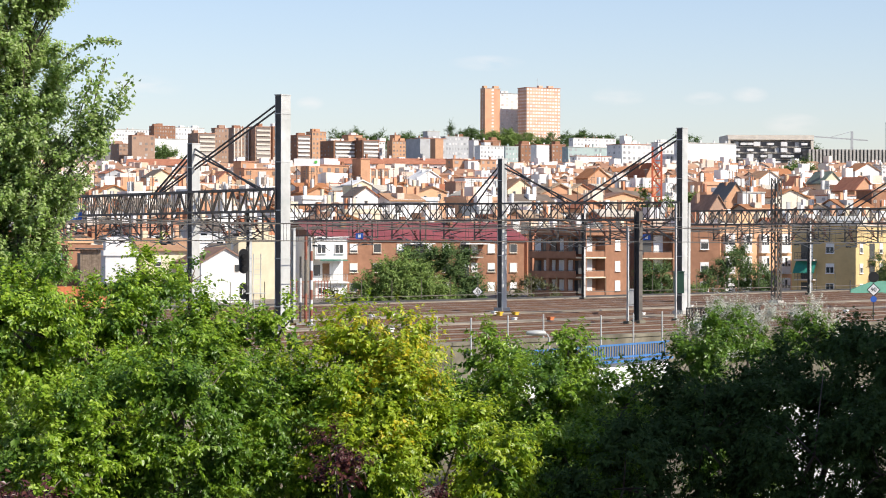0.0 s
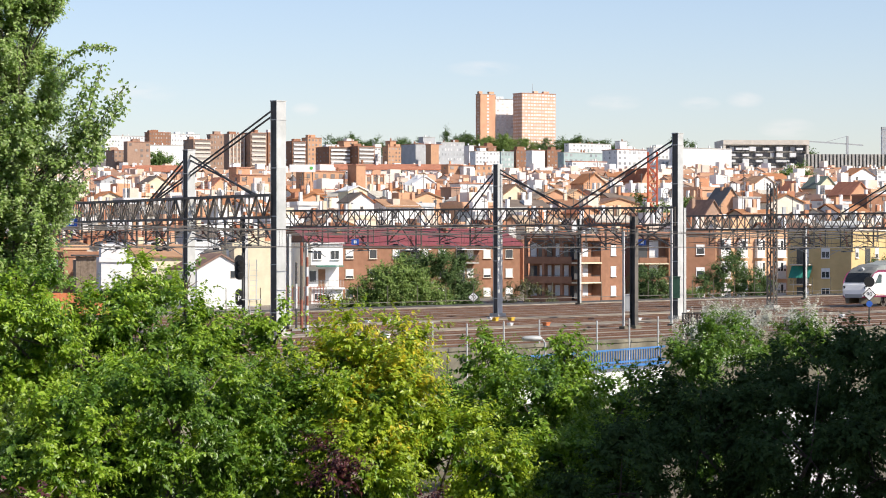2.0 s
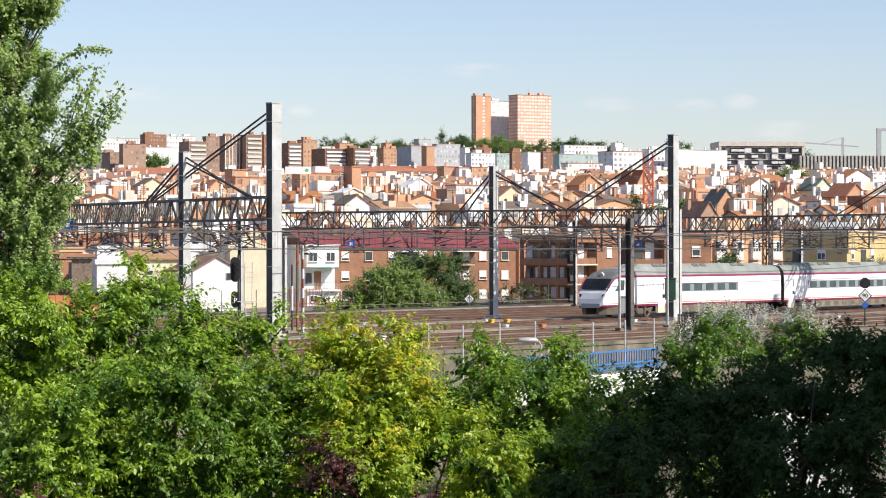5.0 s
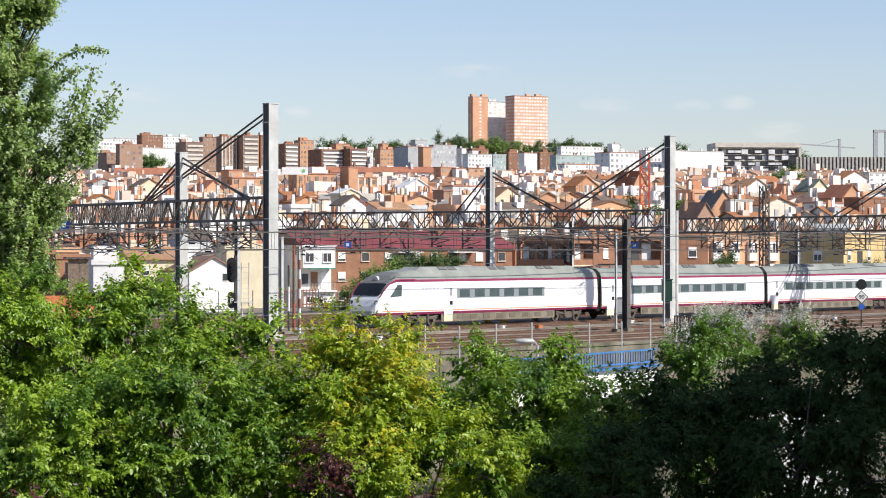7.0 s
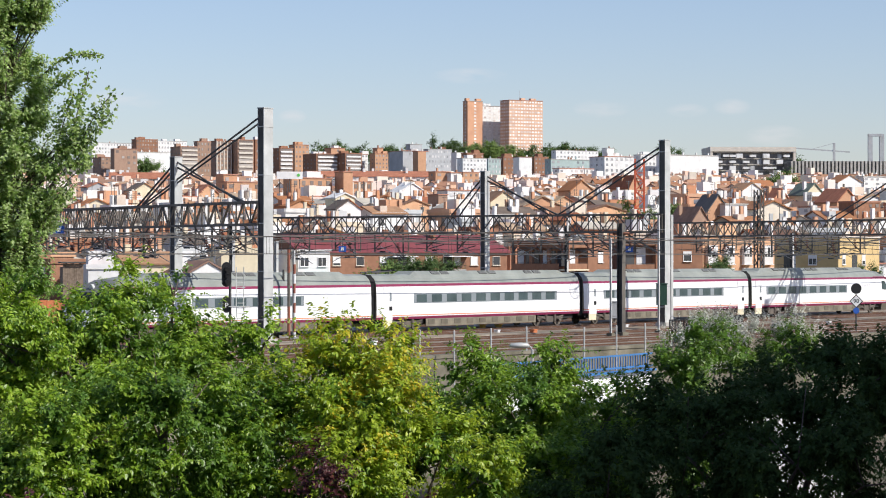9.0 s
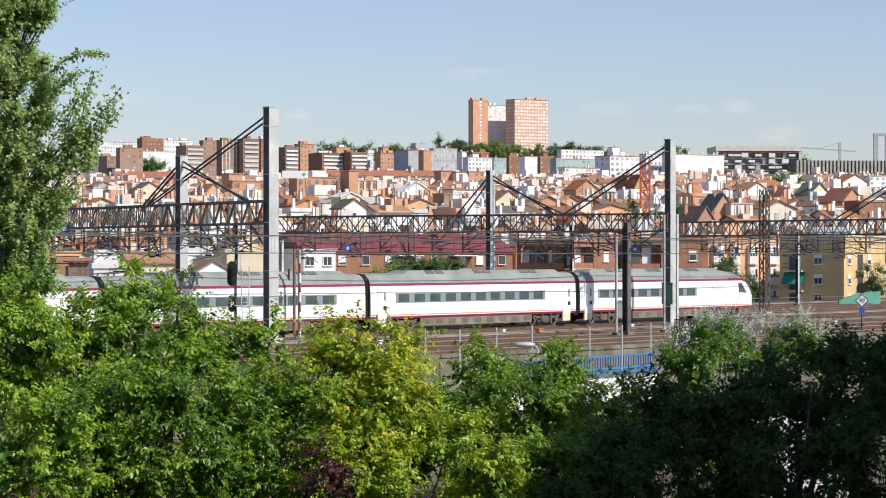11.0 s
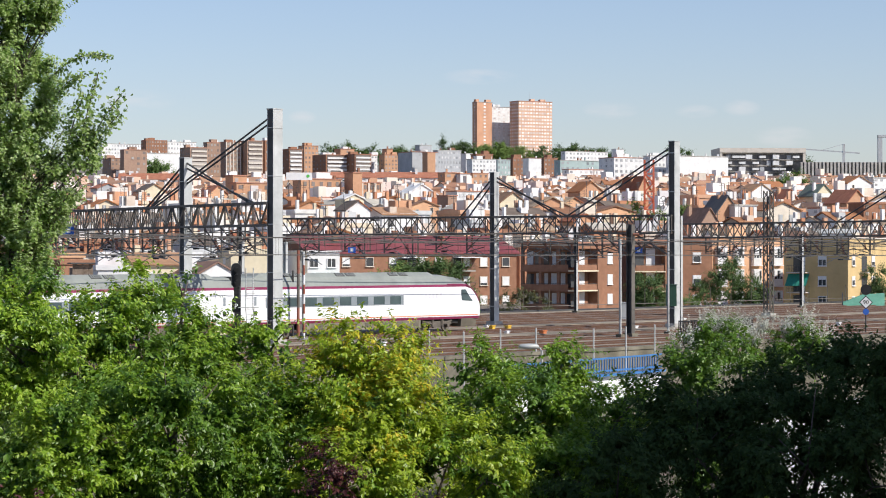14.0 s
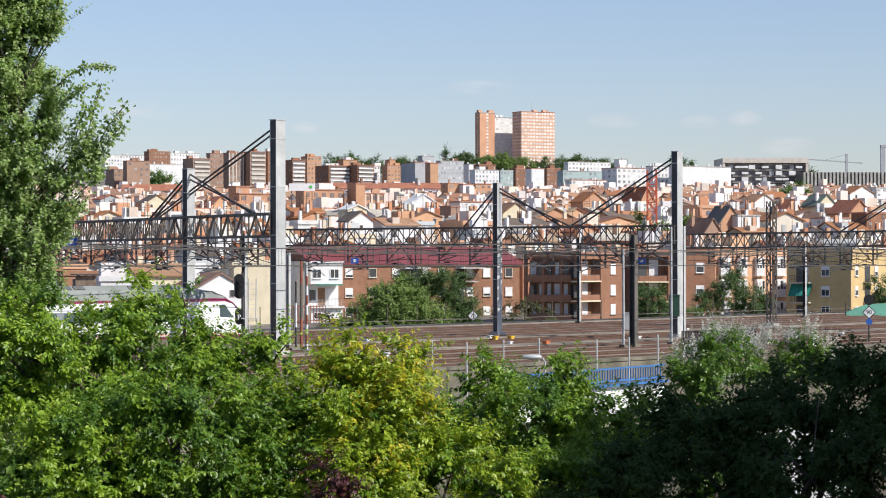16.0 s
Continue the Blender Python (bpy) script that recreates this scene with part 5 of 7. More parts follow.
def near_feature(x, y):
    for row in HILL_BLOCKS + GABLE_HOUSES:
        if abs(x - row[1]) < row[4] / 2 + 2.5 and -3.5 < y - row[2] < row[5] + 3:
            return True
    return False


def build_town():
    rnd = random.Random(77)
    turns = (30, 30, 30, 24, 38, -58, -62, 12, HEADING)
    d = 350.0
    while d < 500:
        x = -0.205 * d
        while x < 0.205 * d:
            w = rnd.uniform(4.0, 7.5)
            y = d + rnd.uniform(-6, 6)
            if rnd.random() < 0.9 and not near_feature(x, y):
                town_house(rnd, x, y, hill(y), w, rnd.uniform(4.5, 7.5), rnd.uniform(3.0, 6.4), rnd.choice(turns) + rnd.uniform(-5, 5), rnd.choice((0, 0, 0, 1, 2, 2, 2)))
            x += w * 0.9 + rnd.uniform(0.0, 1.6)
        d += 10.5
    # the town further up, joined
    walls, roofs, flat, panes = Geo(), Geo(), Geo(), Geo()
    while d < 830:
        x = -0.21 * d
        while x < 0.21 * d:
            w = rnd.uniform(3.4, 8.5)
            y = d + rnd.uniform(-6, 6)
            if rnd.random() < 0.93 and not near_feature(x, y):
                far_house(rnd, walls, roofs, flat, panes, x, y, hill(y), w, rnd.uniform(3.6, 6.5), rnd.uniform(2.4, 6.2), rnd.choice(turns) + rnd.uniform(-5, 5))
            x += w * 0.85 + rnd.uniform(0.0, 1.8)
        d += 8
    t = thing("hillside_town", "crowded white and brick houses with red tiled roofs", "town", kind="stuff")
    part("wall", walls, "far_wall", t, kind="stuff")
    part("roof", roofs, "far_tile", t, kind="stuff")
    part("terrace", flat, "flat_roof", t, kind="stuff")
    part("window", panes, "far_pane", t, kind="stuff")


def far_house(rnd, walls, roofs, flat, panes, x, y, z, w, d, h, rz):
    m = pose(x, y, z, 0, 0, rz)

    def put(g, vs, fs):
        g.add([m @ Vector(v) for v in vs], fs)

    def put_box(g, c, size):
        b = Geo().box(c, size)
        put(g, b.v, b.f)
    a = w / 2
    if rnd.random() < 0.55:
        rh = d * rnd.uniform(0.12, 0.21)
        put(walls, [(-a, 0, -6), (a, 0, -6), (a, d, -6), (-a, d, -6), (-a, 0, h), (a, 0, h), (a, d, h), (-a, d, h), (-a, d / 2, h + rh), (a, d / 2, h + rh)],
            [(0, 1, 5, 4), (1, 2, 6, 9, 5), (2, 3, 7, 6), (3, 0, 4, 8, 7)])
        e = 0.3
        vs = [(-a - e, -e, h - 0.1), (a + e, -e, h - 0.1), (a + e, d / 2, h + rh + 0.12), (-a - e, d / 2, h + rh + 0.12), (a + e, d + e, h - 0.1), (-a - e, d + e, h - 0.1)]
        put(roofs, vs + [(p[0], p[1], p[2] - 0.2) for p in vs], [(0, 1, 2, 3), (3, 2, 4, 5), (0, 6, 7, 1), (0, 3, 9, 6), (3, 5, 11, 9), (1, 7, 8, 2), (2, 8, 10, 4)])
    else:
        put_box(walls, (0, d / 2, h / 2 - 3), (w, d, h + 6))
        put_box(flat, (0, d / 2, h + 0.1), (w - 0.6, d - 0.6, 0.25))
        if rnd.random() < 0.5:
            put_box(walls, (rnd.uniform(-0.2, 0.2) * w, d * 0.6, h + 1.2), (w * 0.4, d * 0.4, 2.4))
    for _ in range(rnd.choice((0, 1, 1, 2))):
        put_box(walls, (rnd.uniform(-0.4, 0.4) * w, d * rnd.uniform(0.2, 0.8), h + 0.8), (0.6, 0.5, rnd.uniform(1.0, 2.2)))
    if rnd.random() < 0.4:
        put_box(walls, (rnd.choice((-1, 1)) * a, d * 0.5, h * 0.3 - 2), (rnd.uniform(1.5, 3.0), d * 0.8, h * 0.7 + 4))
    if rnd.random() < 0.25:
        put_box(roofs, (rnd.uniform(-0.5, 0.5) * w, -0.9, h * rnd.uniform(0.5, 0.8)), (w * rnd.uniform(0.4, 0.9), 1.9, 0.14))
    n = max(1, int(w / 3))
    for s in range(max(1, int(h / 3))):
        for c in range(n):
            if rnd.random() < 0.85:
                put_box(panes, (-a + w * (c + 0.5) / n, -0.03, h - 1.6 - 2.9 * s), (1.2, 0.14, 1.4))
        put_box(panes, (-a - 0.03, d * 0.5, h - 1.6 - 2.9 * s), (0.14, 1.1, 1.3))


def face_window(parent, m, w, h, blind, bars=False):
    """A window set on any wall face: frame, pane, sill, and a blind that is partly down."""
    win = part("window", frame_ring(0, -0.03, 0, w, h, 0.07, 0.09), "shutter", parent)
    win.matrix_basis = m
    part("pane", Geo().box((0, -0.005, 0), (w, 0.05, h)), "pane", win)
    part("sill", Geo().box((0, -0.08, -h / 2 - 0.1), (w + 0.2, 0.18, 0.06)), "shutter", win)
    if bars:
        part("glazing_bar", Geo().box((0, -0.045, 0), (0.06, 0.03, h)), "shutter", win)
    if blind > 0:
        part("blind", Geo().box((0, -0.05, h / 2 - h * blind / 2), (w - 0.04, 0.04, h * blind)), "shutter", win)
    return win


def loggia_flats(label, x, y, z, rz, length, depth, height, floors, bay, wall, end_bays, win_at, blind, slab="cream"):
    """Flats seen over a corner: open loggias on the front's first bay and along the end, a plain pier beyond.
    The origin is the corner; floors are the heights of the slabs."""
    t = thing("apartment_building", label, "building", pose(x, y, z, 0, 0, rz))
    back = 1.3
    e = back if end_bays else 0.0
    part("wall", Geo().box(((length + e) / 2, (depth + back) / 2, height / 2 - 1), (length - e, depth - back, height + 2)), wall, t)
    part("pier", Geo().box(((length + bay) / 2, back / 2 - 0.002, height / 2 - 1), (length - bay, back, height + 2)), wall, t)
    part("roof", Geo().box((length / 2, depth / 2, height + 0.12), (length + 0.5, depth + 0.5, 0.26)), "roof_red", t)
    part("fascia", Geo().box((bay / 2 - 0.02, back / 2, height - 0.3), (bay - 0.04, back - 0.1, 0.6)), wall, t)
    if end_bays:
        part("fascia", Geo().box((e / 2, (depth + back) / 2, height - 0.3), (e - 0.1, depth - back, 0.6)), wall, t)
        for i in range(end_bays + 1):
            yc = 0.2 + (depth - 0.4) * i / end_bays
            part("column", Geo().box((0.22, yc, height / 2 - 1), (0.36, 0.36, height + 2)), wall, t)
    rnd = random.Random(int(length * 100))
    for k, zf in enumerate(floors):
        up = (floors[k + 1] if k + 1 < len(floors) else height - 0.6) - zf
        part("loggia_slab", Geo().box((bay / 2, back / 2 - 0.06, zf), (bay + 0.08, back + 0.1, 0.16)), slab, t)
        part("parapet", Geo().box((bay / 2, 0.06, zf + 0.42), (bay - 0.3, 0.12, 0.68)), wall, t)
        part("handrail", Geo().box((bay / 2, 0.06, zf + 0.84), (bay - 0.25, 0.06, 0.05)), "steel_dark", t)
        part("curtain", Geo().box((bay * 0.62, back - 0.04, zf + up * 0.5), (bay * 0.30, 0.06, up * 0.86)), "shutter", t, "white balcony door and curtain")
        part("pane", Geo().box((bay * 0.25, back - 0.03, zf + up * 0.52), (bay * 0.3, 0.05, up * 0.7)), "pane", t)
        if end_bays:
            part("loggia_slab", Geo().box((e / 2, (depth + back) / 2, zf), (e + 0.08, depth - back, 0.16)), wall, t)
            part("parapet", Geo().box((0.06, (depth + back) / 2, zf + 0.42), (0.12, depth - back - 0.2, 0.68)), wall, t)
            part("handrail", Geo().box((0.06, (depth + back) / 2, zf + 0.84), (0.06, depth - back - 0.2, 0.05)), "steel_dark", t)
            for i in range(end_bays * 2):
                yc = back + (depth - back) * (i + 0.5) / (end_bays * 2)
                if rnd.random() < 0.55:
                    part("curtain", Geo().box((e - 0.04, yc, zf + up * 0.48), (0.06, rnd.uniform(0.4, 0.9), up * 0.8)), "shutter", t)
                else:
                    part("pane", Geo().box((e - 0.03, yc, zf + up * 0.5), (0.05, rnd.uniform(0.7, 1.1), up * 0.7)), "pane", t)
        for wx in win_at:
            face_window(t, pose(wx, -0.002, zf + up * 0.56), 0.95, min(1.1, up * 0.5), blind)
    return t


def bay_flats():
    """Orange rendered flats with four columns of white glazed bays."""
    h = 9.2
    t = thing("apartment_building", "orange rendered flats with white glazed bay windows", "building", pose(34.1, 312.0, -1.6, 0, 0, 30))
    L = 11.2
    part("wall", Geo().box((L / 2, 5, h / 2 - 1), (L, 10, h + 2)), "peach", t)
    part("cornice", Geo().box((L / 2, 5, h + 0.1), (L + 0.4, 10.4, 0.22)), "buff", t)
    part("roof_hut", Geo().box((L * 0.6, 5, h + 0.8), (2.6, 2.4, 1.4)), "peach", t)
    for xc, w in ((1.2, 1.5), (3.9, 1.3), (6.65, 1.2), (9.9, 1.35)):
        for z0, z1 in ((0.5, 2.55), (3.2, 5.3), (5.8, 8.1)):
            b = part("bay_window", Geo().box((xc, -0.27, (z0 + z1) / 2), (w, 0.55, z1 - z0)), "white_wall", t, "white glazed bay window")
            n = 3
            for i in range(n):
                part("pane", Geo().box((xc + w * ((i + 0.5) / n - 0.5), -0.555, z0 + (z1 - z0) * 0.64), (w / n * 0.7, 0.03, (z1 - z0) * 0.5)), "pane", b)
                if (i + int(xc * 3)) % 3:
                    part("blind", Geo().box((xc + w * ((i + 0.5) / n - 0.5), -0.575, z0 + (z1 - z0) * 0.72), (w / n * 0.72, 0.03, (z1 - z0) * 0.36)), "shutter", b)
            part("ledge", Geo().box((xc, -0.3, z0 - 0.08), (w + 0.2, 0.68, 0.12)), "white_wall", b)


def ochre_house():
    """An ochre house seen over its corner: a shaded end with an awning, a sunlit front."""
    h, D = 9.0, 8.3
    t = thing("apartment_building", "ochre rendered house with a sunlit pale yellow front", "building", pose(49.0, 300.0, -1.6, 0, 0, 58))
    part("wall", Geo().box((6.5, D / 2, h / 2 - 1), (13, D, h + 2)), "ochre", t)
    part("cornice", Geo().box((6.5, D / 2, h + 0.08), (13.3, D + 0.3, 0.18)), "buff", t)
    for zc in (1.5, 3.9, 6.3):
        face_window(t, pose(-0.002, 3.3, zc, 0, 0, -90), 0.95, 1.05, 0.35 if zc > 2 else 0.0, True)
        face_window(t, pose(1.6, -0.002, zc), 0.8, 1.0, 0.4)
        face_window(t, pose(7.8, -0.002, zc), 0.9, 1.1, 0.6)
    for zc in (0.2, 2.5, 4.9):
        b = part("balcony", Geo().box((-0.5, 6.3, zc), (1.0, 2.5, 0.14)), "buff", t)
        part("door", Geo().box((-0.02, 6.3, zc + 1.05), (0.05, 1.5, 1.9)), "pane", b)
        part("door_leaf", Geo().box((-0.05, 5.8, zc + 1.05), (0.05, 0.6, 1.8)), "shutter", b)
        for k in (0.45, 0.9):
            part("rail", Geo().bar((-0.96, 5.1, zc + k), (-0.96, 7.5, zc + k), 0.05), "steel_dark", b)
        for i in range(13):
            part("baluster", Geo().bar((-0.96, 5.1 + i * 0.2, zc + 0.05), (-0.96, 5.1 + i * 0.2, zc + 0.9), 0.025), "steel_dark", b)
        b2 = part("balcony", Geo().box((5.0, -0.5, zc), (2.6, 1.0, 0.14)), "buff", t)
        part("door", Geo().box((5.0, -0.02, zc + 1.05), (1.6, 0.05, 1.9)), "pane", b2)
        part("rail", Geo().bar((3.7, -0.96, zc + 0.9), (6.3, -0.96, zc + 0.9), 0.05), "steel_dark", b2)
        for i in range(13):
            part("baluster", Geo().bar((3.72 + i * 0.21, -0.96, zc + 0.05), (3.72 + i * 0.21, -0.96, zc + 0.9), 0.025), "steel_dark", b2)
    rows = [[(-0.04 - 1.0 * k + 0.03 * math.sin(i * 2.3) * k, 5.0 + i * 0.17, 4.75 - 1.42 * k) for i in range(17)] for k in (0.0, 0.5, 1.0)]
    rows += [[(x + 0.04, y, z - 0.04) for x, y, z in r] for r in reversed(rows)]
    g = Geo().loft(rows + [rows[0]], 0, False, False)
    part("awning", g, "green_cloth", t, "faded green cloth awning over a balcony")


def white_flats():
    """A narrow white house: a blind top storey with two windows, a loggia with a green awning edge, a low wall."""
    L, h, D = 4.1, 7.4, 9.0
    t = thing("apartment_building", "narrow white rendered flats with a loggia and awning", "building", pose(-15.8, 303.0, -1.6, 0, 0, 22))
    part("wall", Geo().box((L / 2, D / 2 + 0.6, h / 2 - 1), (L, D - 1.2, h + 2)), "white_wall", t)
    part("top_storey", Geo().box((L / 2, 0.3, 6.1), (L, 1.2, 2.5)), "white_wall", t)
    part("low_storey", Geo().box((L / 2, 0.3, 0.55), (L, 1.2, 3.1)), "white_wall", t)
    part("roof", Geo().box((L / 2, D / 2, h + 0.1), (L + 0.4, D + 1.0, 0.2)), "white_wall", t)
    for xc in (0.8, 3.05):
        face_window(t, pose(xc, -0.302, 6.1), 1.0, 1.0, 0.0, True)
    face_window(t, pose(0.9, -0.302, 1.2), 0.9, 1.0, 0.3, True)
    part("awning_edge", Geo().box((L / 2 + 0.3, -0.5, 4.75), (L - 0.7, 0.5, 0.12)), "green_cloth", t, "narrow green awning edge")
    part("loggia_slab", Geo().box((L / 2, 0.1, 2.05), (L + 0.2, 1.8, 0.2)), "white_wall", t)
    part("door", Geo().box((1.9, 1.18, 3.3), (0.9, 0.06, 2.1)), "door_wood", t, "brown wooden balcony door")
    part("pane", Geo().box((0.75, 1.18, 3.5), (0.8, 0.05, 1.3)), "pane", t)
    part("curtain", Geo().box((3.2, 1.17, 3.3), (0.9, 0.06, 2.0)), "shutter", t)
    part("rail", Geo().bar((0.05, -0.7, 3.05), (L - 0.05, -0.7, 3.05), 0.05), "steel_dark", t)
    for i in range(22):
        part("baluster", Geo().bar((0.1 + i * 0.186, -0.7, 2.15), (0.1 + i * 0.186, -0.7, 3.05), 0.025), "steel_light", t)


MAT["door_wood"] = mat("door_wood", [(0.24, 0.12, 0.06), (0.30, 0.16, 0.08)], 0.6, scale=4)


def build_front_row():
    """The flats and houses right behind the yard."""
    t = flats("long brick flats with a burgundy metal roof", -2.79, 318.0, -1.6, 30.0, 11.0, 5.75 + 1.6, 30, "brick", 3, 9, "gable", "red_roof", (1.0, 1.05), 0.75, (4, 6), 3, 1, trim="", roof_h=2.2)
    for xc in (-0.9, 7.2):
        part("canopy", Geo().box((xc, -0.75, 6.75), (3.6, 1.5, 0.12)), "white_wall", t, "white canopy over the top balcony")
    white_flats()
    loggia_flats("brick flats with shaded loggias and white blinds", 16.67, 300.0, -1.6, HEADING, 9.3, 8.4, 8.4, (0.4, 2.75, 5.12), 4.3, "brick", 3, (6.9,), 1.0)
    loggia_flats("reddish brick flats with recessed balconies", 24.1, 307.0, -1.6, 14, 10.0, 8.0, 8.7, (0.2, 2.6, 5.0), 3.9, "brick", 0, (5.6, 8.0), 0.35)
    bay_flats()
    ochre_house()
    flats("peach rendered flats behind the poplar", -48.04, 310.0, -1.6, 9.0, 9.0, 5.18 + 1.6, 25, "peach", 3, 4, "flat", "tile_roof", (1.1, 1.2), 0.5, (), 2, 7, trim="")
    flats("dark brown brick flats in shade", -42.10, 300.0, -1.6, 8.0, 10.0, 4.37 + 1.6, HEADING, "brick", 3, 2, "flat", "tile_roof", (1.0, 1.2), 0.5, (), 3, 8, trim="")
    flats("white-walled low house with a tiled roof", -32.22, 296.0, -1.6, 7.0, 8.0, 4.38 + 1.6, 20, "cream", 2, 2, "gable", "tile_roof", (0.9, 1.0), 0.5, (), 1, 9, trim="", name="town_house", roof_h=1.4)
    front_gable("white blank-walled house with a brown tiled roof", -25.57, 291.5, -1.6, 6.0, 7.0, 4.6, 1.6, "white_wall", "roof_brown", 21)
    flats("cream block wall house with a flat roof", -21.58, 298.0, -1.6, 6.0, 8.0, 5.59 + 1.6, 15, "cream", 3, 0, "flat", "tile_roof", (0.7, 0.9), 0.0, (), 1, 11, trim="", name="town_house")
    flats("white gabled house seen over the hedge", -37.70, 292.0, -1.6, 3.6, 6.0, 3.74 + 1.6, 14, "white_wall", 2, 0, "flat", "tile_roof", (0.7, 0.9), 0.0, (), 0, 12, trim="", name="town_house")


def front_gable(label, x, y, z, w, d, h, rise, wall, roof_mat, seed):
    """A house whose gable looks to the sun: walls, two roof slopes with eaves, chimney, windows."""
    rnd = random.Random(seed)
    t = thing("gabled_house", label, "house", pose(x, y, z, 0, 0, TOWN_TURN), "gabled houses of the slope")
    a, e, k = w / 2, 0.25, 0.2
    part("wall", Geo().add([(-a, 0, -5), (a, 0, -5), (a, d, -5), (-a, d, -5), (-a, 0, h), (a, 0, h), (a, d, h), (-a, d, h), (0, 0, h + rise), (0, d, h + rise)],
                           [(0, 1, 5, 8, 4), (1, 2, 6, 5), (2, 3, 7, 9, 6), (3, 0, 4, 7)]), wall, t)
    slope = rise / a
    for sgn in (-1, 1):
        vs = []
        for dz in (0.12, 0.12 - k):
            vs += [(sgn * (a + e), -e, h - e * slope + dz), (sgn * (a + e), d + e, h - e * slope + dz), (0, d + e, h + rise + dz), (0, -e, h + rise + dz)]
        part("roof_slope", Geo().add(vs, [(0, 1, 2, 3), (7, 6, 5, 4), (0, 4, 5, 1), (1, 5, 6, 2), (2, 6, 7, 3), (3, 7, 4, 0)]), roof_mat, t)
    cx = rnd.uniform(-0.6, 0.6) * a
    part("chimney", Geo().box((cx, d * rnd.uniform(0.3, 0.7), h + rise * 0.8), (0.6, 0.5, 1.6)), "white_wall" if wall == "cream" else wall, t)
    n = max(1, int(w / 2.6))
    for c in range(n):
        xc = -a + w * (c + 0.5) / n
        if rnd.random() < 0.5:
            zc = h - rnd.uniform(0.6, 1.3)
            win = part("window", frame_ring(xc, -0.03, zc, 0.55, 0.8, 0.05, 0.08), "buff", t)
            part("pane", Geo().box((xc, -0.01, zc), (0.55, 0.05, 0.8)), "pane", win)
    return t


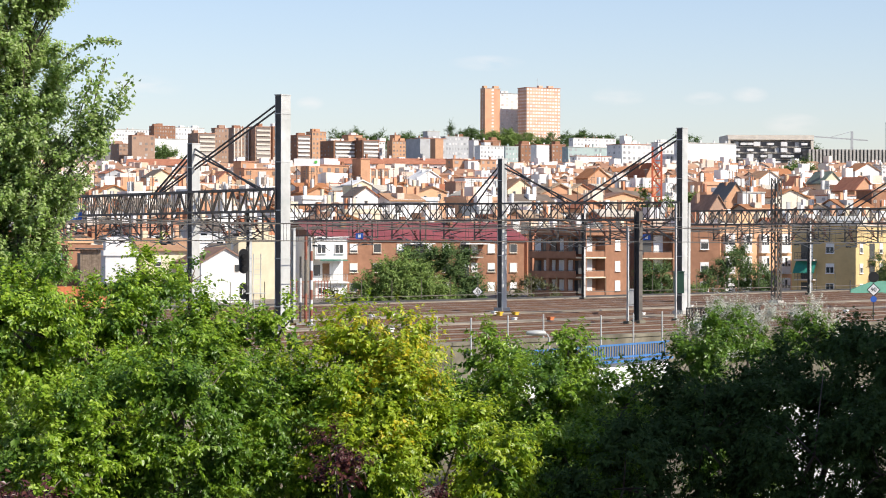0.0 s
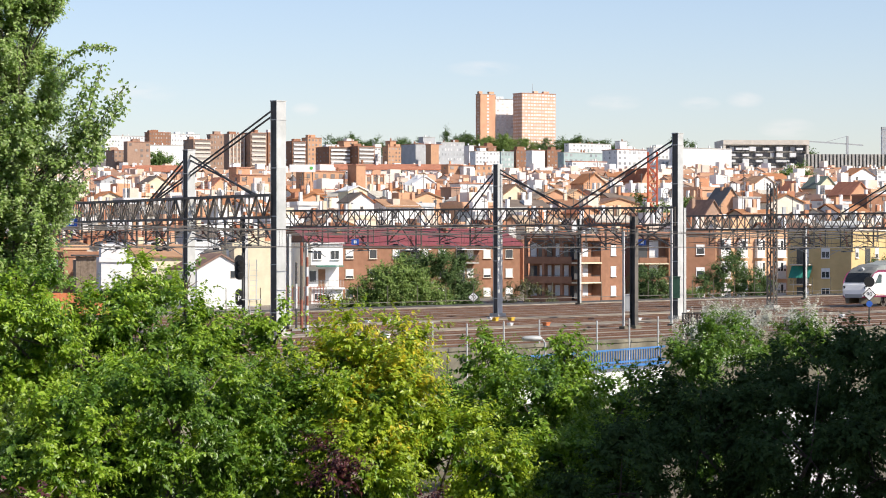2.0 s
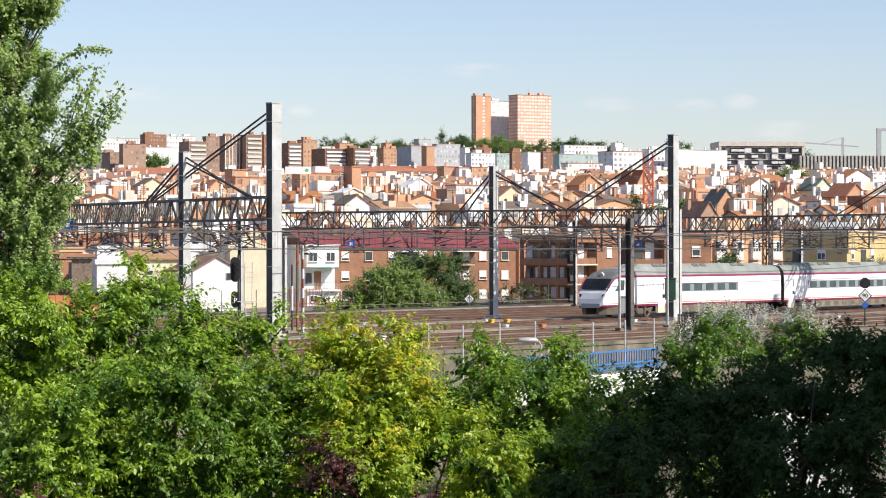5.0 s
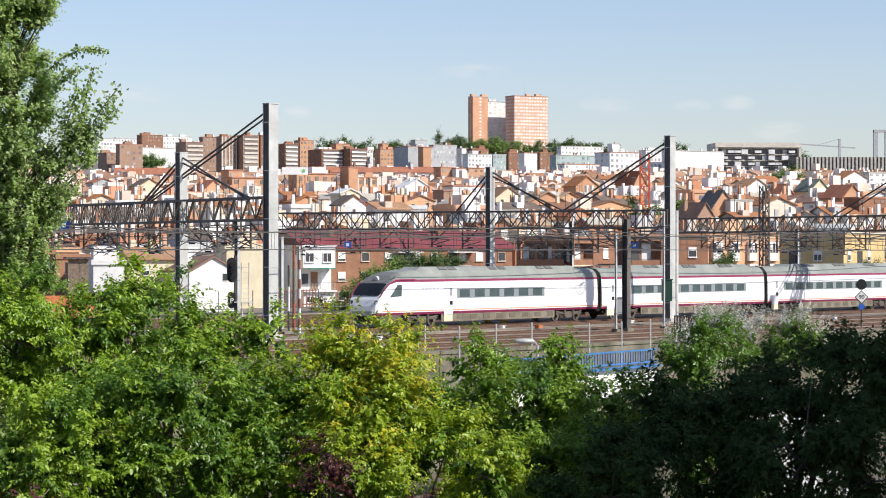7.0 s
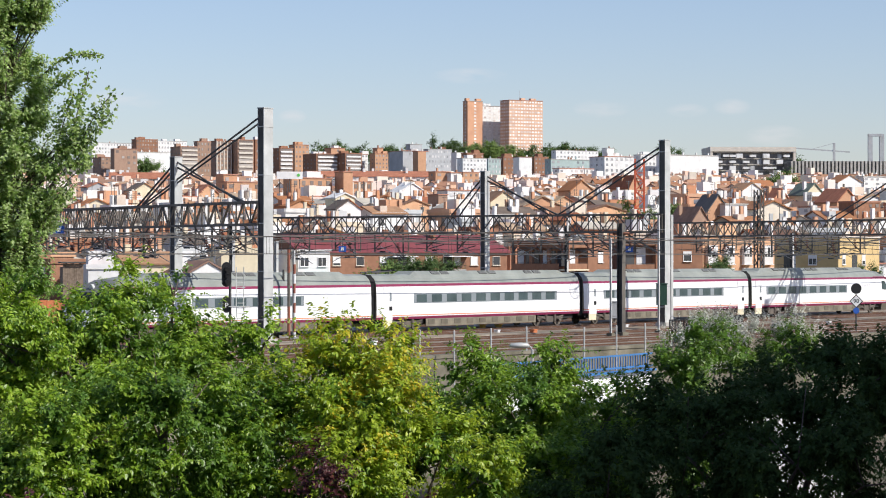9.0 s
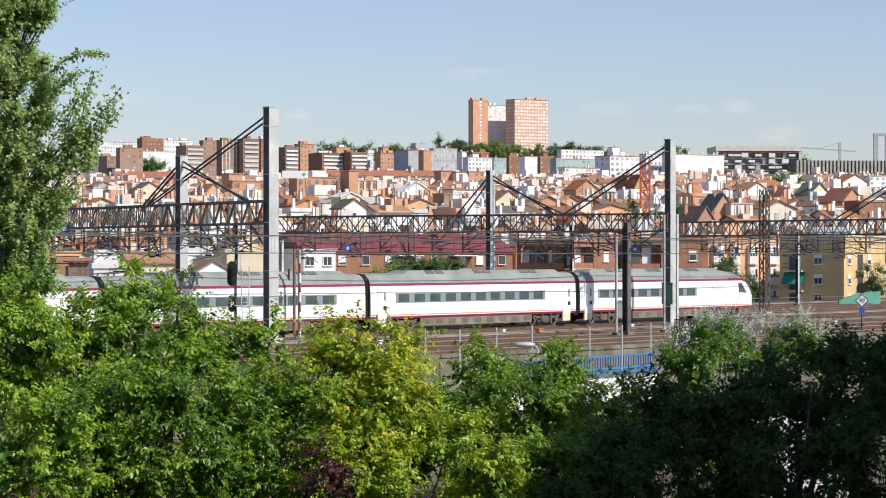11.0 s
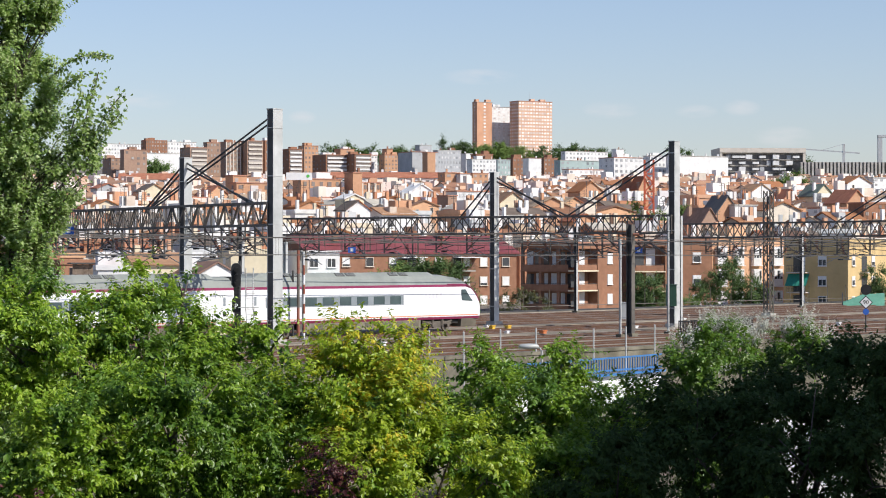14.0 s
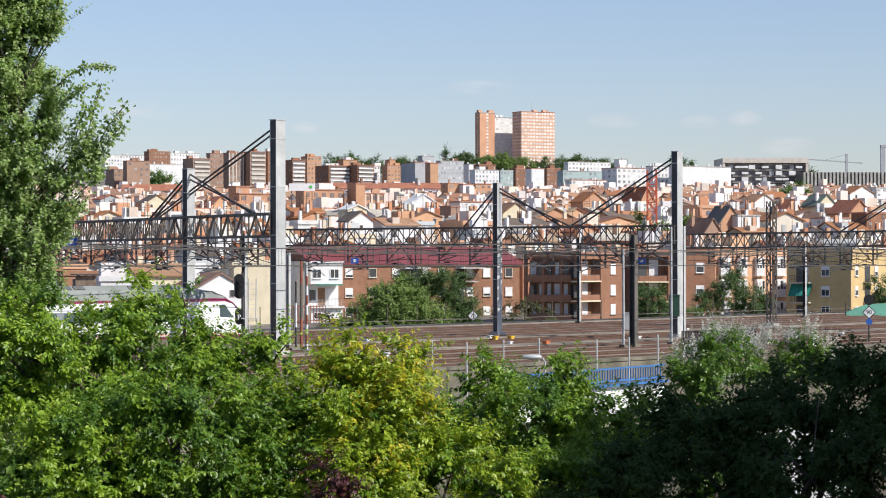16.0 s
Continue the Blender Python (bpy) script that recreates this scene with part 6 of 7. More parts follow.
TOWN_TURN = 30.0
HILL_BLOCKS = [
    # label, x, y, foot, length, depth, height, material, front, storeys, columns
    ("white apartment row with red roof huts on the ridge", -163.74, 1305.7, 57.88, 22.96, 4.68, 5.85, "white_wall", "rows", 3, 14),
    ("red brick apartment block on the ridge", -144.64, 1292.9, 57.48, 11.73, 6.38, 7.54, "brick", "rows", 4, 8),
    ("white apartment block with red brick strips on the ridge", -132.75, 1304.1, 57.88, 16.21, 4.00, 6.73, "white_wall", "rows", 3, 10),
    ("brown brick apartment block on the hill", -128.58, 1011.6, 37.05, 6.30, 9.09, 7.72, "brick_brown", "rows", 5, 4),
    ("brown brick apartment block with few windows on the hill", -120.56, 1002.5, 36.74, 9.87, 4.00, 11.02, "brick_brown", "plain", 5, 4),
    ("plain white hall on the hill", -116.59, 1064.0, 42.44, 15.97, 4.00, 6.44, "white_wall", "none", 2, 8),
    ("long brown brick apartment block", -101.80, 1072.1, 40.39, 8.34, 10.59, 11.31, "brick_brown", "bands", 6, 5),
    ("brown brick apartment block", -98.62, 1111.9, 41.70, 7.50, 4.00, 13.98, "brick_brown", "rows", 6, 5),
    ("brown apartment block with pale strips", -88.75, 1091.7, 41.53, 6.79, 5.88, 13.48, "brick_brown", "strips", 7, 4),
    ("brown apartment block with pale balconies", -79.31, 1091.9, 41.53, 7.64, 8.34, 13.97, "brick_brown", "bands", 7, 3),
    ("dull red apartment block", -73.73, 1101.1, 41.87, 4.57, 4.00, 14.10, "brick", "plain", 7, 2),
    ("brick apartment block with white balcony fronts", -57.70, 1021.5, 38.75, 6.09, 6.88, 10.09, "brick", "bands", 6, 3),
    ("orange brick apartment block on the hill", -53.41, 1061.7, 40.06, 6.61, 5.72, 11.92, "brick_orange", "rows", 6, 4),
    ("orange brick apartment block with a plain end", -40.26, 1002.5, 38.09, 9.87, 11.70, 7.65, "brick", "bands", 5, 3),
    ("orange brick block behind the balconies", -38.15, 1061.7, 40.54, 6.61, 5.72, 10.01, "brick_orange", "plain", 5, 3),
    ("brick apartment block with white balcony bands", -29.80, 1001.9, 38.09, 7.53, 6.75, 7.87, "brick", "bands", 5, 3),
    ("narrow white block beside the brick one", -25.56, 1010.7, 38.42, 2.89, 4.00, 7.50, "white_wall", "rows", 5, 2),
    ("red brick block with a stepped roof", -18.56, 1001.5, 38.09, 5.97, 4.50, 7.65, "brick_orange", "rows", 5, 4),
    ("red brick stair tower with a stepped roof", -19.18, 1003.7, 38.19, 2.60, 4.00, 9.93, "brick_orange", "none", 5, 2),
    ("grey rendered hall with a blank end", -4.91, 972.8, 37.10, 11.34, 11.35, 8.51, "grey_wall", "plain", 4, 5),
    ("grey rendered block on the ridge", 4.91, 1042.8, 41.27, 11.34, 4.00, 7.95, "grey_wall", "rows", 4, 8),
    ("low grey roof block on the ridge", -5.32, 1101.5, 48.30, 6.00, 4.00, 5.69, "grey_wall", "none", 2, 2),
    ("orange brick stair tower before the grey hall", -2.38, 962.9, 36.84, 3.50, 4.00, 8.22, "brick_orange", "none", 4, 2),
    ("white apartment block on the slope", 16.70, 902.5, 33.99, 10.05, 4.00, 6.07, "white_wall", "rows", 4, 7),
    ("narrow white block on the slope", 11.98, 960.7, 36.77, 2.74, 4.00, 7.77, "white_wall", "none", 5, 2),
    ("red brick roof storeys on the slope", 17.55, 941.8, 36.12, 7.32, 4.00, 7.40, "brick", "rows", 4, 6),
    ("blue-green rendered block on the slope", 24.31, 921.4, 35.05, 5.50, 4.00, 5.59, "green_wall", "rows", 3, 4),
    ("red brick block on the slope", 30.54, 931.6, 35.37, 6.28, 4.00, 6.28, "brick", "rows", 4, 4),
    ("narrow white block with a blank front", 34.92, 901.3, 33.99, 5.38, 4.00, 6.48, "white_wall", "none", 4, 3),
    ("red brick block beside the white one", 41.49, 921.5, 35.05, 5.97, 4.00, 6.21, "brick", "rows", 4, 4),
    ("long blue-green rendered block on the slope", 50.18, 884.2, 33.36, 16.68, 4.00, 5.54, "green_wall", "sparse", 3, 8),
    ("low white terrace houses under the ridge", 49.28, 833.4, 30.64, 13.80, 4.00, 3.36, "white_wall", "sparse", 2, 7),
    ("white terraces along the ridge", 71.52, 1206.1, 49.51, 24.31, 4.00, 5.94, "white_wall", "rows", 3, 12),
    ("white stair tower along the ridge", 87.18, 1201.1, 49.51, 4.36, 4.00, 7.02, "white_wall", "none", 3, 2),
    ("white apartment block with square windows", 65.77, 853.5, 31.25, 14.13, 9.18, 7.46, "white_wall", "rows", 4, 7),
    ("white apartment block with narrow windows", 74.88, 847.0, 31.10, 7.90, 4.00, 7.98, "white_wall", "rows", 4, 5),
    ("wide white windowless hall on the ridge", 88.52, 845.7, 30.95, 22.91, 4.00, 7.94, "white_wall", "none", 3, 9),
    ("orange flats with small square windows", -25.37, 547.5, 15.55, 9.91, 4.00, 6.50, "brick_orange", "sparse", 3, 5),
    ("orange flats with a roof terrace", -41.19, 562.1, 15.83, 8.44, 4.00, 5.79, "brick_orange", "sparse", 3, 4),
    ("orange roof storey of the terraced flats", -44.31, 562.8, 18.65, 3.36, 4.00, 4.68, "brick_orange", "sparse", 2, 2),
    ("orange brick stair tower", -17.50, 548.6, 15.60, 2.28, 4.00, 7.89, "brick_orange", "none", 4, 2),
    ("orange flats beside the stair tower", -14.53, 553.2, 15.68, 4.87, 4.00, 5.71, "brick_orange", "strips", 3, 3),
    ("orange rendered house with a white window", 4.09, 701.2, 23.51, 4.73, 4.00, 5.04, "brick_orange", "sparse", 3, 2),
    ("white rendered house with roof vents", 7.71, 700.8, 22.73, 3.27, 4.00, 5.51, "white_wall", "none", 3, 2),
    ("orange rendered flats on the slope", 12.14, 711.3, 24.09, 5.16, 4.00, 4.63, "brick_orange", "sparse", 3, 3),
    ("brown rendered house on the slope", 2.75, 470.5, 12.65, 1.95, 4.00, 3.91, "brick_brown", "sparse", 3, 1),
    ("white house under a long red eave", 7.02, 481.9, 13.02, 7.73, 4.00, 4.64, "white_wall", "sparse", 3, 4),
    ("white house on the slope", 37.03, 481.4, 13.24, 5.73, 4.00, 3.89, "white_wall", "sparse", 2, 3),
    ("white rendered house below the gables", 52.90, 431.2, 11.44, 4.69, 4.00, 2.51, "white_wall", "none", 2, 2),
    ("white rendered house with a flat roof", 68.57, 431.5, 11.05, 6.03, 4.00, 2.42, "white_wall", "sparse", 2, 4),
    ("red brick house at the slope's foot", 73.68, 421.4, 10.54, 5.67, 4.00, 3.59, "brick", "rows", 3, 4),
    ("white rendered block behind the gables", 110.65, 621.8, 20.03, 7.25, 4.00, 4.60, "white_wall", "rows", 4, 4),
]
GABLE_HOUSES = [
    # label, x, y, foot, width, depth, eave height, roof rise, wall, roof
    ("cream gabled house with a brown roof", 13.87, 463.4, 12.11, 5.64, 4.00, 3.12, 1.87, "cream", "tile_roof"),
    ("white gabled house among brick ones", 19.79, 501.6, 14.70, 6.23, 4.00, 2.92, 1.46, "white_wall", "tile_roof"),
    ("orange gabled house with plain walls", 31.93, 521.4, 15.89, 5.67, 4.68, 2.92, 1.99, "brick_orange", "tile_roof"),
    ("orange house with a low tiled gable", 30.56, 432.2, 11.15, 8.93, 4.00, 1.74, 1.06, "peach", "tile_roof"),
    ("brick house with a low tiled gable", 24.93, 461.3, 12.08, 5.02, 4.00, 2.79, 1.24, "peach", "tile_roof"),
    ("brick house with a broad tiled roof", 49.39, 600.8, 18.21, 3.12, 8.10, 3.51, 2.70, "brick_orange", "tile_roof"),
    ("orange gabled house with a dark roof", 49.76, 431.2, 10.18, 4.80, 4.26, 2.61, 2.90, "brick_orange", "dark_panel"),
    ("white gabled house on the slope", 67.25, 521.3, 15.89, 5.13, 4.68, 2.92, 1.52, "white_wall", "tile_roof"),
    ("orange gabled house with a red roof", 67.58, 480.9, 13.46, 3.49, 4.00, 2.70, 1.94, "peach", "red_tile"),
    ("pale yellow gabled house with a grey-green roof", 74.01, 481.2, 14.32, 4.86, 4.75, 2.59, 2.16, "cream", "green_slate"),
    ("white gabled hall with a shallow roof", 101.01, 601.8, 18.88, 7.32, 4.00, 3.91, 1.75, "white_wall", "tile_roof"),
    ("large orange brick house with a tiled roof", 73.63, 441.1, 11.58, 4.57, 5.94, 3.17, 2.18, "brick_orange", "red_tile"),
    ("yellow gabled cottage with a tiled roof", -14.93, 451.0, 13.45, 3.86, 4.00, 2.23, 0.81, "cream", "white_wall"),
    ("white gabled cottage below the orange flats", -13.48, 426.2, 11.37, 4.64, 4.00, 1.82, 1.53, "white_wall", "tile_roof"),
    ("orange gabled house below the white hall", -2.33, 441.5, 11.58, 5.83, 4.00, 2.57, 0.99, "peach", "tile_roof"),
    ("wide white building with a broad white roof", -3.15, 502.6, 14.70, 10.39, 4.00, 2.02, 3.04, "white_wall", "white_wall"),
    ("brown house with a steep dark tiled roof", 43.45, 400.9, 9.21, 3.53, 6.12, 1.44, 2.34, "brick_brown", "roof_brown"),
    ("grey-walled house with a red roof", -73.68, 561.2, 17.34, 4.95, 4.03, 3.27, 1.01, "grey_wall", "red_tile"),
    ("cream gabled house with a pale wall", -61.09, 541.3, 16.30, 5.33, 4.37, 3.04, 1.58, "cream", "tile_roof"),
    ("red-roofed house on the slope", -45.50, 521.1, 15.31, 4.59, 6.55, 2.81, 1.87, "peach", "red_tile"),
]


def long_roof_building(label, x, y, z, length, depth, h, rise, cols, seed):
    return flats(label, x, y, z, length, depth, h, 6, "white_wall", 2, cols, "gable", "red_tile", (0.9, 1.1), 0.5, (), 2, seed, trim="", name="terrace_row", roof_h=rise, base=5)


def build_feature_houses():
    """Houses of the slope that stand out by their size or colour."""
    for i, row in enumerate(GABLE_HOUSES):
        front_gable(*row, 300 + i)
    long_roof_building("long low building with a red tiled roof", -86.9, 760.0, 25.2, 18.5, 8.0, 3.4, 2.0, 9, 8)
    long_roof_building("long terrace under a red roof", -17.5, 740.0, 25.2, 36.0, 8.0, 3.4, 1.7, 16, 9)
    t = thing("roof_billboard", "white roadside billboard on a roof with a green mark", "billboard", pose(-29.85, 541.0, 21.6, 0, 0, 8))
    part("board", Geo().box((0, 0, 0.95), (5.6, 0.25, 1.6)), "white_paint", t)
    part("mark", Geo().bar((1.9, -0.13, 1.0), (1.9, -0.2, 1.0), 0.7, 0.7, 0, 14), "green_mark", t, "green round mark")
    for sx in (-2.2, 0, 2.2):
        part("leg", Geo().bar((sx, 0.25, -6), (sx, 0.25, 1.2), 0.16), "steel_dark", t)


MAT["green_mark"] = mat("green_mark", [(0.10, 0.45, 0.08), (0.13, 0.5, 0.1)], 0.5, scale=2, dirt=0)


def hill_block(label, x, y, z, length, depth, h, wall, front, storeys, cols, seed):
    """A block of the hill: walls, roof edge, stair heads, and a front with rows, bands or strips."""
    t = thing("apartment_building" if h > 6 else "town_house", label, "building", pose(x, y, z, 0, 0, TOWN_TURN), "blocks on the hill")
    rnd = random.Random(seed)
    pale = wall in ("white_wall", "green_wall", "grey_wall")
    pane = "pale_pane" if pale else "hill_pane"
    part("wall", Geo().box((0, depth / 2, h / 2 - 6), (length, depth, h + 12)), wall, t)
    part("roof", Geo().box((0, depth / 2, h + 0.12), (length + 0.3, depth + 0.3, 0.24)), "roof_red" if not pale or seed % 3 == 0 else "concrete", t)
    hs = h / storeys
    if front != "none" and h > 6:
        for i in range(1 + int(length / 9)):
            part("roof_hut", Geo().box((rnd.uniform(-0.4, 0.4) * length, depth * 0.5, h + 0.7), (rnd.uniform(1.6, 3.6), 2.2, rnd.uniform(0.9, 1.8))), rnd.choice((wall, wall, "brick", "white_wall")), t)
    for i in range(1 + int(length / 6)):
        part("chimney", Geo().box((rnd.uniform(-0.45, 0.45) * length, depth * rnd.uniform(0.2, 0.8), h + 0.5), (0.45, 0.45, rnd.uniform(0.7, 1.5))), rnd.choice(("white_wall", "brick", wall)), t)
    g = Geo()
    for s in range(storeys):
        zc = hs * (s + 0.55)
        if front in ("rows", "sparse", "plain"):
            for c in range(cols):
                if rnd.random() < {"rows": 0.95, "sparse": 0.75, "plain": 0.5}[front]:
                    g.box((-length / 2 + length * (c + 0.5) / cols, -0.03, zc), (min(1.2, length / cols * rnd.uniform(0.36, 0.52)), 0.1, min(1.2, hs * 0.45)))
        elif front == "bands":
            g.box((0, -0.03, zc + hs * 0.08), (length * 0.88, 0.1, hs * 0.5))
            part("balcony", Geo().box((0, -0.22, hs * s + hs * 0.2), (length * 0.86, 0.45, hs * 0.42)), "white_wall" if wall != "brick_brown" else "buff", t)
        elif front == "strips":
            for c in range(cols):
                g.box((-length / 2 + length * (c + 0.5) / cols, -0.03, zc), (length / cols * 0.4, 0.1, hs * 0.5))
        n = max(1, int(depth / 2.6))
        for c in range(n):
            if front not in ("none", "plain") and rnd.random() < 0.6:
                g.box((-length / 2 - 0.03, depth * (c + 0.5) / n, zc), (0.1, 0.8, min(1.1, hs * 0.4)))
    if front == "strips":
        for c in range(cols + 1):
            part("strip", Geo().box((-length / 2 + length * c / cols, -0.1, h / 2 - 1), (length / cols * 0.3, 0.24, h + 2)), "buff", t)
    if g.v:
        part("glazing", g, pane, t, "small windows in rows", kind="stuff")
    return t


def modern_block():
    """A block with a pale slab frame round a chequer of dark recesses and white boxes."""
    x0, x1, y, z0, z1 = 98.0, 127.2, 870.0, 31.5, 42.0
    t = thing("apartment_building", "modern dark-panelled block in a cream slab frame", "building", pose(x0, y, z0, 0, 0, 4))
    L, h = x1 - x0, z1 - z0
    part("wall", Geo().box((L / 2, 8, h / 2 - 4), (L, 14, h + 8)), "panel_grey", t)
    part("roof_slab", Geo().box((L / 2, 7.4, h + 0.05), (L + 1.0, 17, 1.6)), "buff", t, "cream roof slab")
    for sx in (0.0, L):
        part("side_slab", Geo().box((sx, 7.4, h / 2 - 4), (0.9, 16.6, h + 7.5)), "buff", t)
    rnd = random.Random(9)
    for r in range(4):
        for c in range(11):
            xc, zc = 1.6 + (L - 3.2) * (c + 0.5) / 11, h - 2.2 - r * 2.1
            k = rnd.random()
            if k < 0.42:
                part("white_box", Geo().box((xc, 0.2, zc), (2.2, 1.8, rnd.choice((0.8, 1.5)))), "white_wall", t)
            elif k < 0.62:
                part("grey_panel", Geo().box((xc, 0.7, zc), (1.5, 0.9, 1.6)), "grey_wall", t)
    for r in range(4):
        part("floor_slab", Geo().box((L / 2, 0.55, h - 1.1 - r * 2.1), (L - 0.9, 1.0, 0.22)), "buff", t)


def build_hill_blocks():
    for i, row in enumerate(HILL_BLOCKS):
        hill_block(*row, 200 + i)
    modern_block()
    # slatted dark building at the ridge's end
    t = thing("office_building", "long dark office building with upright fins", "building", pose(140.42, 860, 31.36, 0, 0, 3))
    h = 37.55 - 31.36
    part("wall", Geo().box((0, 8, h / 2 - 4), (32.88, 16, h + 8)), "dark_panel", t)
    for i in range(26):
        part("fin", Geo().box((-16.05 + i * 32.11 / 25, -0.3, h / 2), (0.7, 0.8, h)), "concrete", t)
    # the pair of towers
    for label, x, y, w, dp, top, m, st, cols in (("tall orange and brown tower block", 48.53, 2600, 18.2, 9.4, 164.89, "tower_orange", 22, 1),
                                                 ("tall white tower block between two brick ones", 66.71, 2625, 23.0, 12.0, 161.11, "white_wall", 21, 4),
                                                 ("tall pale orange tower block with window rows", 101.16, 2600, 41.0, 17.5, 165.47, "tower_skin", 22, 12)):
        far_block(label, x, y, 90, w, dp, top - 90, 30, m, st, cols, st + cols, "tower_pane")
    t = thing("roof_mast", "thin aerial mast on the tower's roof", "mast", pose(95.0, 2608, 165.5))
    part("tube", Geo().bar((0, 0, -1), (0, 0, 11.0), 0.5, 0.25, 0, 6), "grey_wall", t)
    # antennas and a far crane
    t = thing("construction_crane", "distant tower crane over the ridge", "crane", pose(242.56, 1500, 55.52))
    hh = 72.38 - 55.52
    part("mast", Geo().bar((0, 0, 0), (0, 0, hh), 1.3), "grey_wall", t)
    part("jib", Geo().bar((-23.62, 0, hh * 0.82), (9.45, 0, hh * 0.68), 0.7).bar((0, 0, hh), (-13.49, 0, hh * 0.78), 0.3), "grey_wall", t)
    red_crane()
    t = thing("concrete_frame", "bare concrete portal frame on the ridge", "frame", pose(156.95, 880, 34.74))
    hh = 47.80 - 34.74
    for sx in (-2.0, 2.0):
        part("post", Geo().box((sx, 0, hh / 2), (1.5, 1.5, hh)), "grey_wall", t)
    part("lintel", Geo().box((0, 0, hh - 0.4), (5.5, 1.6, 0.9)), "grey_wall", t)


def red_crane():
    x, y = 35.33, 420.0
    t = thing("construction_crane", "red steel lattice crane mast", "crane", pose(x, y, hill(y)))
    h = 21.40 - hill(y)
    g = Geo()
    w = 0.75
    for sx in (-w, w):
        for sy in (-w, w):
            g.bar((sx, sy, 0), (sx, sy, h), 0.2)
    for i in range(int(h / 1.5)):
        z = i * 1.5
        s = 1 if i % 2 else -1
        for sy in (-w, w):
            g.bar((-w * s, sy, z), (w * s, sy, z + 1.5), 0.13)
            g.bar((-w, sy, z), (w, sy, z), 0.13)
        for sx in (-w, w):
            g.bar((sx, -w * s, z), (sx, w * s, z + 1.5), 0.13)
    part("mast", g, "red_steel", t)


def build_hill_trees():
    rnd = random.Random(5)
    # some ridge trees take paler leaves, which puts haze into their colour
    for x, d, ztop, n, r, m in ((-53.97, 1420, 70.08, 5, 4.5, "leaf_far"), (-38.00, 1420, 67.53, 4, 4.0, "leaf_far"), (-15.43, 1400, 67.91, 6, 5.0, "leaf_far"),
                                 (14.48, 1400, 68.54, 5, 4.5, "leaf_far"), (30.23, 1400, 68.2, 6, 5.0, "leaf_willow"), (42.82, 1400, 67.4, 6, 5.0, "leaf_willow"),
                                 (60.14, 1400, 66.65, 4, 4.0, "leaf_far"), (75.37, 1420, 68.80, 6, 4.5, "leaf_far"), (94.53, 1420, 67.53, 6, 5.0, "leaf_far"), (107.37, 1100, 53.99, 3, 3.0, "leaf_far"),
                                 (-119.99, 1080, 48.24, 4, 4.0, "leaf_mid"), (138.69, 940, 41.82, 3, 3.0, "leaf_far"), (97.2, 700, 28.4, 6, 2.4, "leaf_mid"), (-117.7, 1050, 46.3, 5, 3.0, "leaf_mid"), (82.0, 1380, 67.0, 6, 4.5, "leaf_far"), (37.88, 420, 14.60, 4, 2.0, "leaf_mid")):
        z0 = hill(d)
        bl = [(rnd.uniform(-1, 1) * r * 1.7, rnd.uniform(-2, 2), ztop - z0 - r * rnd.uniform(0.9, 1.8), r * rnd.uniform(0.6, 1.0)) for _ in range(n)]
        bush("hill_tree", "rounded green tree on the ridge", x, d, z0, bl, m, 500 + int(x), 0.55, 15.0)
    for x, top in ((2.83, 73.58), (13.22, 71.06), (11.02, 68.54)):
        d = 1400
        bl = [(0, 0, top - hill(d) - 2 - 2.2 * k, 0.7 + 0.25 * k, 1.5) for k in range(4)]
        bush("cypress_tree", "slim dark cypress on the ridge", x, d, hill(d), bl, "leaf_dark", 700 + int(x), 0.6, 22.0)


MAT["pale_pane"] = mat("pale_pane", [(0.22, 0.23, 0.24), (0.40, 0.40, 0.40), (0.62, 0.61, 0.60)], 0.4, mix_by="island", dirt=0)
MAT["tower_pane"] = mat("tower_pane", [(0.48, 0.42, 0.39), (0.78, 0.74, 0.70), (0.84, 0.82, 0.80)], 0.5, mix_by="island", dirt=0)
# orange brick made paler, with distance haze mixed into the colour
MAT["tower_orange"] = mat("tower_orange", [(0.58, 0.31, 0.19), (0.63, 0.36, 0.22)], 0.85, scale=0.1, dirt=0.12, dirt_scale=0.1)
# panes of far blocks, lightened so distance haze is in their colour
MAT["hill_pane"] = mat("hill_pane", [(0.15, 0.12, 0.105), (0.24, 0.20, 0.175), (0.40, 0.36, 0.33)], 0.5, mix_by="island", dirt=0)
MAT["panel_grey"] = mat("panel_grey", [(0.17, 0.17, 0.172), (0.23, 0.228, 0.225)], 0.7, scale=0.4)
MAT["buff"] = mat("buff", [(0.60, 0.54, 0.46), (0.66, 0.60, 0.52)], 0.85, scale=0.5, dirt=0.15)
MAT["roof_red"] = mat("roof_red", [(0.40, 0.19, 0.125), (0.46, 0.25, 0.17)], 0.9, scale=0.5, dirt=0.25)
MAT["red_tile"] = mat("red_tile", [(0.38, 0.145, 0.085), (0.44, 0.19, 0.11)], 0.85, scale=1.5, bump=0.4, bump_scale=6, dirt=0.3, dirt_scale=0.5)
MAT["roof_brown"] = mat("roof_brown", [(0.22, 0.135, 0.10), (0.28, 0.175, 0.13)], 0.85, scale=1.5, bump=0.4, bump_scale=6, dirt=0.3, dirt_scale=0.5)
MAT["green_slate"] = mat("green_slate", [(0.13, 0.17, 0.14), (0.18, 0.22, 0.18)], 0.8, scale=1.5, dirt=0.25)
MAT["tower_skin"] = mat("tower_skin", [(0.60, 0.37, 0.255), (0.66, 0.43, 0.30)], 0.85, scale=0.1, dirt=0.12, dirt_scale=0.1)
build_front_row()
build_hill_blocks()
build_feature_houses()
build_town()
build_hill_trees()



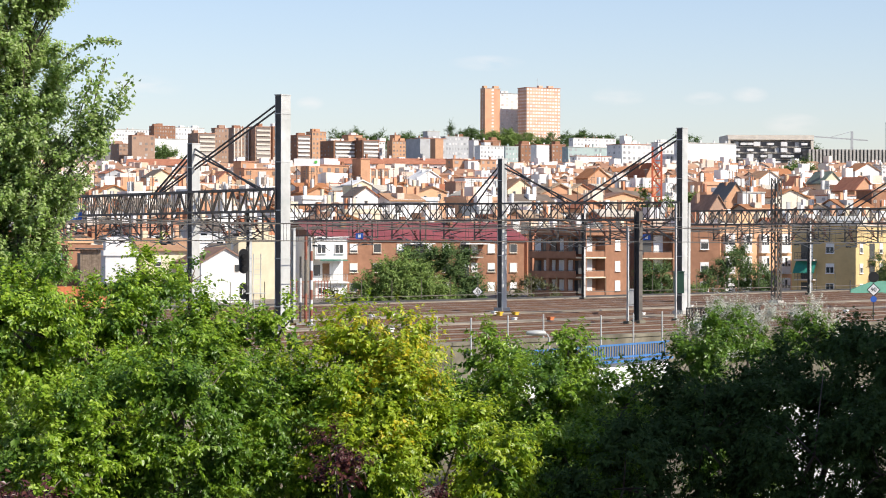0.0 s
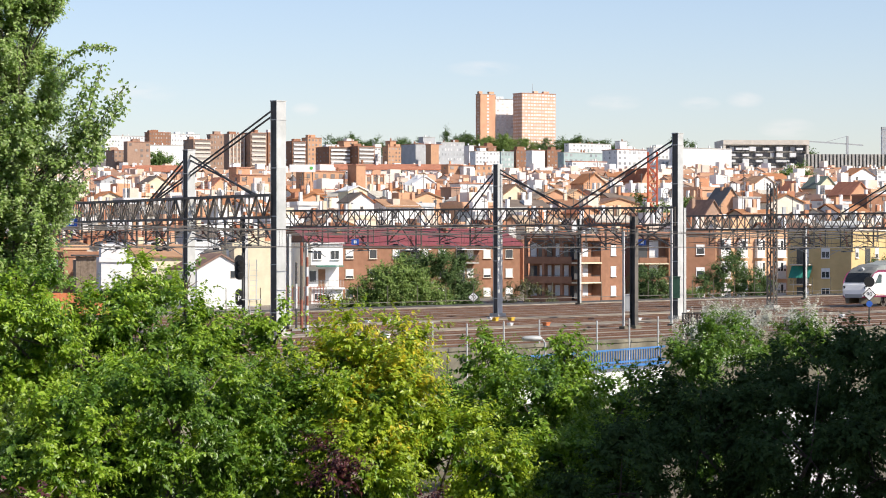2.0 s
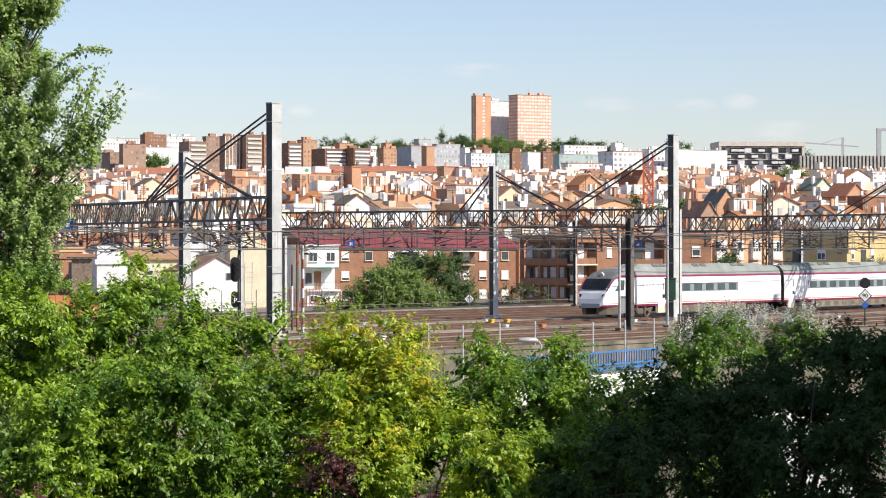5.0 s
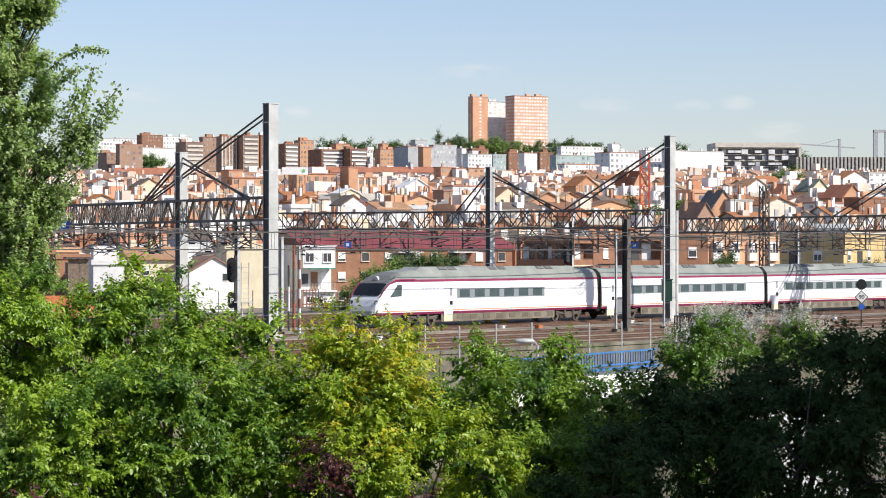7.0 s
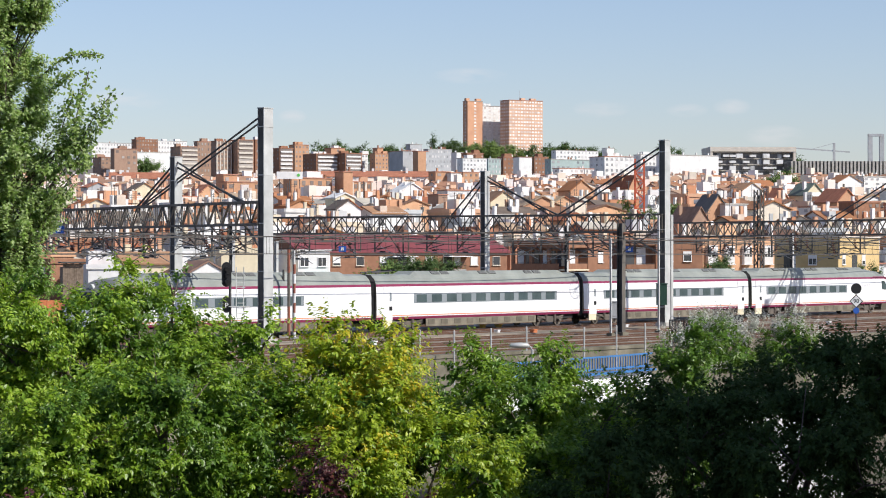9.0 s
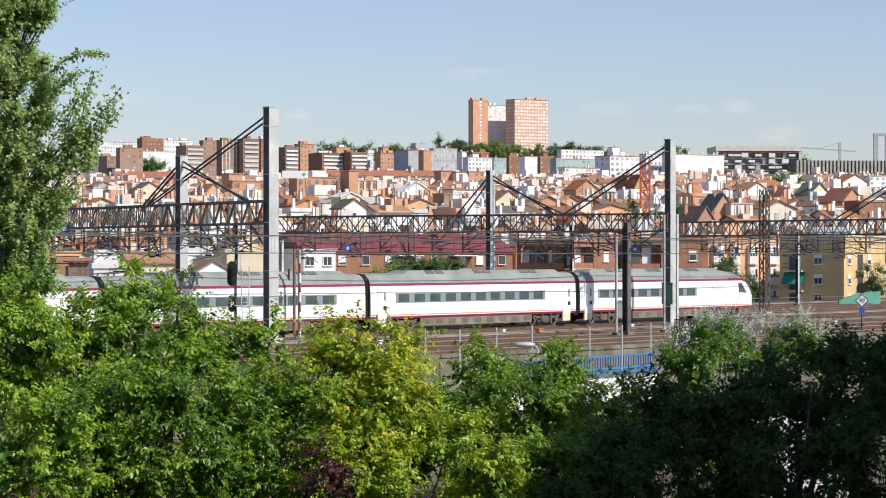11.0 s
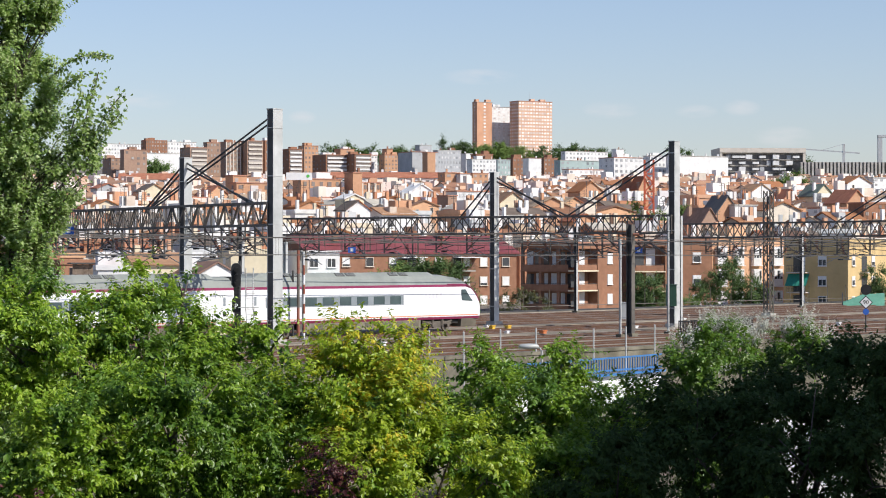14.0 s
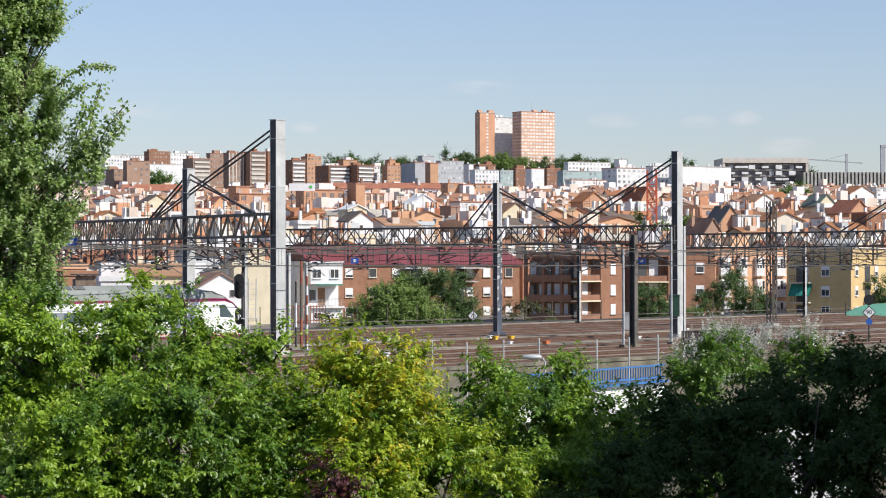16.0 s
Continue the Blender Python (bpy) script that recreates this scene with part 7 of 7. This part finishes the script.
# ------------------------------------------------------------------ yard details
def signal_post():
    """A colour-light signal with a ladder and a plate."""
    x, y = -11.62, 146.0
    t = thing("railway_signal", "black colour-light railway signal with a ladder", "signal", pose(x, y, 0, 0, 0, 12))
    part("post", Geo().bar((0.12, 0.1, -0.3), (0.12, 0.1, 5.0), 0.16, None, 0, 10), "steel_dark", t)
    def oval(z0, z1, r):
        rings = []
        for yy, k in ((-0.12, 0.92), (0.0, 1.0), (0.14, 0.96)):
            ring = []
            for i in range(20):
                a = 2 * math.pi * i / 20
                zc = z1 - r if math.sin(a) > 0 else z0 + r
                ring.append((math.cos(a) * r * k - 0.1, yy, zc + math.sin(a) * r * k))
            rings.append(ring)
        return Geo().loft(rings)
    head = part("signal_head", oval(3.44, 4.89, 0.29), "black", t, "black oval signal head")
    for i in range(3):
        z = 4.49 - i * 0.36
        part("lens_hood", Geo().bar((-0.1, -0.12, z), (-0.1, -0.34, z - 0.03), 0.26, 0.28, 0, 12), "black", head)
    part("lower_head", oval(1.93, 2.92, 0.24), "black", t)
    part("letter_plate", Geo().box((-0.12, -0.16, 2.36), (0.34, 0.03, 0.42)), "black", t)
    cu = bpy.data.curves.new("letter", "FONT")
    cu.body, cu.size, cu.extrude, cu.align_x, cu.align_y = "P", 0.42, 0.006, "CENTER", "CENTER"
    ob = new("letter", cu)
    ob.data.materials.append(MAT["white_paint"])
    ob.parent = t
    ob.matrix_basis = pose(-0.12, -0.185, 2.36, 90)
    for sx in (0.62, 1.05):
        part("ladder_rail", Geo().rod([(sx, -0.25, -0.2), (sx - 0.18, -0.1, 2.4), (sx - 0.14, 0.0, 4.6)], 0.03, 6), "steel_light", t)
    for i in range(15):
        part("rung", Geo().bar((0.52, -0.2 + i * 0.012, 0.1 + i * 0.3), (0.98, -0.2 + i * 0.012, 0.1 + i * 0.3), 0.03), "steel_light", t)
    part("platform", Geo().box((0.6, 0.0, 2.3), (1.2, 0.6, 0.05)), "steel_light", t)


def diamond_sign(x, y, zc, size, label, with_disc, text, base_z, rz=0):
    t = thing("railway_sign", label, "sign", pose(x, y, 0, 0, 0, rz))
    part("post", Geo().bar((0, 0.06, base_z), (0, 0.06, zc + size), 0.1, None, 0, 8), "steel_dark", t)
    def plate(r, yy, th):
        return Geo().add([(-r, yy, zc), (0, yy, zc - r), (r, yy, zc), (0, yy, zc + r), (-r, yy + th, zc), (0, yy + th, zc - r), (r, yy + th, zc), (0, yy + th, zc + r)],
                         [(0, 1, 2, 3), (7, 6, 5, 4), (0, 4, 5, 1), (1, 5, 6, 2), (2, 6, 7, 3), (3, 7, 4, 0)])
    part("border", plate(size, -0.02, 0.03), "black", t, "black diamond border")
    part("plate", plate(size * 0.84, -0.03, 0.03), "white_paint", t, "white diamond plate")
    if text:
        cu = bpy.data.curves.new("digits", "FONT")
        cu.body, cu.size, cu.extrude, cu.align_x, cu.align_y = text, size * 0.85, 0.004, "CENTER", "CENTER"
        ob = new("digits", cu)
        ob.data.materials.append(MAT["black"])
        ob.parent = t
        ob.matrix_basis = pose(0, -0.04, zc, 90)
    if with_disc:
        part("disc", Geo().bar((0, -0.02, zc + size + 0.4), (0, 0.04, zc + size + 0.4), size * 1.55, size * 1.55, 0, 28), "black", t, "black round signal board")
        part("small_plate", Geo().bar((0, -0.05, zc - size - 0.18), (0, 0.0, zc - size - 0.18), 0.44, 0.44, 0, 20), "blue_sign", t, "small blue round plate")
    return t


def picket_fence(name, label, s0, s1, u, z0, h, step, material, w=0.05, rails=2, group=""):
    """A railing along the tracks: rails, and each bar a part."""
    t = thing(name, label, "fence", pose(*yard(s0, u, z0), 0, 0, HEADING), group)
    n = int((s1 - s0) / step)
    me = None
    for k in range(rails):
        part("rail", Geo().box(((s1 - s0) / 2, 0, h * (0.12 + 0.84 * k / max(1, rails - 1))), (s1 - s0, 0.05, 0.07)), material, t)
    for i in range(n + 1):
        if me is None:
            ob = part("bar", Geo().box((0, 0, h / 2), (w, w, h)), material, t)
            me = ob.data
        else:
            ob = new("bar", me)
            ob.parent = t
        ob.location = (i * step, 0, 0)
    return t


def fence_post(x, y, z0, z1):
    t = thing("fence_post", "slim grey steel fence post", "post", pose(x, y, z0), "fence posts at the yard's edge")
    part("tube", Geo().bar((0, 0, 0), (0, 0, z1 - z0), 0.09, None, 0, 8), "steel_light", t)
    part("cap", Geo().bar((0, 0, z1 - z0), (0, 0, z1 - z0 + 0.05), 0.11, 0.04, 0, 8), "steel_light", t)


def street_lamp():
    x, y = 3.64, 100.0
    z = 1.67
    t = thing("street_lamp", "grey street lamp with a flat oval head", "lamp", pose(x, y, -6))
    h = z + 6
    part("pole", Geo().bar((0.5, 0, 0), (0.5, 0, h - 0.15), 0.16, 0.09, 0, 10), "steel_light", t)
    part("arm", Geo().rod([(0.5, 0, h - 0.2), (0.4, 0, h - 0.03), (0.2, 0, h)], 0.035, 8), "steel_light", t)
    rings = []
    for xx, w, k in ((-0.42, 0.06, 0.03), (-0.36, 0.16, 0.08), (0.0, 0.2, 0.12), (0.3, 0.15, 0.1), (0.38, 0.06, 0.05)):
        rings.append([(xx, math.cos(a) * w, h + math.sin(a) * k) for a in [2 * math.pi * i / 12 for i in range(12)]])
    part("lamp_head", Geo().loft(rings), "steel_light", t, "pale grey lamp head", smooth=True)


def tension_wheel(x, y, z, r, rz):
    t = thing("tension_wheel", "grey spoked tensioning wheel on the mast", "wheel", pose(x, y, z, 0, 0, rz))
    g = Geo()
    pts = [(math.cos(2 * math.pi * i / 20) * r, 0, math.sin(2 * math.pi * i / 20) * r) for i in range(21)]
    g.rod(pts, 0.032, 6)
    part("rim", g, "galvanised", t)
    for i in range(3):
        a = math.pi * i / 3
        part("spoke", Geo().bar((-math.cos(a) * r, 0, -math.sin(a) * r), (math.cos(a) * r, 0, math.sin(a) * r), 0.03), "galvanised", t)
    part("bracket", Geo().bar((0, 0, 0), (0.5, 0.35, 0), 0.08), "steel_dark", t)


def cabinet(x, y, w, d, h, material, label, rz=HEADING, z=-0.25):
    t = thing("trackside_cabinet", label, "cabinet", pose(x, y, z, 0, 0, rz))
    b = part("body", Geo().box((0, 0, h / 2), (w, d, h)), material, t)
    part("lid", Geo().box((0, 0, h + 0.03), (w + 0.1, d + 0.1, 0.07)), material, t)
    part("door", Geo().box((0, -d / 2 - 0.012, h * 0.52), (w * 0.8, 0.03, h * 0.8)), material, t)


def banded_pole(x, y, top, r, label, colours, step):
    t = thing("banded_pole", label, "pole", pose(x, y, -0.25), "banded poles beside the near mast")
    z, k = 0.0, 0
    while z < top:
        e = min(top, z + step)
        part("band", Geo().bar((0, 0, z), (0, 0, e), 2 * r, None, 0, 10), colours[k % len(colours)], t)
        z, k = e, k + 1
    part("foot", Geo().box((0, 0, 0.1), (0.5, 0.5, 0.4)), "concrete", t)


def build_bridge_rail():
    """A white parapet with a blue railing in front of the yard."""
    a, b = Vector((2.67, 112.0, 0)), Vector((11.22, 126.0, 0))
    d = b - a
    rz = math.degrees(math.atan2(d.y, d.x))
    t = thing("parapet_railing", "white parapet with a bright blue steel railing", "railing", pose(a.x, a.y, 0, 0, 0, rz))
    L = d.length
    zt = -0.43
    part("parapet", Geo().box((L / 2, 0.2, zt - 0.75), (L, 0.4, 1.5)), "white_wall", t, "white painted parapet")
    part("kerb_band", Geo().box((L / 2, -0.02, zt - 0.02), (L, 0.46, 0.1)), "blue_paint", t, "blue painted band")
    for z in (0.18, 0.78):
        part("rail", Geo().box((L / 2, 0, zt + z), (L, 0.06, 0.08)), "blue_paint", t)
    n = int(L / 0.27)
    me = None
    for i in range(n):
        if me is None:
            o = part("bar", Geo().box((0, 0, zt + 0.44), (0.045, 0.045, 0.72)), "blue_paint", t)
            me = o.data
        else:
            o = new("bar", me)
            o.parent = t
        o.location = (i * 0.27, 0, 0)


def build_yard_details():
    signal_post()
    diamond_sign(30.00, 176.0, 2.04, 0.48, "black disc over a white diamond speed sign", True, "90", -0.2, 0)
    diamond_sign(3.03, 236.0, 0.69, 0.55, "white diamond sign with a dark rim", False, "70", -0.2, 0)
    for x, y, top in ((-0.78, 128, 1.42), (-0.44, 129, 1.42), (1.31, 127, 1.42), (3.27, 131, 1.42), (5.24, 134, 1.42), (8.19, 132, 1.42), (10.19, 136, 1.42), (12.09, 140, 1.43)):
        fence_post(x, y, -6.0, top)
    picket_fence("picket_fence", "black steel picket fence at the yard's edge", -66, -50.5, -30.2, 0.2, 1.1, 0.17, "black")
    picket_fence("picket_fence", "black steel picket fence among the bushes", -8, 0.5, -30.2, 0.2, 1.3, 0.17, "black")
    # low wall and mesh fence along the far side
    g = Geo().box(yard(60, FAR_EDGE - 1.5, -0.1), (420, 0.25, 0.5), 0, HEADING)
    part("boundary_wall", g, "fence_dark", kind="structure", label="low dark boundary wall behind the tracks")
    g = Geo().box(yard(60, FAR_EDGE - 1.5, 0.5), (420, 0.06, 0.06), 0, HEADING)
    part("boundary_rail", g, "lattice", kind="structure", label="pale top rail of the boundary fence")
    for i in range(60):
        p = yard(-40 + i * 4.2, FAR_EDGE - 1.2, 0)
        t = thing("mesh_fence_post", "thin grey concrete post of the boundary fence", "post", pose(p.x, p.y, -0.4), "posts of the boundary fence")
        part("tube", Geo().bar((0, 0, 0), (0, 0, 2.4), 0.07), "old_wall", t)
    t = thing("garden_wall", "white rendered garden wall behind the dark trees", "wall", pose(7.4, 52.0, -6, 0, 0, 8))
    part("panel", Geo().box((0, 0, 4.1), (2.6, 0.25, 8.2)), "white_wall", t)
    part("coping", Geo().box((0, 0, 8.25), (2.8, 0.4, 0.1)), "concrete", t)
    banded_pole(-8.55, 160.5, 5.0, 0.08, "slim pole banded in white and dull red", ("white_paint", "rust_paint"), 0.62)
    banded_pole(-9.05, 163.0, 5.9, 0.10, "rusty pole beside the near mast", ("rust_paint", "lattice"), 2.2)
    banded_pole(-9.45, 164.0, 4.6, 0.07, "slim dark pole with a white band", ("steel_dark", "white_paint", "steel_dark"), 1.6)
    t = thing("yard_fence", "low rusty red steel fence by the white flats", "fence", pose(-13.6, 250.0, -0.4, 0, 0, 20))
    for i in range(14):
        part("bar", Geo().bar((i * 0.32 - 2.2, 0, 0), (i * 0.32 - 2.2, 0, 1.9), 0.06), "rust_paint", t)
    for zz in (0.35, 1.75):
        part("rail", Geo().bar((-2.3, 0, zz), (2.1, 0, zz), 0.08), "rust_paint", t)
    street_lamp()
    build_bridge_rail()
    tension_wheel(16.42, 187.2, 7.73, 0.68, 50)
    tension_wheel(16.82, 187.2, 9.20, 0.55, 50)
    cabinet(16.72, 180.0, 0.72, 0.7, 1.5, "green_box", "dark green trackside cabinet on legs", 0, 1.7)
    cabinet(12.58, 170.0, 0.45, 0.5, 1.1, "grey_wall", "grey trackside cabinet beside the pole", 0, 1.01)
    cabinet(3.97, 184.0, 0.35, 0.3, 0.3, "yellow_paint", "small yellow point machine box", HEADING, -0.15)
    cabinet(5.19, 186.0, 0.4, 0.3, 0.25, "yellow_paint", "small yellow point machine box", HEADING, -0.15)
    cabinet(7.20, 172.0, 0.45, 0.3, 0.3, "orange_paint", "small orange trackside box", HEADING, -0.15)
    for i in range(14):
        rnd = random.Random(i)
        p = yard(rnd.uniform(-40, 60), rnd.choice((-14.7, -9.8, -7.2, 2.6, 4.6)), 0)
        cabinet(p.x, p.y, 0.3, 0.25, 0.35, "white_paint", "small pale trackside marker box", HEADING, -0.25)
    # blue plates hung on the gantries
    for x, d, z, w in ((-25.85, 176, 7.07, 0.75), (-6.77, 198, 5.78, 0.60), (15.13, 189, 5.72, 0.60)):
        t = thing("gantry_plate", "small blue enamel plate hung on the gantry", "sign", pose(x, d, z), "blue plates on the gantries")
        part("plate", Geo().box((0, 0, 0), (w, 0.04, w * 0.75)), "blue_sign", t)
        part("mark", Geo().box((0, -0.025, 0), (w * 0.35, 0.02, w * 0.4)), "white_paint", t, "white bar mark")
        part("strap", Geo().bar((0, 0.03, 0), (0, 0.03, 1.0), 0.05), "lattice", t)
    t = thing("plank_shed", "weathered grey-brown plank shed beside the yard", "shed", pose(-40.3, 285.0, -1.4, 0, 0, 16))
    for i in range(9):
        part("plank", Geo().box((-1.0 + i * 0.26, 0.01 * (i % 3), 2.9), (0.24, 0.06, 5.8 + 0.1 * math.sin(i * 2.0))), "weathered_wood", t)
    part("wall", Geo().box((0.04, 1.2, 2.7), (2.3, 2.2, 5.4)), "weathered_wood", t)
    part("roof", Geo().box((0.04, 1.0, 5.9), (2.8, 3.0, 0.16)), "steel_dark", t)
    # orange hoarding by the white houses
    t = thing("site_hoarding", "rusty orange steel sheet fence by the yard", "fence", pose(-31.07, 225.0, -0.4, 0, 0, 20))
    for i in range(14):
        part("panel", Geo().box((-4 + i * 0.6, 0.02 * (i % 2), 0.7), (0.58, 0.05, 2.0)), "orange_paint", t)
    t = thing("net_fence", "green mesh screen on the boundary fence", "fence", pose(46.06, 272.0, -0.13, 0, 0, 25))
    part("net", Geo().add([(-2.6, 0, 0), (2.8, 0, 0), (2.8, 0, 1.4), (0, 0, 1.3), (-2.6, 0, 0.5), (-2.6, 0.04, 0), (2.8, 0.04, 0), (2.8, 0.04, 1.4), (0, 0.04, 1.3), (-2.6, 0.04, 0.5)],
                          [(0, 1, 2, 3, 4), (9, 8, 7, 6, 5), (0, 5, 6, 1), (1, 6, 7, 2), (2, 7, 8, 3), (3, 8, 9, 4), (4, 9, 5, 0)]), "green_net", t)
    for sx in (-2.6, 0, 2.7):
        part("post", Geo().bar((sx, 0.08, -1.0), (sx, 0.08, 1.5), 0.08), "steel_dark", t)


MAT["fence_dark"] = mat("fence_dark", [(0.05, 0.05, 0.052), (0.085, 0.082, 0.08)], 0.8, scale=1, dirt=0.3)
MAT["rust_paint"] = mat("rust_paint", [(0.28, 0.09, 0.06), (0.36, 0.14, 0.09)], 0.7, scale=2, dirt=0.3)
MAT["weathered_wood"] = mat("weathered_wood", [(0.19, 0.14, 0.10), (0.28, 0.215, 0.16)], 0.9, scale=3, dirt=0.35, dirt_scale=1.5)
MAT["green_box"] = mat("green_box", [(0.02, 0.06, 0.04), (0.03, 0.08, 0.05)], 0.5, scale=2, dirt=0.2)
MAT["green_net"] = mat("green_net", [(0.10, 0.30, 0.22), (0.15, 0.36, 0.28)], 0.8, scale=4, dirt=0.2)
build_yard_details()



def motions():
    rows = []
    for i in range(33):
        t = i * 0.5
        d = t - 9
        s = TRAIN[0] * d + TRAIN[1] * d ** 2 + TRAIN[2] * d ** 3 + TRAIN[3] * d ** 4
        rows.append((t, pose(*yard(s, 0, 0), 0, 0, HEADING)))
    walk(train, rows)


TRAIN = (-13.243, 0.0669, 0.00027, -0.000302)
motions()
